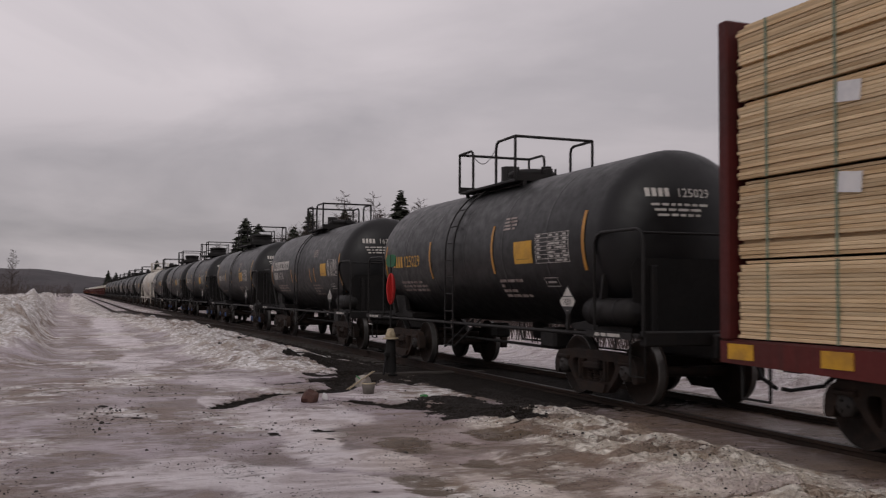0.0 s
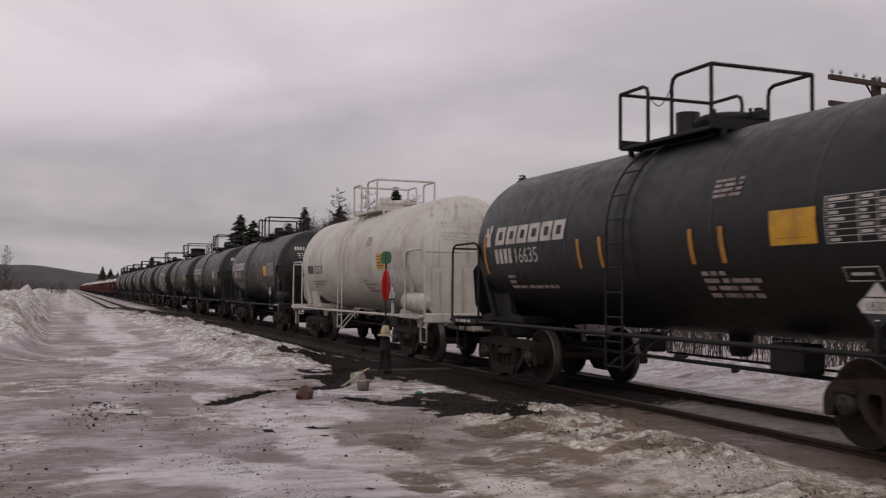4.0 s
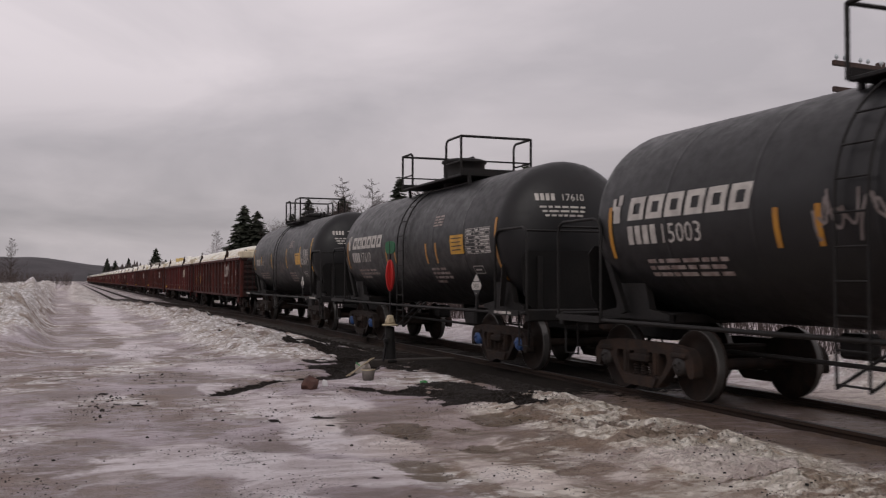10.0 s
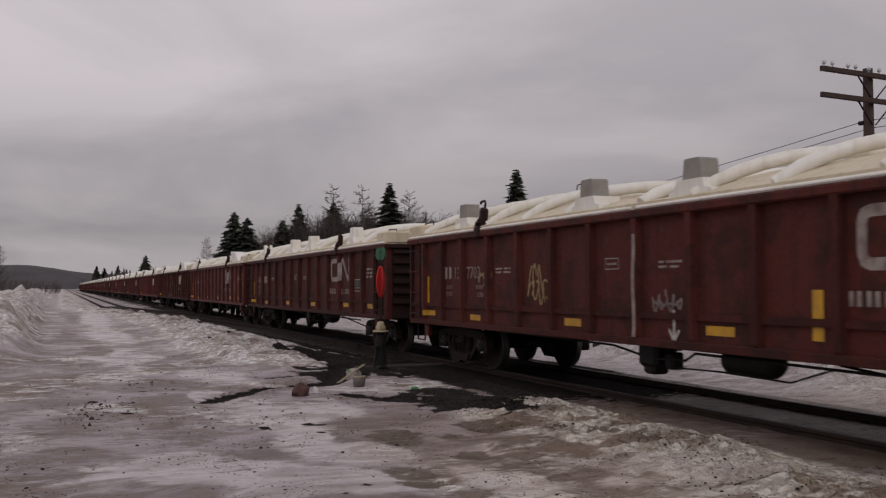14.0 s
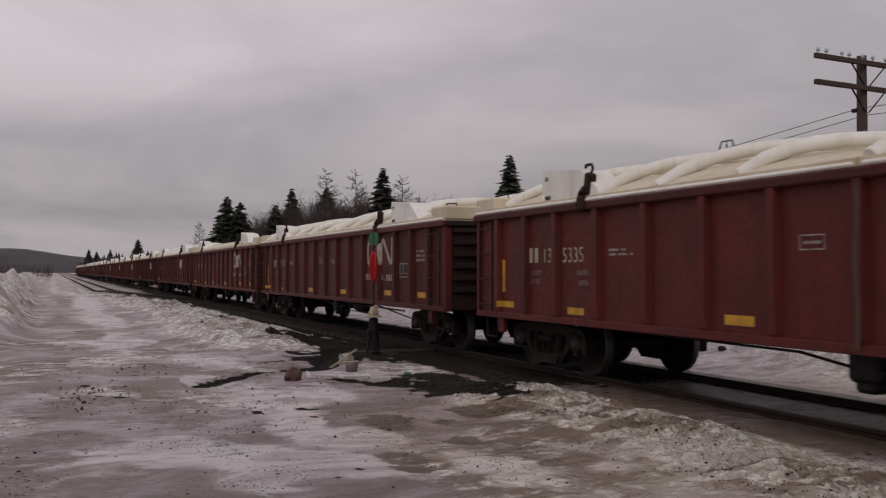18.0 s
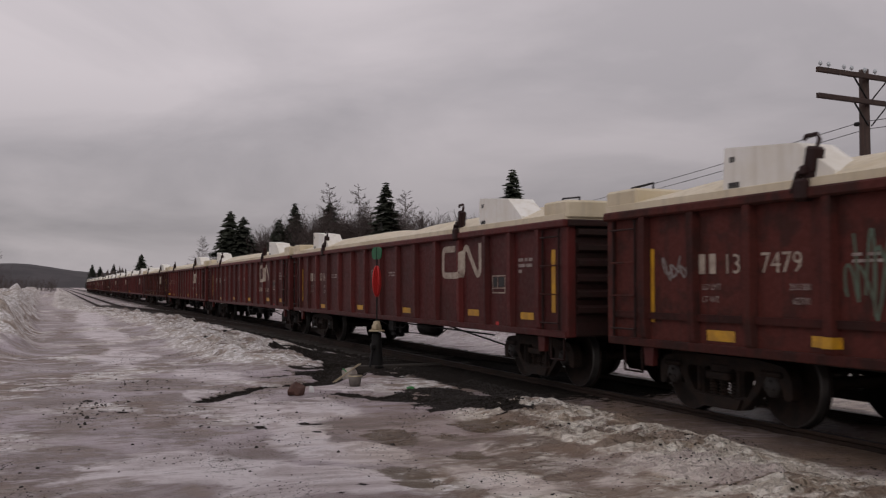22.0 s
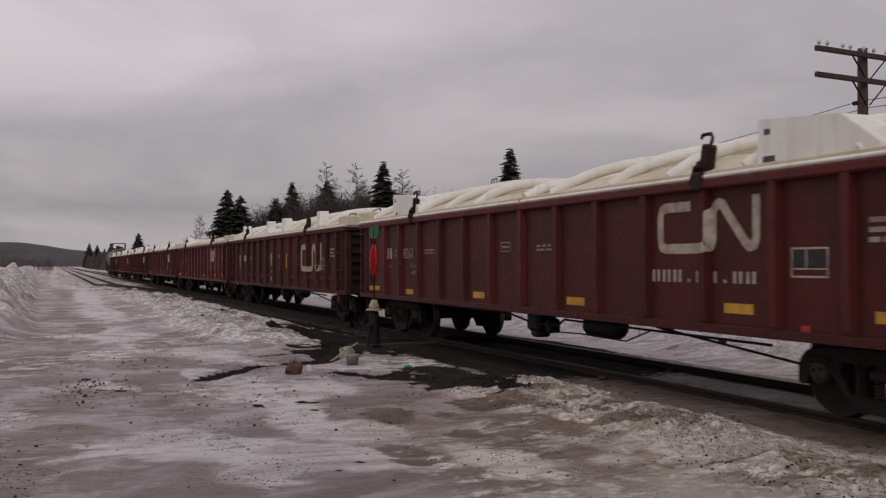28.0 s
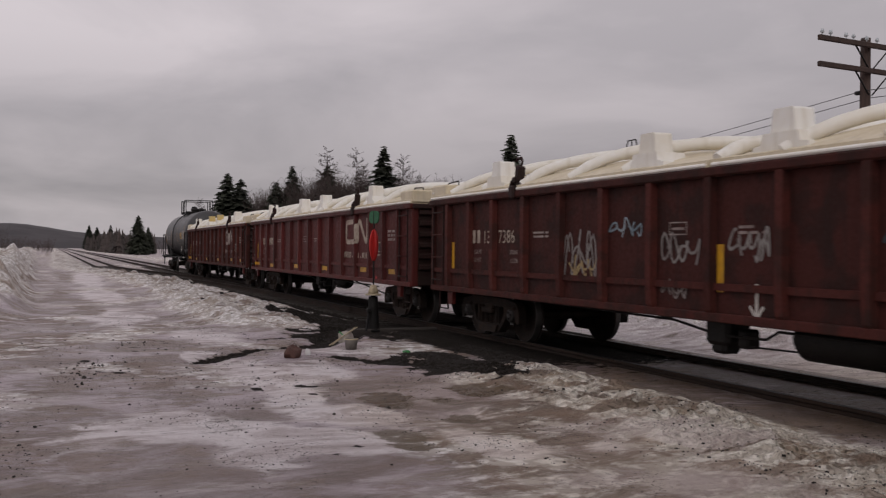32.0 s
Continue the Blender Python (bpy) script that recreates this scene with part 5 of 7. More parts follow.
def art_on(body, skin):
    """A large white sprayed figure with trailing arms, and a pale blue word."""
    arms = (
        ([(0.25, 2.45), (0.25, 1.98), (0.12, 1.62), (-0.35, 1.32), (-1.05, 1.20), (-1.75, 1.20), (-2.10, 1.38)], 0.34),
        ([(0.30, 2.50), (0.50, 2.72), (0.85, 2.92), (1.42, 3.10), (2.2, 3.28), (3.0, 3.40)], 0.36),
        ([(0.85, 2.62), (1.42, 2.68), (2.58, 2.62), (3.40, 2.55), (3.70, 2.46)], 0.17),
        ([(0.85, 2.50), (1.65, 2.02), (2.6, 1.72), (3.6, 1.60), (4.5, 1.62)], 0.16),
        ([(0.65, 2.42), (1.28, 1.86), (2.0, 1.58), (2.85, 1.44), (3.70, 1.38)], 0.15),
        ([(0.55, 2.36), (0.80, 1.90), (1.2, 1.58), (1.85, 1.36), (2.58, 1.26)], 0.14),
        ([(0.40, 2.32), (0.55, 1.78), (0.95, 1.44), (1.55, 1.34)], 0.14),
        ([(3.95, 1.98), (4.40, 1.94), (4.80, 1.80), (4.95, 1.60)], 0.28))
    for pts, w in arms:
        f = Form()
        skin.stroke(f, pts, w)
        part("graffiti", f, WHITE, body, "white sprayed arm of a large figure")["kind"] = "stuff"
    lettering("THiNG", 0.62, GRAFFITI_BLUE, body, -2.10, 1.50, skin, 0.035)
    f = Form()
    skin.stroke(f, [(0.45, 2.46), (0.62, 2.74), (0.95, 2.92)], 0.16, 0.014)
    skin.stroke(f, [(-2.25, 1.46), (-2.30, 2.05)], 0.08, 0.014)
    part("graffiti", f, GRAFFITI_BLUE, body, "pale blue sprayed strokes")["kind"] = "stuff"


# ---- covered gondolas ----
GH, GB, GW, GT = 8.53, 0.80, 1.50, 2.50       # half length, sill, half width, top of the sides
RIBS = [-7.65, -6.67, -5.70, -4.56, -3.41, -2.26, -1.14, 0.0, 1.14, 2.26, 3.41, 4.56, 5.70, 6.67, 7.65]


RED_LABEL = "dark red ribbed gondola car under white moulded covers"


def gondola(label, style, rnd):
    car = thing("gondola_car", label, "gondola car", "cars of the train")
    red = MAROON if label == RED_LABEL else MAROON_DULL
    skin = Skin(plane=GW - 0.05)
    skin.ribs = RIBS
    for s in (-1, 1):
        f = Form()
        f.box(0, s * (GW - 0.08), (GB + GT) / 2, 2 * GH - 0.06, 0.06, GT - GB)
        side = part("side_wall", f, red, car, "ribbed dark red steel side")
        f = Form().box(0, s * (GW - 0.03), GT - 0.05, 2 * GH, 0.17, 0.11, 0.02)
        part("top_chord", f, red, side)
        if red is MAROON_DULL or style.get("boxes"):
            f = Form().slab([(-GH + 0.05, GB + 0.42), (GH - 0.05, GB + 0.42), (GH - 0.05, GB + 0.34), (-GH + 0.05, GB + 0.34)], s * (GW - 0.05), s * (GW - 0.012))
            part("side_ledge", f, red, side)
        part("side_sill", Form().box(0, s * (GW - 0.04), GB + 0.04, 2 * GH - 0.1, 0.10, 0.10, 0.01), red, side)
        for x in skin.ribs:
            part("rib", ME_RIB[s, red.name], None, side, at=(x, 0, 0))
    for s in (-1, 1):
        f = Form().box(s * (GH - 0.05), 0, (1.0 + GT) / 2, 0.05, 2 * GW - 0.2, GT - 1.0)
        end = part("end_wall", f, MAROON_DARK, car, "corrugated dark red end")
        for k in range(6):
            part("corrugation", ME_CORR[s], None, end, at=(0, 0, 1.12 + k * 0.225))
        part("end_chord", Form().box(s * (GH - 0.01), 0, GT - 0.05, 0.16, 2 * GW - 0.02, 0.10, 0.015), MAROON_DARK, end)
        for y in (-1, 1):
            part("corner_post", Form().box(s * (GH - 0.09), y * (GW - 0.08), (GB + GT) / 2 - 0.03, 0.16, 0.14, GT - GB - 0.06, 0.015), red, car)
            ladder_on(car, s, y)
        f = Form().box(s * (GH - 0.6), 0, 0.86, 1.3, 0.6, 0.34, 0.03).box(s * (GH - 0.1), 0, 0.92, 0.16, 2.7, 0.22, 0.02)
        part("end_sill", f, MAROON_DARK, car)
        part("coupler", coupler_form(s * GH, s * 9.06), TRUCK, car)
        part("brake_hose", hose_form(s * GH, s * 9.06), IRON, car)
        truck_under(car, s * 6.75, style.get("cap", "dark"))
        part("jacking_pad", Form().slab([(s * 7.75, 0.80), (s * 7.52, 0.80), (s * 7.55, 0.56), (s * 7.72, 0.56)], -GW + 0.05, -GW + 0.12), MAROON, car)
        for y in (-GW + 0.1, GW - 0.1):
            part("sill_step", Form().pipe([(s * 8.25, y, GB), (s * 8.25, y, 0.46), (s * 7.85, y, 0.46), (s * 7.85, y, GB)], 0.018, 6), MAROON_DARK, car)
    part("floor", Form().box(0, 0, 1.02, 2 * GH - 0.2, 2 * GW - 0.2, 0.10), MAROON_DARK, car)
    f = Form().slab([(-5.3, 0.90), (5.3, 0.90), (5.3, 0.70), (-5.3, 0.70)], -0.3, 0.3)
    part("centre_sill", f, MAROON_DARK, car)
    big = 1.15 if style.get("under", 0) == 2 else 0.80
    f = Form().lathe([(-0.60 * big, 0.001), (-0.56 * big, 0.14 * big), (-0.46 * big, 0.21 * big), (0.46 * big, 0.21 * big), (0.56 * big, 0.14 * big), (0.60 * big, 0.001)], 14, "x", (1.42, -0.85, 0.66))
    part("air_reservoir", f, IRON, car)
    f = Form()
    f.box(-0.35, -0.95, 0.64, 0.42, 0.36, 0.32, 0.05).box(-0.38, -0.95, 0.46, 0.26, 0.26, 0.16, 0.04).box(0.02, -0.95, 0.58, 0.18, 0.2, 0.22, 0.03)
    part("brake_gear", f, IRON, car)
    part("brake_pipe", Form().pipe([(-5.6, -1.1, 0.76), (-1.2, -1.1, 0.72), (-0.3, -1.1, 0.60), (0.5, -1.12, 0.62), (0.7, -1.12, 0.72), (5.2, -1.1, 0.68)], 0.017, 6).pipe([(0.1, -1.0, 0.50), (1.0, -1.0, 0.52), (2.2, -1.0, 0.50), (2.9, -1.05, 0.70)], 0.012, 6), IRON, car)
    part("brake_rod", Form().rod((2.9, -1.0, 0.74), (5.6, -1.0, 0.50), 0.016, 6), IRON, car)
    for x in (3.5, 3.85, 5.0):
        part("hanger", Form().rod((x, 0.9, 0.80), (x, 0.9, 0.56), 0.015, 6), IRON, car)
    part("far_rail", Form().rod((1.4, 0.9, 0.57), (5.3, 0.9, 0.56), 0.02, 6), IRON, car)
    if rnd.random() < 0.6:
        f = Form()
        panel_quad(f, skin, 6.02, 6.14, 0.87, 0.95) if rnd.random() < 0.5 else panel_quad(f, skin, -6.1, -5.95, 0.92, 1.02)
        part("red_mark", f, SIGN_RED, car, "small red sprayed mark")
    cover_on(car, style, rnd)
    # marks on the near side
    logo_mat = DULL_WHITE if style.get("bright") else WHITE_FADED
    k = style.get("logo_size", 1.0)
    path = [(0.66, 2.225), (0.18, 2.225), (0.10, 2.20), (0.07, 2.12), (0.07, 1.84), (0.10, 1.76), (0.18, 1.735), (0.96, 1.735), (1.04, 1.76), (1.07, 1.84), (1.07, 2.10), (1.10, 2.19), (1.17, 2.23),
            (1.24, 2.21), (1.30, 2.13), (1.60, 1.80), (1.67, 1.745), (1.74, 1.76), (1.78, 1.83), (1.78, 2.29)]
    f = band_on(skin, [(3.60 + k * x, 1.96 + k * (z - 1.96) - (k - 1) * 0.8) for x, z in path], 0.118 * k)
    part("logo", f, logo_mat, car, "pale bent-band logo")
    if style.get("url", True):
        f = Form()
        for i in range(9):
            x = 3.50 + i * 0.215
            if i in (3, 6):
                panel_quad(f, skin, x + 0.06, x + 0.11, 1.345, 1.385)
            else:
                for k in (0.0, 0.10):
                    panel_quad(f, skin, x + k, x + k + 0.055, 1.345, 1.49 if i < 3 else 1.475)
        part("small_print", f, logo_mat, car)["kind"] = "stuff"
    f = Form()
    bx = 5.89
    for a, b, c, d in ((0, 0.5, 1.70, 1.72), (0, 0.5, 1.42, 1.44), (0, 0.02, 1.42, 1.72), (0.48, 0.5, 1.42, 1.72), (0.2, 0.22, 1.5, 1.72), (0, 0.5, 1.50, 1.515)):
        panel_quad(f, skin, bx + a, bx + b, c, d)
    part("test_mark", f, DULL_WHITE, car, "white framed inspection mark")
    f = Form()
    panel_quad(f, skin, bx + 0.03, bx + 0.19, 1.53, 1.69)
    panel_quad(f, skin, bx + 0.24, bx + 0.46, 1.53, 1.69)
    part("test_mark_plate", f, BLACK_PRINT, car)
    f = Form()
    for xa, xb, za, zb in code_strokes(-6.60, 1.68, 0.225, 2, 0.80):
        skin.quad(f, xa, xb, za, zb)
    idm = DULL_WHITE if style.get("bright") else WHITE_FADED
    part("fleet_mark", f, idm, car, "row of stencilled marks")["kind"] = "stuff"
    lettering(style.get("lead", "13"), 0.31, idm, car, -6.18, 1.68, skin)
    if style.get("number"):
        lettering(style["number"], 0.31, idm, car, -5.57, 1.68, skin)
    else:
        f = Form()
        glyph_bars(f, skin, -5.57, 1.68, 0.225, 4, 0.6, 0.16)
        part("fleet_mark", f, idm, car)["kind"] = "stuff"
    lettering("LD LMT", 0.10, WHITE_FADED, car, -6.55, 1.50, skin)
    lettering("LT WT", 0.10, WHITE_FADED, car, -6.55, 1.36, skin)
    lettering("200300", 0.10, WHITE_FADED, car, -5.15, 1.50, skin)
    lettering("62700", 0.10, WHITE_FADED, car, -5.1, 1.36, skin)
    f = Form()
    line_bars(f, skin, 6.88, 7.36, 1.98, 3, 0.09, 0.05, rnd)
    line_bars(f, skin, -4.32, -3.75, 1.85, 2, 0.06, 0.03, rnd)
    line_bars(f, skin, 0.44, 0.92, 1.85, 2, 0.06, 0.03, rnd)
    part("small_print", f, WHITE_FADED, car)["kind"] = "stuff"
    f = Form()
    for a, b, c, d in ((0, 0.34, 2.0, 2.015), (0, 0.34, 1.86, 1.875), (0, 0.015, 1.86, 2.015), (0.325, 0.34, 1.86, 2.015), (0.05, 0.29, 1.92, 1.95)):
        panel_quad(f, skin, -0.81 + a, -0.81 + b, c - 0.1, d - 0.1)
    part("shop_mark", f, WHITE_FADED, car)
    for x, w, z0, z1 in style["stripes"]:
        f = Form()
        if w < 0.2:
            x, b = clear_of_ribs(skin, x, x + w)
            skin.quad(f, x, b, z0, z1)
        else:
            draped(f, skin, x, x + w, z0, z1)
        part("stripe", f, YELLOW, car, "yellow reflective stripe")
    for x, z0, z1 in style.get("lines", ()):
        part("paint_run", Form().sheet(1, 8, lambda u, v: (x - 0.035 + 0.07 * u + 0.015 * math.sin(9 * v), -GW - 0.043, z0 + (z1 - z0) * v)), style.get("line_mat", WHITE_FADED), car, "pale paint line down a rib")
    if style.get("ring"):
        f = Form()
        for a in range(6):
            skin.stroke(f, [(2.72 + 0.104 * a, 1.42 + 0.50 * math.sqrt(1 - ((a - 2.5) / 3.2) ** 2)), (2.72 + 0.104 * a, 1.42 - 0.50 * math.sqrt(1 - ((a - 2.5) / 3.2) ** 2))], 0.11)
        part("graffiti", f, GRAFFITI_DULL, car, "dull blue-green sprayed oval")["kind"] = "stuff"
        f = Form()
        skin.stroke(f, [(2.98 + 0.37 * math.cos(0.3 * i), 1.42 + 0.56 * math.sin(0.3 * i)) for i in range(20)], 0.036, 0.011)
        skin.stroke(f, [(2.80, 1.15), (2.95, 1.62), (3.16, 1.86)], 0.022, 0.011)
        part("graffiti", f, GRAFFITI_GREEN, car, "pale green sprayed outline")["kind"] = "stuff"
        f = Form()
        skin.stroke(f, [(2.74, 1.54), (2.92, 1.34), (3.24, 1.46), (2.86, 1.46)], 0.055, 0.016)
        skin.stroke(f, [(3.5, 1.30), (3.62, 1.62), (3.74, 1.30), (3.9, 1.66), (4.1, 1.36), (4.3, 1.60)], 0.05, 0.016)
        skin.stroke(f, [(3.5, 1.22), (4.2, 1.18)], 0.04, 0.016)
        part("graffiti", f, GRAFFITI_GOLD, car, "yellowish sprayed lines")["kind"] = "stuff"
    for x, z in style.get("arrows", ()):
        f = Form()
        skin.stroke(f, [(x, z + 0.36), (x, z)], 0.045)
        skin.stroke(f, [(x - 0.10, z + 0.13), (x, z), (x + 0.10, z + 0.13)], 0.035)
        part("arrow_mark", f, WHITE, car, "white sprayed arrow that points down")["kind"] = "stuff"
    for kind, mat in style.get("graffiti", ()):
        graffiti_on(car, skin, kind, mat, rnd)
    return car


def panel_quad(f, skin, x0, x1, z0, z1, lift=0.004):
    """A mark that breaks at the ribs, as stencils on panels do."""
    cuts = [x0]
    for r in skin.ribs:
        if x0 < r - 0.07 < x1 or x0 < r + 0.07 < x1:
            cuts += [max(r - 0.07, x0), min(r + 0.07, x1)]
    cuts.append(x1)
    for a, b in zip(cuts[::2], cuts[1::2]):
        if b - a > 0.004:
            skin.quad(f, a, b, z0, z1, lift)
    # the same mark on the rib's own face
    for a, b in zip(cuts[1::2], cuts[2::2]):
        if b - a > 0.12:
            f.add([(a + 0.014, -GW - 0.042, z0), (b - 0.014, -GW - 0.042, z0), (b - 0.014, -GW - 0.042, z1), (a + 0.014, -GW - 0.042, z1)], [(0, 1, 2, 3)])


def band_on(skin, pts, w):
    """A painted band along a path, over the panels and the ribs in its way."""
    run = []
    for (xa, za), (xb, zb) in zip(pts, pts[1:]):
        n = max(1, int(math.hypot(xb - xa, zb - za) / 0.016))
        run += [(xa + (xb - xa) * i / n, za + (zb - za) * i / n) for i in range(n)]
    run.append(pts[-1])
    edge = []
    for i, (x, z) in enumerate(run):
        (xa, za), (xb, zb) = run[max(i - 1, 0)], run[min(i + 1, len(run) - 1)]
        d = max(math.hypot(xb - xa, zb - za), 1e-6)
        px, pz = -(zb - za) / d * w / 2, (xb - xa) / d * w / 2
        edge += [(x - px, over_ribs(skin, x - px), z - pz), (x + px, over_ribs(skin, x + px), z + pz)]
    return Form().add(edge, [(2 * i, 2 * i + 2, 2 * i + 3, 2 * i + 1) for i in range(len(run) - 1)])


def over_ribs(skin, x, lift=0.006):
    """The y of paint at x: on the panel, up a rib's flank or on its face."""
    d = min(abs(x - r) for r in skin.ribs)
    return -GW + 0.05 - lift - 0.092 * (1 - smooth(0.062, 0.078, d))


def clear_of_ribs(skin, x0, x1):
    """A narrow stripe keeps to the panel beside a rib."""
    for r in skin.ribs:
        if x0 < r + 0.085 and x1 > r - 0.085:
            if x0 + x1 > 2 * r:
                x0, x1 = r + 0.085, max(x1, r + 0.16)
            else:
                x0, x1 = min(x0, r - 0.16), r - 0.085
    return x0, x1


def draped(f, skin, x0, x1, z0, z1):
    """One painted patch that runs over the ribs it meets."""
    xs = sorted({x0, x1} | {r + k for r in skin.ribs for k in (-0.078, -0.062, 0.062, 0.078) if x0 < r + k < x1})
    vs = [(x, over_ribs(skin, x), z) for z in (z0, z1) for x in xs]
    n = len(xs)
    f.add(vs, [(i, i + 1, n + i + 1, n + i) for i in range(n - 1)])


def rib_mesh(s, paint):
    f = Form()
    prof = [(GB + 0.02, 0.015), (GB + 0.12, 0.07), (GB + 0.42, 0.09), (GT - 0.09, 0.09)]
    y_in, vs = s * (GW - 0.05), []
    for z, d in prof:
        y_out = s * (GW - 0.05 + d)
        vs += [(-0.07, y_in, z), (-0.055, y_out, z), (0.055, y_out, z), (0.07, y_in, z)]
    fs = [(i * 4 + k, i * 4 + k + 1, i * 4 + k + 5, i * 4 + k + 4) for i in range(3) for k in range(3)] + [(0, 1, 2, 3), (12, 13, 14, 15)]
    f.add(vs, fs)
    return f.mesh("rib", paint)


def corr_mesh(s):
    f = Form()
    x0 = s * (GH - 0.03)
    f.slab([(x0, 0.0), (x0 + s * 0.09, 0.04), (x0 + s * 0.09, 0.11), (x0, 0.15)], -GW + 0.16, GW - 0.16)
    return f.mesh("corrugation", MAROON_DARK)


ME_RIB = {(s, p.name): rib_mesh(s, p) for s in (-1, 1) for p in (MAROON, MAROON_DULL)}
ME_CORR = {s: corr_mesh(s) for s in (-1, 1)}


def ladder_on(car, s, y):
    f = Form()
    for x in (7.82, 8.32):
        f.bar((s * x, y * (GW + 0.02), GB + 0.1), (s * x, y * (GW + 0.02), GT - 0.12), 0.03, 0.02)
    lad = part("ladder", f, MAROON_DARK, car)
    for k in range(4):
        part("rung", Form().rod((s * 7.80, y * (GW + 0.05), 1.0 + k * 0.42), (s * 8.34, y * (GW + 0.05), 1.0 + k * 0.42), 0.013, 6), MAROON_DULL if k in (1, 2) else MAROON_DARK, lad)


def cover_on(car, style, rnd):
    """Two white moulded lids with arched tubes, end blocks, stacking boxes and brown lifting arms."""
    for i, (x0, x1) in enumerate(((-8.50, -0.02), (0.02, 8.50))):
        flat = style.get("flat", False)
        crest = 0.34 if flat else 0.33

        def skin_at(u, v, x0=x0, x1=x1, crest=crest):
            a = -1 + 2 * v
            end = min(1.0, 4.5 * u, 4.5 * (1 - u))
            h = 0.085 + crest * (1 - abs(a) ** 2.2) * (0.45 + 0.55 * smooth(0, 1, end))
            return (x0 + (x1 - x0) * u, a * (GW + 0.02), GT + 0.004 + h)

        f = Form().sheet(20, 16, skin_at)
        # skirts close the lid down to the side's top
        for s in (0, 1):
            f.sheet(20, 1, lambda u, v, s=s: (skin_at(u, s)[0], skin_at(u, s)[1], GT + 0.004 + (skin_at(u, s)[2] - GT - 0.004) * v), False)
            f.sheet(1, 16, lambda u, v, s=s: (skin_at(s, v)[0], skin_at(s, v)[1], GT + 0.004 + (skin_at(s, v)[2] - GT - 0.004) * u), False)
        lid = part("cover", f, COVER, car, "weathered white moulded cover")
        if not flat:
            for k in range(6):
                u0 = (k + 0.5) / 6 + rnd.uniform(-0.015, 0.015)
                pts = []
                for j in range(15):
                    v = j / 14
                    p = skin_at(min(max(u0 + 0.125 * (2 * v - 1), 0.01), 0.99), v)
                    pts.append((p[0], p[1] * 0.97, p[2] + 0.125 - 0.13 * (2 * v - 1) ** 6))
                part("arched_tube", Form().pipe(pts, 0.082, 10), TUBE, lid)
            part("cover_rim", Form().box((x0 + x1) / 2, -GW - 0.005, GT + 0.032, x1 - x0 - 0.06, 0.08, 0.05, 0.018), TUBE, lid)
    for s in (-1, 1):
        part("end_block", Form().box(s * 8.17, 0, GT + 0.15, 0.72, 2 * GW, 0.27, 0.03), COVER, car)
        part("grab_iron", Form().pipe([(s * 7.87, -1.2, GT + 0.27), (s * 7.87, -1.2, GT + 0.36), (s * 8.37, -1.2, GT + 0.34), (s * 8.37, -1.2, GT + 0.27)], 0.014, 5), IRON, car)
    for x in style.get("arms", (-4.80, 4.58)):
        f = Form().box(x + 0.02, -GW + 0.03, GT + 0.22, 0.20, 0.10, 0.36, 0.025, m=Euler((0, radians(12), 0)).to_matrix()).box(x - 0.06, -GW - 0.02, GT - 0.02, 0.17, 0.16, 0.22, 0.03)
        f.box(x + 0.09, -GW - 0.02, GT + 0.26, 0.04, 0.06, 0.24, 0.012, m=Euler((0, radians(12), 0)).to_matrix()).box(x - 0.05, -GW - 0.02, GT + 0.17, 0.10, 0.07, 0.10, 0.02)
        f.pipe([(x + 0.07, -GW + 0.03, GT + 0.38), (x + 0.11, -GW + 0.03, GT + 0.46), (x + 0.08, -GW + 0.03, GT + 0.515), (x - 0.07, -GW + 0.03, GT + 0.515), (x - 0.09, -GW + 0.03, GT + 0.475)], 0.022, 6)
        f.box(x - 0.15, -GW - 0.03, GT + 0.06, 0.045, 0.08, 0.24, 0.015, m=Euler((0, radians(25), 0)).to_matrix())
        f.rod((x - 0.10, -GW - 0.06, GT - 0.14), (x - 0.08, -GW - 0.06, GT + 0.10), 0.018, 6)
        part("lifting_arm", f, MAROON_DARK, car, "rusty brown lifting arm")
    if style.get("boxes"):
        for x, mat in style["boxes"]:
            f = Form()
            o = [(-0.42, 0.0), (0.42, 0.0), (0.40, 0.10), (0.28, 0.12), (0.25, 0.23), (-0.25, 0.23), (-0.28, 0.12), (-0.40, 0.10)]
            f.slab([(x + a, GT + 0.06 + b) for a, b in o], -GW + 0.04, -GW + 0.46)
            bx = part("stacking_box", f, TUBE, car, "white moulded box on the cover")
            part("box_top", Form().slab([(x - 0.18, GT + 0.293), (x + 0.18, GT + 0.293), (x + 0.15, GT + 0.52), (x + 0.13, GT + 0.54), (x - 0.13, GT + 0.54), (x - 0.15, GT + 0.52)], -GW + 0.08, -GW + 0.34), mat, bx)
    for x in style.get("wedges", ()):
        f = Form().slab([(x, GT + 0.02), (x + 1.65, GT + 0.02), (x + 1.62, GT + 0.14), (x + 1.15, GT + 0.46), (x + 0.06, GT + 0.55), (x + 0.03, GT + 0.54)], -GW - 0.005, -GW + 0.45)
        w = part("wedge_panel", f, TUBE, car, "white wedge-shaped panel on the cover")
        sk = Skin(plane=GW + 0.005)
        g = Form()
        glyph_bars(g, sk, x + 0.12, GT + 0.38, 0.06, 2)
        glyph_bars(g, sk, x + 0.10, GT + 0.10, 0.06, 4)
        part("fleet_mark", g, BLACK_PRINT, w)["kind"] = "stuff"
    lp = style.get("loop_x", -3.1)
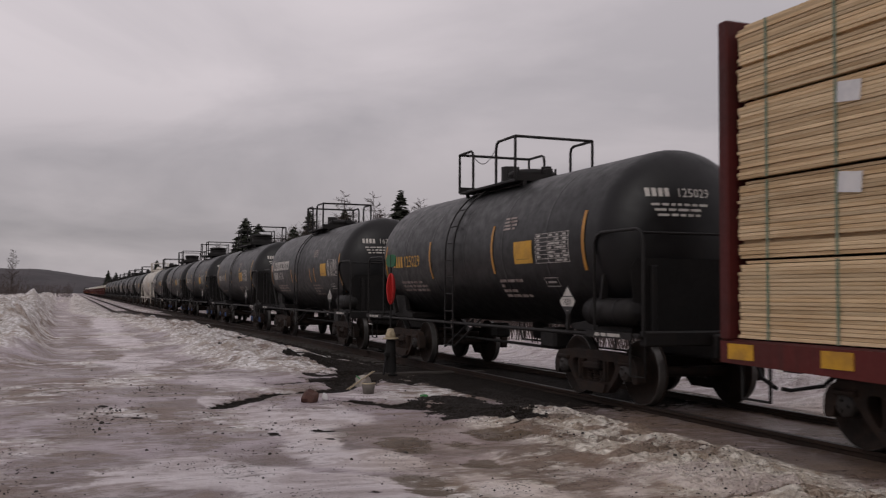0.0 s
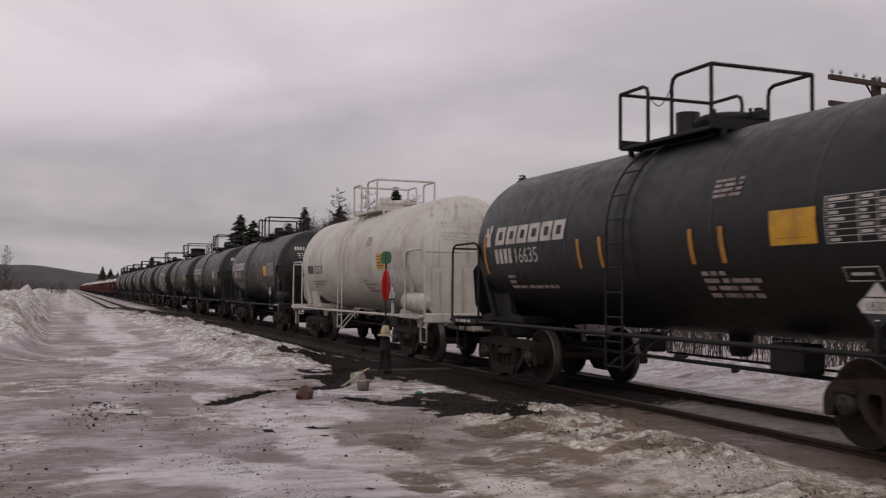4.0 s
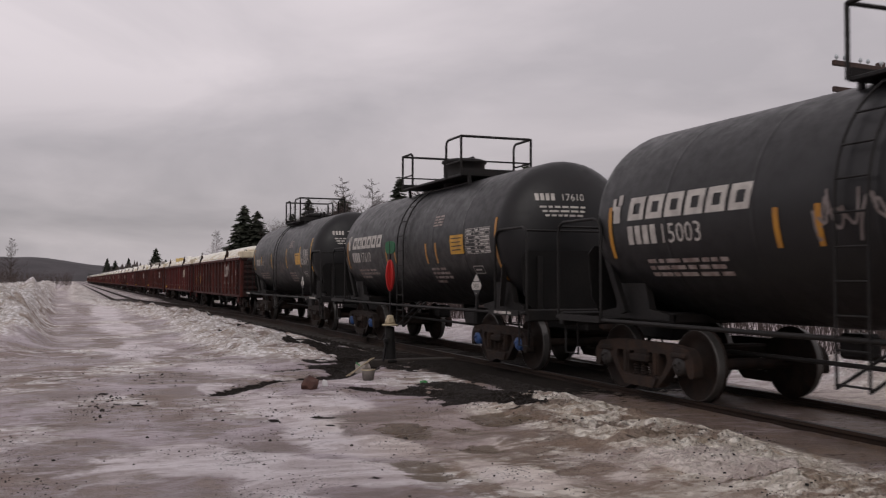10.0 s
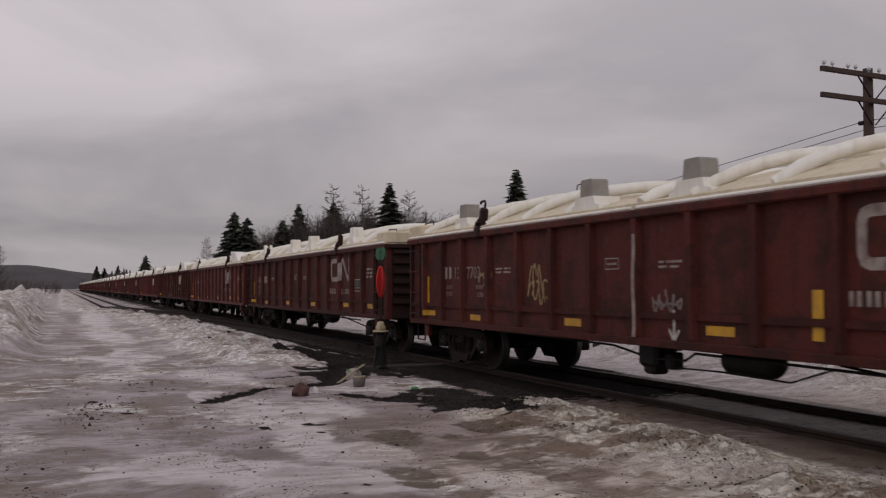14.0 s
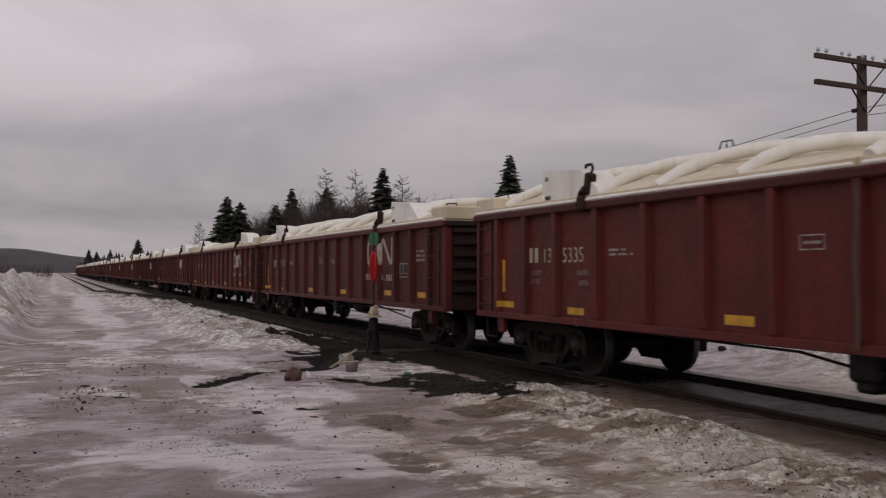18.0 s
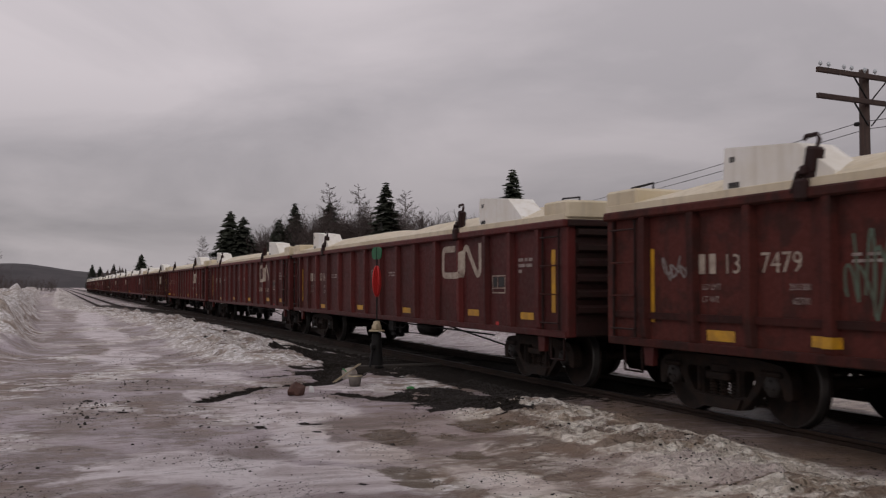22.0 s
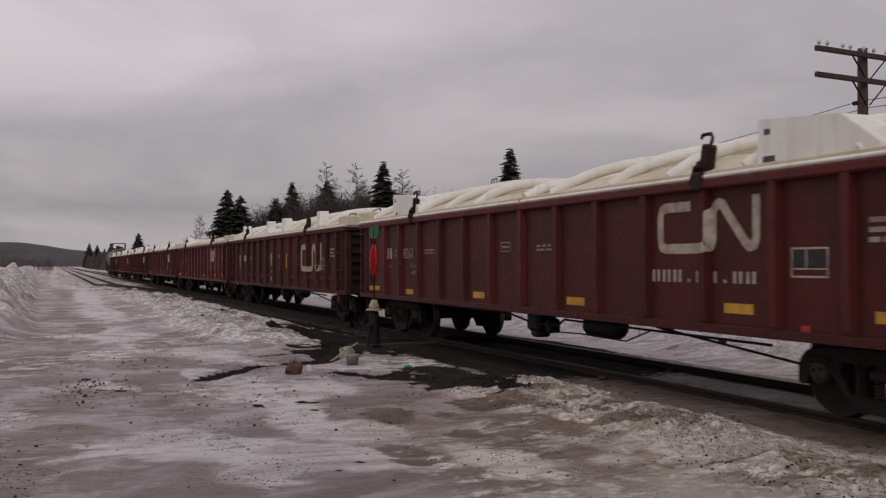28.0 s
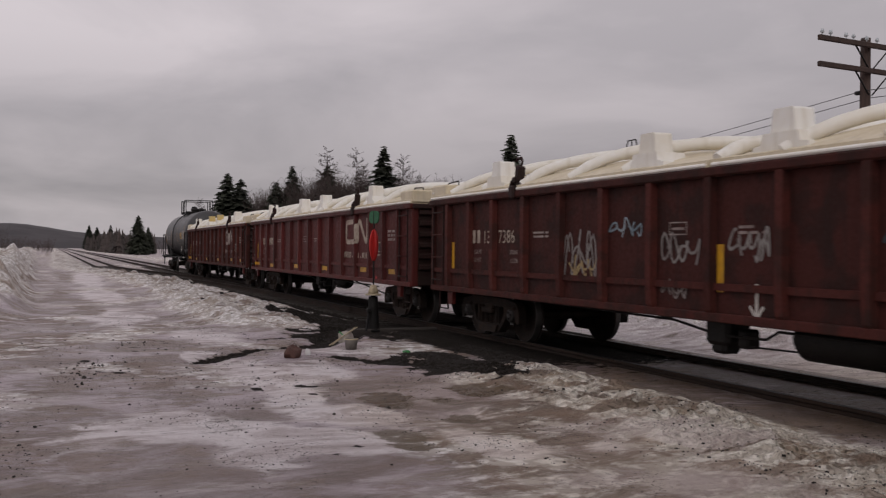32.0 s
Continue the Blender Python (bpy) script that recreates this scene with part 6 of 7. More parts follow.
    if lp is not None:
        f = Form().pipe([(lp - 0.20, -0.5, GT + 0.45), (lp - 0.10, -0.5, GT + 0.68), (lp + 0.10, -0.5, GT + 0.68), (lp + 0.20, -0.5, GT + 0.45)], 0.011, 6)
        f.pipe([(lp - 0.04, -0.5, GT + 0.45), (lp, -0.5, GT + 0.67), (lp + 0.04, -0.5, GT + 0.45)], 0.007, 5)
        part("hoop", f, IRON, car)


def graffiti_on(car, skin, kind, mat, rnd):
    """A thin sprayed scrawl of looping lines."""
    f = Form()
    x, z, w, h = kind
    n = 2 + int(w / 0.30)
    for k in range(n):
        cx = x + (k + 0.5) * w / n
        a0, fx, fz, drift = rnd.uniform(0, 6.3), rnd.uniform(0.8, 1.3), rnd.uniform(1.2, 2.2), rnd.uniform(-0.3, 0.5)
        pts = []
        for i in range(16):
            a = a0 + i * 0.36
            pts.append((cx + 0.55 * w / n * math.cos(a * fx) + drift * w / n * (i / 15 - 0.5), z + h / 2 + 0.48 * h * math.sin(a * fz + k) * (0.6 + 0.4 * math.cos(a * 0.7))))
        skin.stroke(f, pts, min(0.034, h * 0.10))
    part("graffiti", f, mat, car, "sprayed scrawl")["kind"] = "stuff"


# ---- centre-beam lumber car ----
def lumber_car():
    car = thing("lumber_car", "maroon flat car loaded with strapped stacks of fresh lumber", "flat car", "cars of the train")
    half = 11.2
    deck = part("deck", Form().box(0, 0, 0.98, 2 * half, 2.85, 0.16, 0.02), MAROON, car)
    for y in (-1, 1):
        part("side_sill", Form().slab([(-half, 1.04), (half, 1.04), (half, 0.80), (7, 0.72), (-7, 0.72), (-half, 0.80)], y * 1.42, y * 1.46), MAROON, deck)
        for k in range(16):
            part("stripe", Form().box(-half + 0.35 + k * 1.42, y * 1.465, 0.93, 0.42, 0.008, 0.17), YELLOW, deck)
    for s in (-1, 1):
        f = Form().box(s * (half - 0.08), 0, 2.85, 0.16, 2.95, 3.6, 0.02)
        wall = part("bulkhead", f, MAROON, car, "tall maroon steel bulkhead")
        for y in (-1.2, -0.4, 0.4, 1.2):
            part("bulkhead_post", Form().box(s * (half + 0.06), y, 2.85, 0.12, 0.12, 3.5, 0.015), MAROON, wall)
        part("coupler", coupler_form(s * half, s * 12.0), TRUCK, car)
        part("brake_hose", hose_form(s * half, s * 12.0), IRON, car)
        part("sill_step", Form().pipe([(s * (half - 0.3), -1.4, 0.8), (s * (half - 0.3), -1.4, 0.42), (s * (half - 0.75), -1.4, 0.42), (s * (half - 0.75), -1.4, 0.8)], 0.02, 6), IRON, car)
        truck_under(car, s * 8.85, "dark")
    part("centre_beam", Form().box(0, 0, 2.85, 2 * half - 0.4, 0.12, 3.5), MAROON, car)
    part("brake_gear", Form().box(-6, -0.8, 0.62, 0.8, 0.5, 0.36, 0.05).rod((-6, -0.9, 0.55), (4, -0.9, 0.6), 0.03, 6), IRON, car)
    rnd = random.Random(4)
    board = {}
    for y in (-1, 1):
        x = -half + 0.22
        for b in range(4):
            length = 4.88
            for tier in range(4):
                pack = part("timber_block", Form().box(x + length / 2, y * 0.74, 1.10 + tier * 0.875 + 0.40, length - 0.06, 1.18, 0.76), LUMBER, car, "strapped stack of pale spruce boards")
                if y < 0 and b == 0:
                    for r in range(20):
                        z0 = 1.075 + tier * 0.875 + r * 0.0405
                        if r % 5 == 4 and rnd.random() < 0.3:
                            continue
                        wide = rnd.random() < 0.3
                        key = round(rnd.uniform(0, 3))
                        if key not in board:
                            board[key] = Form().box(0, 0, 0, length - 0.03 - 0.015 * key, 0.06, 0.037, 0.003).mesh("board", LUMBER)
                        part("board", board[key], None, pack, at=(x + length / 2 + rnd.uniform(-0.015, 0.015), -1.355 + rnd.uniform(-0.012, 0.008), z0 + 0.02))
                    for k in (0.5, 1.5, 3.2, 4.4):
                        part("strap", Form().box(x + k, -1.396, 1.10 + tier * 0.875 + 0.39, 0.035, 0.004, 0.84), STRAP, pack)
                    if tier in (1, 2):
                        part("paper_tag", Form().box(x + 1.68, -1.401, 1.10 + tier * 0.875 + 0.66, 0.30, 0.004, 0.2, m=Euler((0, 0.1, 0)).to_matrix()), PAPER, pack)
                    part("bearer", Form().box(x + length / 2, -0.75, 1.055 + tier * 0.875 + 0.855, length - 0.2, 1.2, 0.03), LUMBER, pack)
            x += length + 0.72
    return car


# ---- the train, from the lumber car back to the last tank car: where each car stands at the start ----
CARS = []


def start_of(x):
    """The far end of a car at the start, with the train's list stretched to its true spacing."""
    return -15 + (x + 15) * 1.035


rnd = random.Random(7)
car = lumber_car()
CARS.append((car, 2.2))
OPEN, BOX = {"dome": "open"}, {"dome": "box", "ext": 0.30, "cap": "blue", "chain": False, "plat": (-1.8, 1.6), "lad": -0.1, "panel_x": 1.96, "id_z": 2.12}
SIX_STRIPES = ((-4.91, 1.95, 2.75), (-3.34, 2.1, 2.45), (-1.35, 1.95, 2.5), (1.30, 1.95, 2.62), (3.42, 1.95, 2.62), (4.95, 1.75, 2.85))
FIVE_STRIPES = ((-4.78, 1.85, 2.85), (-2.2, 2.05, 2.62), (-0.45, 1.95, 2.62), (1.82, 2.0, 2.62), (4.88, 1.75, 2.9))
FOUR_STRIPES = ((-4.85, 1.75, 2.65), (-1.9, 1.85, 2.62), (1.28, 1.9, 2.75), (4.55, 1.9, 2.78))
BLACK = "grimy black tank car with white stencils and orange stripes"
TANKS = [
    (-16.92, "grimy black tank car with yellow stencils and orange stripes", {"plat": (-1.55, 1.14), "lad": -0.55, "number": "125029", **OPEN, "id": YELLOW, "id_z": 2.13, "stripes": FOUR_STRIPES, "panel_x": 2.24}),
    (-31.02, "black tank car with a white block logo and stencils", {"plat": (-1.28, 0.85), "number": "16736", **OPEN, "logo": True}),
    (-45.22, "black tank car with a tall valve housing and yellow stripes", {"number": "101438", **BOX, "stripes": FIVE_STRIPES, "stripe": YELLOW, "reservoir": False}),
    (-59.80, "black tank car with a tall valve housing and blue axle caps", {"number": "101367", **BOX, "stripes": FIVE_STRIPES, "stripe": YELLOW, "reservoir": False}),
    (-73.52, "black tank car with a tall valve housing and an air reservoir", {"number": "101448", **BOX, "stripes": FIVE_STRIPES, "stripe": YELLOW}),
    (-87.77, "black tank car with a white block logo and an air reservoir", {"number": "16635", **OPEN, "logo": True}),
    (-101.72, "cream-white tank car streaked with rust", {"paint": TANK_WHITE, "iron": TANK_WHITE, "dome": "open", "id": BLACK_PRINT, "stripes": ()}),
    (-115.72, "black tank car with a white block logo above its stencils", {"plat": (-1.46, 0.7), "lad": -0.65, "panel_x": 2.38, "number": "16700", **OPEN, "logo": True}),
    (-129.77, "black tank car with a white block logo and white panel", {"plat": (-0.9, 0.8), "number": "16530", **OPEN, "logo": True, "panel": "white", "dim": True, "reservoir": False,
                                                                               "stripes": ((-4.8, 1.8, 2.5), (-2.2, 1.65, 2.3), (0.9, 1.55, 2.35), (4.9, 1.5, 2.6))}),
    (-143.37, "dull black tank car with a tall round manway and yellow panel", {**OPEN, "number": "23560", "dome": "box", "chain": True, "plat": (-2.04, 1.1), "lad": -0.45}),
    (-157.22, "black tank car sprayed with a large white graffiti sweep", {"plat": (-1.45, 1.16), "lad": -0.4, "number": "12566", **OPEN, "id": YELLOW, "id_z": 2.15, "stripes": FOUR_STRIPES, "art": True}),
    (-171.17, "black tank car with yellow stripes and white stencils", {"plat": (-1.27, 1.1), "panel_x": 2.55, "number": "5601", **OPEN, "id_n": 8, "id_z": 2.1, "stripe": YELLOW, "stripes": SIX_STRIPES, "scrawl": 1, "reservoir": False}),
    (-185.07, "black tank car with a white block logo and clean stencils", {"plat": (-0.78, 1.24), "number": "16909", **OPEN, "logo": True}),
    (-198.82, "black tank car with a white block logo and grey scrawls", {"plat": (-0.9, 1.2), "number": "15003", **OPEN, "logo": True, "scrawl": 4}),
    (-212.32, "black tank car with a white block logo and pale marks", {**BOX, "ext": 0.0, "number": "17610", "id_z": 2.0, "panel_x": 2.75, "logo": True, "reservoir": False, "plat": (-1.75, 2.0)}),
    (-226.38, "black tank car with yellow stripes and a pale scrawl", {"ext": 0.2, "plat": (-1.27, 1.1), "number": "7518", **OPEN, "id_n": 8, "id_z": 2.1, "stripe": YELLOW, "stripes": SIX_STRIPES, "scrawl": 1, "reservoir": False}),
    (-675.5, "black tank car with a painted-in grey sky sheen at the end of the train", {**OPEN, "stripes": FOUR_STRIPES, "paint": TANK_SHEEN}),
]
for x0, label, style in TANKS:
    CARS.append((tank_car(label, style, rnd), x0))

UP = (-7.58, 0.12, 1.22, 1.74)
LOW = ((-7.60, 0.46, 0.97, 1.07), (-5.42, 0.45, 0.94, 1.04), (-1.95, 0.48, 0.97, 1.08), (1.36, 0.5, 0.98, 1.09), (4.85, 0.48, 1.02, 1.13), (6.95, 0.45, 1.02, 1.13))
BASE = (UP,) + LOW
TALL = ((7.98, 0.12, 1.15, 2.08),)
BOXES_W = ((-5.75, TUBE), (-1.35, TUBE), (1.06, TUBE), (5.50, TUBE))
BOXES_Y = ((-5.80, TUBE), (-1.35, COVER_YELLOW), (1.06, COVER_YELLOW), (5.50, TUBE))
BOXES_G = ((-5.80, COVER_GREY), (-1.35, COVER_GREY), (1.08, COVER_GREY), (5.50, COVER_GREY))
WEDGE = (-6.10, 5.45)
RED = RED_LABEL
DULL = "weathered brownish-red gondola car under stained white covers"
PAINTED = "graffiti-scrawled dark red gondola car under white covers"
GREY, WHT, GOLD, BLUE, DIM, GREENISH = GRAFFITI_GREY, GRAFFITI_WHITE, GRAFFITI_GOLD, GRAFFITI_BLUE, GRAFFITI_DULL, GRAFFITI_GREEN
GONDOLAS = [
    (-243.0, DULL, {"stripes": ((-7.6, 0.12, 1.28, 1.76), (-5.53, 0.1, 1.3, 1.75), (0.55, 0.11, 1.22, 1.78), (3.18, 0.11, 1.22, 1.85)), "number": "7908", "loop_x": None}),
    (-260.75, RED, {"stripes": ((-7.62, 0.12, 1.3, 2.0), LOW[0], LOW[1], (-2.08, 0.35, 0.93, 1.05), (1.24, 0.85, 0.94, 1.06), LOW[4], LOW[5]), "boxes": BOXES_Y, "bright": True, "under": 1, "number": "7526", "loop_x": None}),
    (-278.65, DULL, {"stripes": BASE + ((3.03, 0.15, 1.0, 1.5),), "boxes": BOXES_G, "under": 1, "number": "7702", "lines": ((0.0, 0.9, 2.2),), "arrows": ((0.75, 0.88),), "graffiti": (((-5.0, 1.5, 0.5, 0.4), GOLD), ((-3.1, 1.2, 0.7, 0.7), GOLD), ((0.3, 1.2, 0.6, 0.3), GREY))}),
    (-296.6, DULL, {"stripes": BASE, "boxes": BOXES_W, "graffiti": (((-7.2, 1.2, 0.8, 0.6), GOLD),)}),
    (-314.1, RED, {"stripes": BASE + TALL, "wedges": WEDGE}),
    (-331.6, PAINTED, {"stripes": BASE[:3], "wedges": WEDGE, "bright": True, "number": "5413", "under": 1, "lines": ((0.0, 0.95, 2.35),), "graffiti": (
        ((-4.3, 1.3, 0.5, 0.5), GREY), ((-3.3, 1.25, 0.65, 0.9), WHT), ((-2.0, 1.6, 0.5, 0.4), GOLD), ((-2.4, 0.84, 1.05, 0.36), WHT), ((-1.28, 0.84, 0.6, 0.40), WHT), ((-2.2, 0.90, 0.9, 0.22), GOLD),
        ((-1.0, 1.38, 0.75, 0.40), BLUE), ((0.19, 1.2, 0.85, 0.70), GOLD), ((0.6, 1.3, 0.2, 0.5), GREY), ((0.30, 0.84, 0.75, 0.3), WHT), ((1.3, 1.2, 0.8, 0.6), GREY))}),
    (-349.2, RED, {"stripes": BASE, "wedges": WEDGE, "number": "5335", "bright": True, "line_mat": RUST_BROWN, "lines": ((0.0, 0.85, 2.35),)}),
    (-367.05, RED, {"stripes": ((-7.58, 0.12, 1.1, 1.76), LOW[0], (-5.42, 0.18, 0.94, 1.04), (-4.85, 0.18, 0.94, 1.04)) + LOW[2:], "wedges": WEDGE, "bright": True, "number": "7171"}),
    (-384.35, RED, {"stripes": BASE[1:2] + ((-4.42, 0.5, 0.95, 1.06),) + LOW[2:], "wedges": WEDGE, "flat": True, "bright": True, "number": "7492", "loop_x": -3.3}),
    (-401.8, RED, {"stripes": BASE, "wedges": WEDGE, "bright": True, "number": "7179", "graffiti": (((6.0, 1.2, 0.5, 0.5), GREY),)}),
    (-419.4, PAINTED, {"stripes": ((-7.62, 0.12, 1.1, 2.0), (-6.47, 0.48, 0.93, 1.05), (-4.85, 0.4, 0.95, 1.06)) + LOW[2:], "wedges": WEDGE, "flat": True, "bright": True, "number": "7479", "graffiti": (((2.0, 1.15, 0.9, 0.95), WHT), ((-4.42, 1.2, 0.9, 0.9), GREENISH), ((-7.3, 1.6, 0.5, 0.3), GREY))}),
    (-436.9, RED, {"stripes": ((-7.62, 0.12, 1.1, 2.05),) + LOW[1:] + TALL, "wedges": WEDGE, "flat": True, "bright": True, "number": "6716", "url": False}),
    (-454.0, RED, {"stripes": ((-7.62, 0.12, 1.1, 2.05),) + LOW[1:] + TALL, "wedges": WEDGE, "flat": True, "bright": True, "number": "7560", "graffiti": (((-7.2, 1.3, 0.4, 0.4), GREY),)}),
    (-471.6, RED, {"stripes": BASE, "wedges": WEDGE[1:], "flat": True, "bright": True}),
    (-489.1, PAINTED, {"stripes": LOW[3:] + TALL, "wedges": WEDGE, "flat": True, "bright": True, "graffiti": (((-3.4, 1.2, 1.5, 0.9), GREY), ((-0.6, 1.2, 1.2, 0.8), GREY), ((1.4, 1.4, 1.5, 0.65), GREY), ((-5.6, 0.85, 5.0, 0.3), GOLD))}),
    (-506.4, RED, {"stripes": BASE, "wedges": WEDGE}),
    (-523.9, RED, {"stripes": BASE, "wedges": WEDGE, "flat": True, "bright": True, "number": "7534"}),
    (-541.3, RED, {"stripes": LOW, "wedges": WEDGE, "bright": True, "number": "8261", "lead": "18"}),
    (-558.9, DULL, {"stripes": ((-0.61, 0.12, 1.5, 1.95), (1.66, 0.12, 1.45, 1.9), (5.28, 0.14, 1.42, 1.95), (-5.0, 0.12, 1.4, 1.8)), "boxes": BOXES_W, "under": 1, "bright": True, "url": False, "logo_size": 1.3, "arrows": ((-0.55, 1.0),), "loop_x": None, "graffiti": (((-6.6, 1.3, 0.5, 0.5), GREY),)}),
    (-576.1, RED, {"stripes": BASE, "wedges": WEDGE[:1], "flat": True, "under": 2, "bright": True, "number": "6860"}),
    (-593.6, RED, {"stripes": BASE + ((-4.14, 0.12, 1.3, 1.75), (-1.86, 0.12, 1.3, 1.75), (1.72, 0.13, 1.25, 1.8), (3.28, 0.14, 1.3, 1.92)), "boxes": BOXES_W, "bright": True, "number": "6877", "lines": ((0.0, 0.95, 2.3),), "ring": True, "arrows": ((-0.72, 0.80),)}),
    (-611.0, PAINTED, {"stripes": ((0.08, 0.12, 1.12, 1.65), (-7.55, 0.12, 1.2, 1.7), LOW[4]), "boxes": BOXES_W, "bright": True, "under": 2, "number": "7386", "arrows": ((0.74, 0.86),), "graffiti": (
        ((-3.34, 1.15, 0.85, 0.75), WHT), ((-3.2, 1.15, 0.7, 0.4), GOLD), ((-2.15, 1.72, 0.75, 0.28), BLUE), ((-0.95, 1.38, 0.70, 0.42), WHT), ((-0.95, 1.0, 0.5, 0.25), GREY), ((0.30, 1.45, 0.62, 0.4), WHT), ((2.4, 1.5, 0.9, 0.5), DIM), ((-0.12, 0.86, 0.16, 0.9), GOLD))}),
    (-628.5, RED, {"stripes": BASE, "boxes": BOXES_W, "bright": True}),
    (-646.0, DULL, {"stripes": BASE, "boxes": BOXES_Y}),
]
for x0, label, style in GONDOLAS:
    CARS.append((gondola(label, style, rnd), start_of(x0) + 8.65))


# ---- pole line beside the track ----
def insulator_form():
    return Form().rod((0, 0, -0.02), (0, 0, 0.06), 0.014, 6).lathe([(0.05, 0.03), (0.08, 0.055), (0.12, 0.045), (0.15, 0.035), (0.17, 0.0)], 10, "z")


ME_INS = insulator_form().mesh("insulator", GLASS_INS)


def utility_pole(x, y, top, label, turn=0.0, arms=True):
    p = thing("utility_pole", label, "pole", "pole line", m=pose(x, y, -0.3, 0, 0, turn))
    h = top + 0.3
    part("shaft", Form().lathe([(0, 0.17), (h * 0.5, 0.15), (h, 0.125), (h + 0.02, 0.0)], 14, "z"), POLE_WOOD, p)
    if arms:
        for k, z in enumerate((h - 0.22, h - 0.88)):
            arm = part("crossarm", Form().box(-0.02, -0.19, z, 3.9, 0.10, 0.13, 0.012), POLE_WOOD, p, at=pose(0, 0, 0, 0, 0, 90))
            for q in (-1, 1):
                part("brace", Form().bar((q * 0.62, -0.2, z - 0.07), (q * 0.06, -0.16, z - 0.62), 0.045, 0.015), IRON, arm)
            if k == 0:
                for u in (-1.85, -1.55, -0.98, -0.70, -0.2, 0.2, 0.70, 0.98, 1.55, 1.85):
                    part("insulator", ME_INS, None, arm, "pale glass insulator", at=(u, -0.19, z + 0.065))
        part("bracket", Form().box(-0.14, -0.1, h - 1.42, 0.16, 0.12, 0.1, 0.02), IRON, p)
    return p


PX, PY = -19.1, 19.6
utility_pole(PX, PY, 7.2, "old brown wooden pole with two crossarms", 6)
utility_pole(PX + 46, PY - 0.3, 7.2, "old brown wooden pole with two crossarms", 6)
utility_pole(PX - 60, PY + 1.5, 4.6, "short old brown wooden pole behind bare trees", 6, arms=False)
for dz, dy in ((0.0, -0.1), (-0.17, 0.1)):
    pts = []
    for a, b, za, zb, sag in ((PX - 60, PX, 4.4, 5.82, 0.75), (PX, PX + 46, 5.82, 5.82, 0.6)):
        for i in range(16):
            u = i / 16
            pts.append((a + (b - a) * u, PY + dy + (1.5 - 1.5 * u if a < PX else -0.3 * u), za + (zb - za) * u - 4 * sag * u * (1 - u) + dz))
    pts.append((PX + 46, PY + dy - 0.3, 5.82 + dz))
    tagged(new("cable", Form().pipe(pts, 0.010, 4).mesh("cable", WIRE)), "thin cable strung between the poles", "cable", "pole line")


# ---- trees ----
def spruce_meshes(seed, h, spread):
    rs = random.Random(seed)
    trunk = Form()
    for i in range(8):
        z0, z1 = -0.3 + (h + 0.2) * i / 8, -0.3 + (h + 0.2) * (i + 1) / 8
        trunk.rod((0, 0, z0), (0, 0, z1), 0.17 * (1 - i / 8.3), 7, 0.17 * (1 - (i + 1) / 8.3), False)
    crown = Form()
    n = int(h * 8.0)
    for i in range(n):
        u = (i + rs.random() * 0.7) / n
        z = h * (0.10 + 0.90 * u)
        z_mid = z
        reach = spread * (1 - u) ** 0.80 * rs.uniform(0.78, 1.08) + 0.12
        m = 6 + int(5 * (1 - u))
        a0 = rs.uniform(0, 6.28)
        for k in range(m):
            if rs.random() < 0.12:
                continue
            a = a0 + 6.283 * k / m + rs.uniform(-0.3, 0.3)
            r = reach * rs.uniform(0.65, 1.1)
            droop = rs.uniform(0.15, 0.5) * r
            z = min(z_mid + rs.uniform(-0.30, 0.30), h)
            ca, sa = math.cos(a), math.sin(a)
            steps = 2 + int(r * 3.2)
            for j in range(steps):
                t0 = (j + 0.1) / steps
                d = r * t0
                zz = z - droop * t0 + 0.12 * r * max(0, t0 - 0.7)
                w = (0.20 + 0.34 * (1 - t0)) * min(1.0, r)
                ln_ = r / steps * 1.5
                for sgn in (-1, 1):
                    b = a + sgn * rs.uniform(0.45, 0.95)
                    e = (ca * d + math.cos(b) * (w + ln_ * 0.7), sa * d + math.sin(b) * (w + ln_ * 0.7), zz - rs.uniform(0.05, 0.22) * (w + 0.2))
                    p0 = (ca * d, sa * d, zz + 0.02)
                    p1 = (ca * (d + ln_), sa * (d + ln_), zz - droop * ln_ / max(r, 0.1) + rs.uniform(-0.04, 0.03))
                    p2 = (ca * max(d - 0.05, 0), sa * max(d - 0.05, 0), zz - 0.10 * rs.random() - 0.03)
                    crown.add([p0, p1, e, p2], [(0, 1, 2), (0, 2, 3)])
    return trunk.mesh("trunk", BARK), crown.mesh("crown", NEEDLE, fix=False)


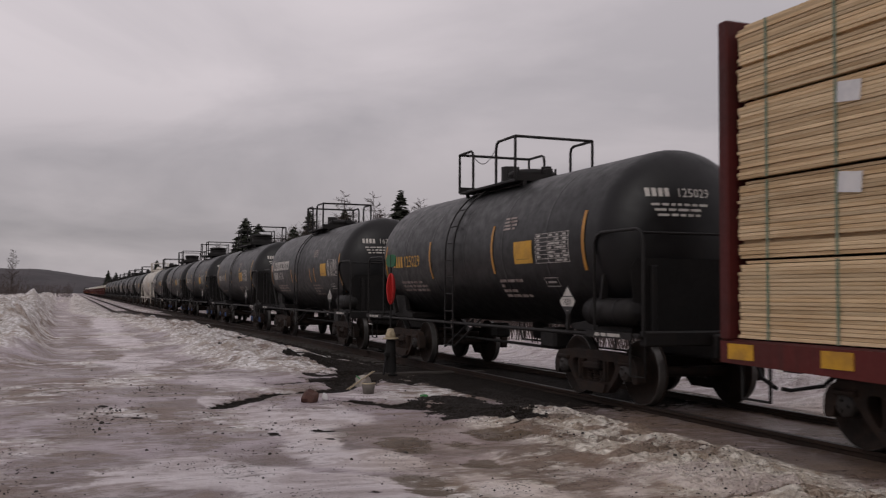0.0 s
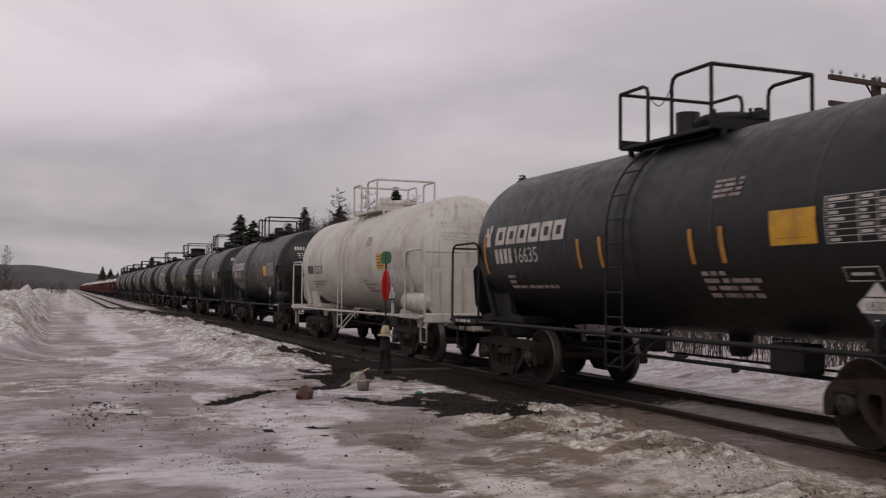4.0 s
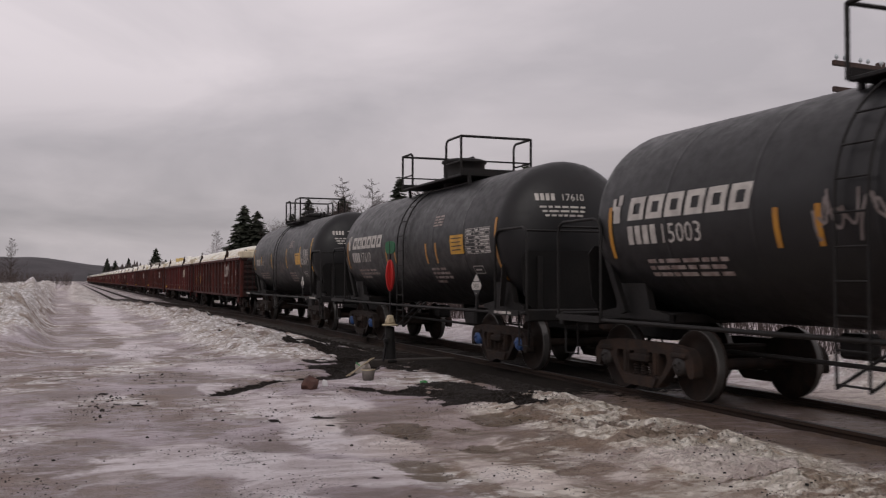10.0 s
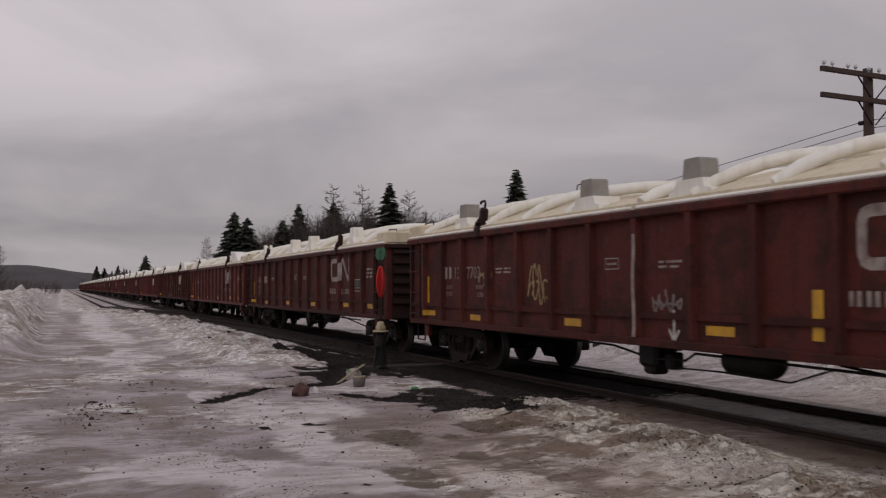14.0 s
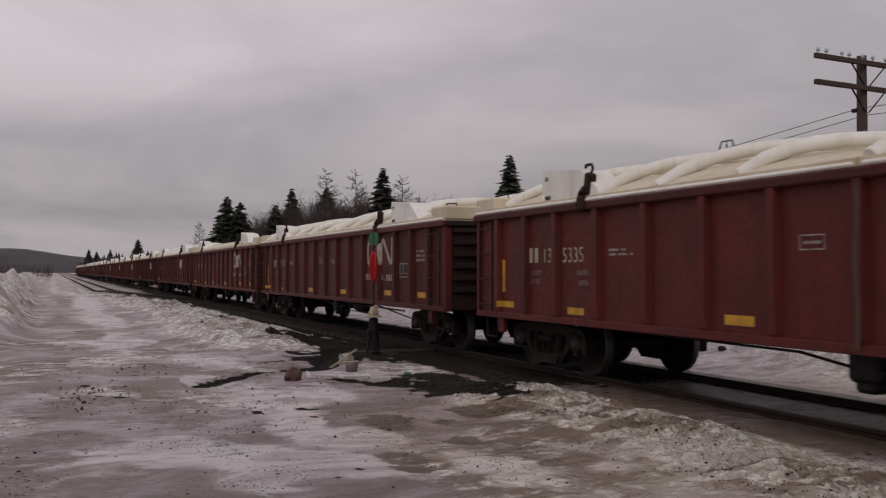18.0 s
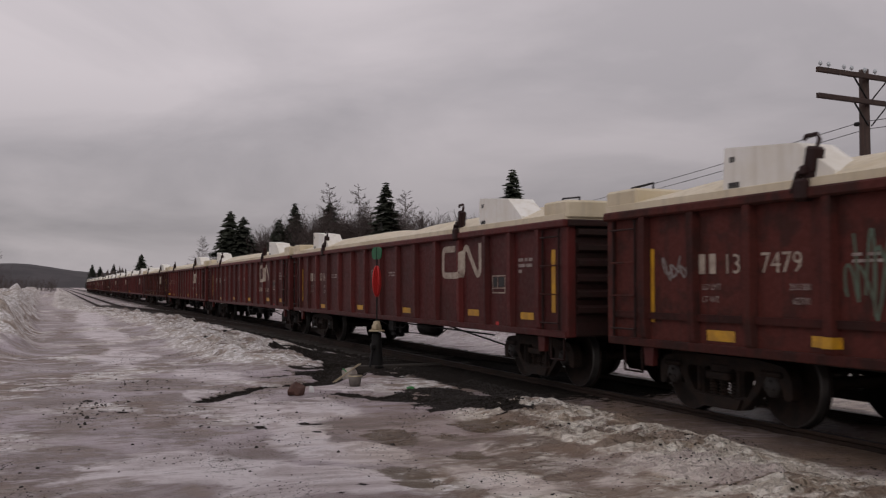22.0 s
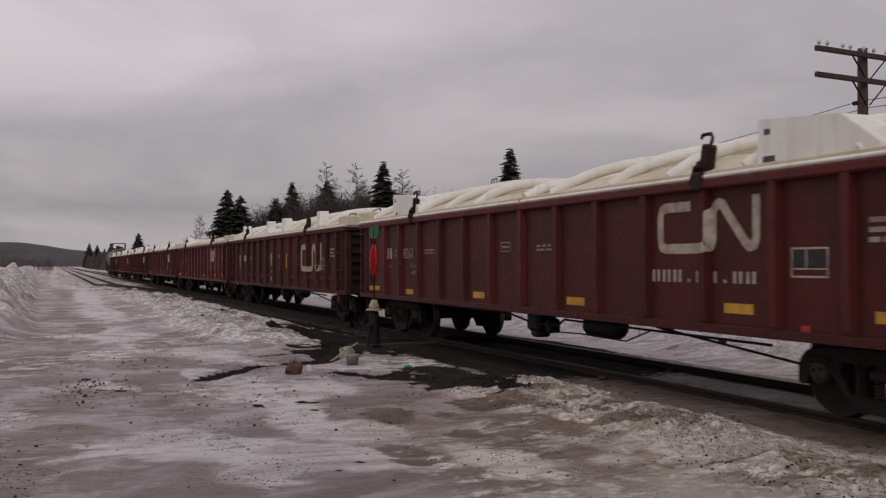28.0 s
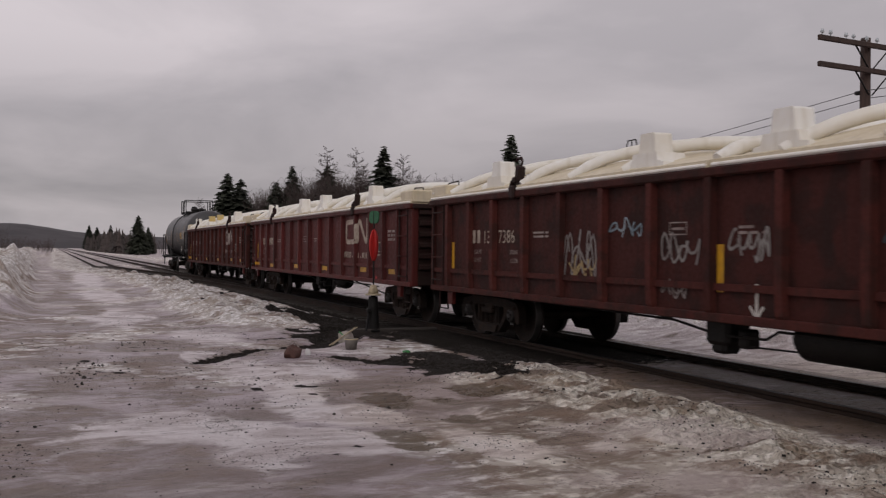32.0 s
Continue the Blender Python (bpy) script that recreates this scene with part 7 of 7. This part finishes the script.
def bare_meshes(seed, h, spread, upright=0.5, thick=0.11):
    """A leafless larch: a straight stem with many level boughs of fine twigs."""
    rs = random.Random(seed)
    trunk, limbs = Form(), Form()
    segs = 9
    pts = [Vector((0, 0, -0.3))]
    for i in range(segs):
        pts.append(pts[-1] + Vector((rs.uniform(-0.10, 0.10), rs.uniform(-0.10, 0.10), (h + 0.3) / segs)))
    for i in range(segs):
        trunk.rod(pts[i], pts[i + 1], thick * (1 - i / segs * 0.93), 7, thick * (1 - (i + 1) / segs * 0.93), False)

    def stray(d, k):
        return (d + Vector((rs.uniform(-1, 1), rs.uniform(-1, 1), rs.uniform(-0.5, 0.8))) * k).normalized()

    count = int(h * 11)
    for k in range(count):
        u = 0.16 + 0.84 * (k + rs.random()) / count
        i = min(int(u * segs), segs - 1)
        p = pts[i].lerp(pts[i + 1], u * segs - i)
        a = rs.uniform(0, 6.283)
        length = spread * min(1.0, 1.5 * (1.03 - u) ** 0.75) * rs.uniform(0.55, 1.1) + 0.15
        d = Vector((math.cos(a), math.sin(a), upright + rs.uniform(-0.25, 0.35))).normalized()
        bend = p + d * length * 0.55
        q = bend + stray(d, 0.14) * length * 0.45
        limbs.rod(p, bend, 0.024 * (1.2 - u) + 0.010, 3, 0.012, False)
        limbs.spike(bend, q, 0.011)
        for _ in range(9):
            t0 = rs.uniform(0.2, 1.0)
            s = p.lerp(bend, t0 / 0.55) if t0 < 0.55 else bend.lerp(q, (t0 - 0.55) / 0.45)
            d2 = stray(d, 0.9)
            e = s + d2 * length * rs.uniform(0.18, 0.42)
            limbs.spike(s, e, 0.011)
            for _ in range(3):
                s2 = s.lerp(e, rs.uniform(0.2, 0.9))
                limbs.spike(s2, s2 + stray(d2, 1.0) * length * rs.uniform(0.10, 0.24), 0.009)
    return trunk.mesh("trunk", BARK), limbs.mesh("crown", TWIG, fix=False)


def tree(name, label, meshes, x, y, turn=0.0, size=1.0):
    t = thing(name, label, "tree", "trees beside the line")
    t.matrix_basis = pose(x, y, -0.2, 0, 0, turn)
    for nm, me in zip(("trunk", "crown"), meshes):
        o = part(nm, me, None, t)
        o.scale = (size, size, size)
    return t


SPRUCES = [spruce_meshes(11, 10.0, 3.9), spruce_meshes(12, 9.6, 3.2), spruce_meshes(13, 10.0, 2.5)]
BARES = [bare_meshes(21, 10.0, 2.2, 0.22), bare_meshes(22, 9.5, 2.2, 0.45), bare_meshes(23, 9.0, 1.7, 0.6)]
for i, (x, y, top, k) in enumerate(((-108.5, 18.0, 9.9, 0), (-107.0, 19.2, 9.2, 0), (-92.9, 20.1, 8.0, 1), (-92.5, 21.6, 9.6, 2), (-86.8, 23.6, 9.3, 0), (-71.1, 23.8, 9.6, 2), (-53.9, 26.4, 8.8, 2),
                                     (-224.0, 17.6, 8.6, 0), (-598.0, 19.5, 14.0, 1), (-602, 24, 13.0, 0), (-590.0, 31.0, 14.2, 2), (-250, 22, 6.5, 1))):
    tree("spruce_tree", "dark green spruce with a narrow uneven crown", SPRUCES[k], x, y, i * 67, (top + 0.2) / (10.0, 9.6, 10.0)[k])
for i, (x, y, top, k) in enumerate(((-77.2, 21.1, 9.9, 0), (-76.5, 23.4, 9.8, 0), (-70.7, 25.1, 8.8, 1), (-118.9, 16.3, 7.4, 1), (-117, 18.0, 7.0, 2), (-149.8, -8.1, 7.4, 2), (-88.0, 21.0, 8.2, 1),
                                     (-84.0, 22.3, 8.4, 0), (-80, 25, 8.6, 0), (-90, 25, 8.6, 0), (-94, 22, 8.0, 0), (-82, 28, 9.0, 1), (-87, 27, 8.8, 0), (-97, 20.5, 7.4, 1), (-101, 20.5, 6.6, 2), (-74, 28, 7.6, 2), (-95.5, 23.0, 7.8, 0))):
    tree("bare_tree", "leafless grey-brown tree beside the line", BARES[k], x, y, i * 41, (top + 0.2) / (10.0, 9.5, 9.0)[k])


def scrub(name, label, spots, h0, h1, seed, twigs=6, stout=1.0):
    """Bare brush: many thin forked stems, one piece of stuff."""
    rs = random.Random(seed)
    f = Form()
    for x, y in spots:
        h = rs.uniform(h0, h1)
        p = Vector((x, y, -0.3))
        q = p + Vector((rs.uniform(-0.32, 0.32) * h, rs.uniform(-0.32, 0.32) * h, h + 0.2))
        r = (0.006 + 0.004 * h) * stout
        f.spike(p, q, r)
        for _ in range(twigs):
            u = rs.uniform(0.2, 0.98)
            s = p.lerp(q, u)
            e = s + Vector((rs.uniform(-1, 1), rs.uniform(-1, 1), rs.uniform(0.6, 1.7))) * h * 0.14
            f.spike(s, e, r * 0.5)
            for _ in range(3):
                s2 = s.lerp(e, rs.uniform(0.3, 0.95))
                f.spike(s2, s2 + Vector((rs.uniform(-1, 1), rs.uniform(-1, 1), rs.uniform(0.2, 1.2))) * h * 0.07, r * 0.38)
    return tagged(new(name, f.mesh(name, TWIG, fix=False)), label, "brush", kind="stuff")


rb = random.Random(31)
scrub("roadside_brush", "thin leafless brush behind the snow bank", [(rb.uniform(-60, -4), 15.0 + 14 * rb.random() ** 1.4) for _ in range(4200)], 0.6, 1.7, 32, 6, 1.4)
scrub("woodland_brush", "leafless brush and saplings below the trees", [(rb.uniform(-124, -78), rb.uniform(21, 35)) for _ in range(3500)], 4.2, 7.6, 33, 15, 1.4)
scrub("low_brush", "low leafless brush at the edge of the trees", [(rb.uniform(-78, -46), rb.uniform(22, 34)) for _ in range(900)], 2.2, 4.6, 36, 12, 1.0)
scrub("field_brush", "brown leafless brush across the end of the field", [(rb.uniform(-420, -250), rb.choice((rb.uniform(-34, 0.5), rb.uniform(14, 30)))) for _ in range(700)], 1.8, 4.2, 35, 8, 3.0)
scrub("road_end_brush", "leafless brush behind the ploughed snow", [(rb.uniform(-170, -90), rb.uniform(-16, -6)) for _ in range(260)], 1.5, 4.0, 34, 7)

# far mixed woods as one piece of stuff
wf = Form()
rw = random.Random(41)
for _ in range(240):
    d = rw.uniform(230, 620)
    y = max(14.0, d * rw.uniform(0.03, 0.095))
    x, h = -d, rw.uniform(3.0, 5.2) + d * 0.004
    for k in range(9):
        u = k / 9
        z0 = h * (0.05 + 0.95 * u)
        r = h * 0.22 * (1 - u) * rw.uniform(0.7, 1.25) + 0.1
        a0 = rw.uniform(0, 6)
        ring = [(x + r * math.cos(a0 + 1.05 * q) * rw.uniform(0.6, 1.2), y + r * math.sin(a0 + 1.05 * q) * rw.uniform(0.6, 1.2), z0 - 0.2 * r - rw.random() * 0.3) for q in range(6)]
        wf.add([(x, y, z0 + h * 0.16)] + ring, [(0, 1 + q, 1 + (q + 1) % 6) for q in range(6) if rw.random() < 0.9])
FAR_WOOD = material("far_mixed_woods", (0.040, 0.035, 0.032), 0.95, second=(0.085, 0.066, 0.060), scale=0.05, amount=0.8, bump=0.0)
tagged(new("far_woods", wf.mesh("far_woods", FAR_WOOD, fix=False)), "far woods of spruce and bare trees along the line", "woods", kind="stuff")


# ---- litter and stones on the road ----
def stone_mesh(seed, sx, sy, sz):
    bm = bmesh.new()
    bmesh.ops.create_icosphere(bm, subdivisions=2 if sx < 0.3 else 1, radius=1.0)
    for v in bm.verts:
        k = 1 + 0.42 * noise.noise(v.co * 1.6 + Vector((seed, 0, 0)))
        v.co = Vector((v.co.x * sx * k, v.co.y * sy * k, max(v.co.z, -0.55) * sz * k))
    me = bpy.data.meshes.new("stone")
    bm.to_mesh(me)
    bm.free()
    return me


def lone(name, label, category, me, mat, x, y, dz=0.0, turn=0.0, group=""):
    me.materials.clear()
    me.materials.append(mat)
    ob = new(name, me)
    ob.matrix_basis = pose(x, y, ground_at(x, y)[0] + dz, 0, 0, turn)
    return tagged(ob, label, category, group)


lone("iron_lump", "rust-brown iron lump lying in the ice", "debris", stone_mesh(1, 0.16, 0.13, 0.12), RUST_BROWN, -14.5, 3.42, 0.06, 20)
lone("plastic_scrap", "white torn scrap beside the iron lump", "debris", stone_mesh(9, 0.05, 0.015, 0.07), PAPER, -14.52, 3.66, 0.05, 50)
buck = thing("canvas_bag", "grimy grey bag slumped beside the switch", "bag", m=pose(-17.2, 5.05, ground_at(-17.2, 5.05)[0] + 0.02))
me = stone_mesh(3, 0.20, 0.14, 0.14)
me.materials.append(BURLAP)
part("sack", me, BURLAP, buck, at=(0, 0, 0.10))
part("strap", Form().pipe([(-0.13, -0.08, 0.16), (0, -0.12, 0.22), (0.13, -0.06, 0.15)], 0.012, 5), GREEN, buck)
pail = thing("tin_pail", "small grimy metal pail on the ice", "pail", m=pose(-15.6, 4.68, ground_at(-15.6, 4.68)[0]))
part("wall", Form().lathe([(0.0, 0.0), (0.0, 0.09), (0.17, 0.115), (0.18, 0.115), (0.18, 0.105), (0.02, 0.085), (0.02, 0.0)], 16, "z"), CANVAS, pail)
part("rim", Form().lathe([(0.165, 0.115), (0.182, 0.122), (0.186, 0.110)], 16, "z"), CREAM, pail)
for i in range(2):
    st = Form().rod((0, 0, 0.05), (-1.5 + 0.1 * i, 0.95 - 0.12 * i, 0.22), 0.010, 6)
    lone("wooden_stick", "pale wooden stick leaning by the switch", "stick", st.mesh("stick", CREAM), CREAM, -15.95 - 0.05 * i, 4.40 + 0.06 * i, 0.0, 0.0, "sticks")
lone("green_scrap", "green plastic scrap on the snow", "debris", stone_mesh(5, 0.09, 0.07, 0.03), GREEN, -14.7, 5.35, 0.02)
rg = random.Random(51)
for i in range(260):
    k = rg.random()
    if k < 0.26:
        x, y = rg.gauss(-13.7, 0.7), rg.gauss(0.55, 0.28)
    elif k < 0.40:
        x, y = rg.gauss(-16.5, 0.8), rg.gauss(1.3, 0.4)
    elif k < 0.52:
        x, y = rg.gauss(-12.2, 0.7), rg.gauss(2.2, 0.5)
    elif k < 0.70:
        x, y = rg.gauss(-13.0, 1.0), rg.gauss(5.5, 0.5)
    else:
        x, y = rg.uniform(-24, -7), rg.uniform(-0.6, 5.2)
    s = rg.uniform(0.008, 0.026) * (2.0 if rg.random() < 0.05 else 1)
    if i < 6:
        base = stone_mesh(100 + i, 1.0, 0.8, 0.6)
        base.materials.append(STONE)
        STONES = (STONES if i else []) + [base]
    ob = new("stone", STONES[i % len(STONES)] if i >= 6 else STONES[i])
    ob.matrix_basis = pose(x, y, ground_at(x, y)[0] + 0.15 * s, 0, 0, rg.uniform(0, 360))
    ob.scale = (s, s, s)
    tagged(ob, "small dark stone on the road ice", "stone", "stones on the road")
for x, y, s in ((-27.5, 3.9, 0.07), (-24.8, 4.35, 0.06), (-17.4, 12.3, 0.16), (-15.2, 12.0, 0.11), (-20.5, 12.2, 0.12), (-12.4, 6.05, 0.07)):
    lone("stone", "dark stone frozen in the snow bank", "stone", stone_mesh(x, s, s * 0.8, s * 0.6), STONE, x, y, s * 0.3, x * 40, "stones on the road")


def strewn(name, label, category, mat, spots, seed):
    """Many small rough lumps, one piece of stuff."""
    rs = random.Random(seed)
    f = Form()
    for x, y, s in spots:
        z = ground_at(x, y)[0]
        n = 5
        a0 = rs.uniform(0, 6)
        low = [(x + s * math.cos(a0 + 1.257 * k) * rs.uniform(0.7, 1.2), y + s * math.sin(a0 + 1.257 * k) * rs.uniform(0.7, 1.2), z - 0.3 * s) for k in range(n)]
        high = [(x + 0.6 * (p[0] - x) + rs.uniform(-0.2, 0.2) * s, y + 0.6 * (p[1] - y), z + s * rs.uniform(0.2, 0.55)) for p in low]
        f.add(low + high, [(k, (k + 1) % n, n + (k + 1) % n, n + k) for k in range(n)] + [tuple(range(n, 2 * n))])
    return tagged(new(name, f.mesh(name, mat, fix=False)), label, category, kind="stuff")


rl = random.Random(71)
spots = []
while len(spots) < 5200:
    k = rl.random()
    if k < 0.35:
        x, y = rl.uniform(-15.5, -11.2), rl.uniform(4.7, 6.8)
    elif k < 0.55:
        x, y = rl.uniform(-24, -16.5), rl.uniform(4.4, 6.6)
    elif k < 0.75:
        x, y = rl.uniform(-19.5, -13.4), rl.uniform(1.5, 5.6)
    else:
        x, y = rl.uniform(-45, -19), rl.uniform(5.5, 7.6)
    if ground_at(x, y)[2] > 0.38:
        spots.append((x, y, rl.uniform(0.010, 0.030)))
strewn("gravel", "wet dark gravel thawed out of the snow", "gravel", STONE, spots, 72)
spots = []
while len(spots) < 5000:
    x, y = (rl.uniform(-26, -6.5), rl.uniform(-1.2, 5.2)) if rl.random() < 0.75 else (rl.uniform(-14, -4.5), rl.uniform(4.8, 6.9))
    if nz(x, y, 0.9, 201) + 0.6 * nz(x, y, 2.3, 202) > rl.uniform(-0.1, 0.7):
        spots.append((x, y, rl.uniform(0.005, 0.013) * (1.7 if rl.random() < 0.1 else 1)))
strewn("road_grit", "dark grit and small chips scattered on the road ice", "grit", STONE, spots, 74)

# ---- ties of the main line and the siding, where the bed shows ----
ME_TIE = Form().box(0, 0, 0, 0.22, 2.55, 0.16, 0.012).mesh("tie", TIE)
rt = random.Random(61)
x = -21.0
while x > -86:
    part("tie", ME_TIE, None, main_track, at=pose(x, TRACK_Y + rt.uniform(-0.05, 0.05), -0.245 + rt.uniform(-0.01, 0.012), 0, 0, rt.uniform(-1.5, 1.5)))
    x -= 0.54
x = -30.0
while x > -90:
    part("tie", ME_TIE, None, siding, at=pose(x, TRACK_Y - siding_shift(x) + rt.uniform(-0.05, 0.05), -0.252 + rt.uniform(-0.01, 0.012), 0, 0, rt.uniform(-1.5, 1.5) + math.degrees(math.atan((siding_shift(x - 0.5) - siding_shift(x + 0.5)) / 1.0)) * 1.0))
    x -= 0.56


# ---- what moves: the whole train rolls towards +x, and its wheels turn ----
def motions():
    times = [0, 4, 8, 12, 16, 20, 24, 28, 32]
    for car, x0 in CARS:
        walk(car, [(t, pose(x0 + SPEED * t, TRACK_Y, 0)) for t in times])
    turn = math.degrees(SPEED / WHEEL_R) / FPS
    lead = {}
    for car, _ in CARS:
        for ob in car.children_recursive:
            s = ob.get("spin")
            if s is None:
                continue
            if s not in lead:
                lead[s] = ob
                walk(ob, [(i / FPS, pose(s * WB, 0, WHEEL_R, 0, (i * turn) % 360, 0)) for i in range(32 * FPS + 1)])
            else:
                # alike wheelsets turn alike: they share the keys
                ob.rotation_mode = "QUATERNION"
                keys = ob.animation_data_create()
                keys.action = lead[s].animation_data.action
                keys.action_slot = lead[s].animation_data.action_slot


motions()
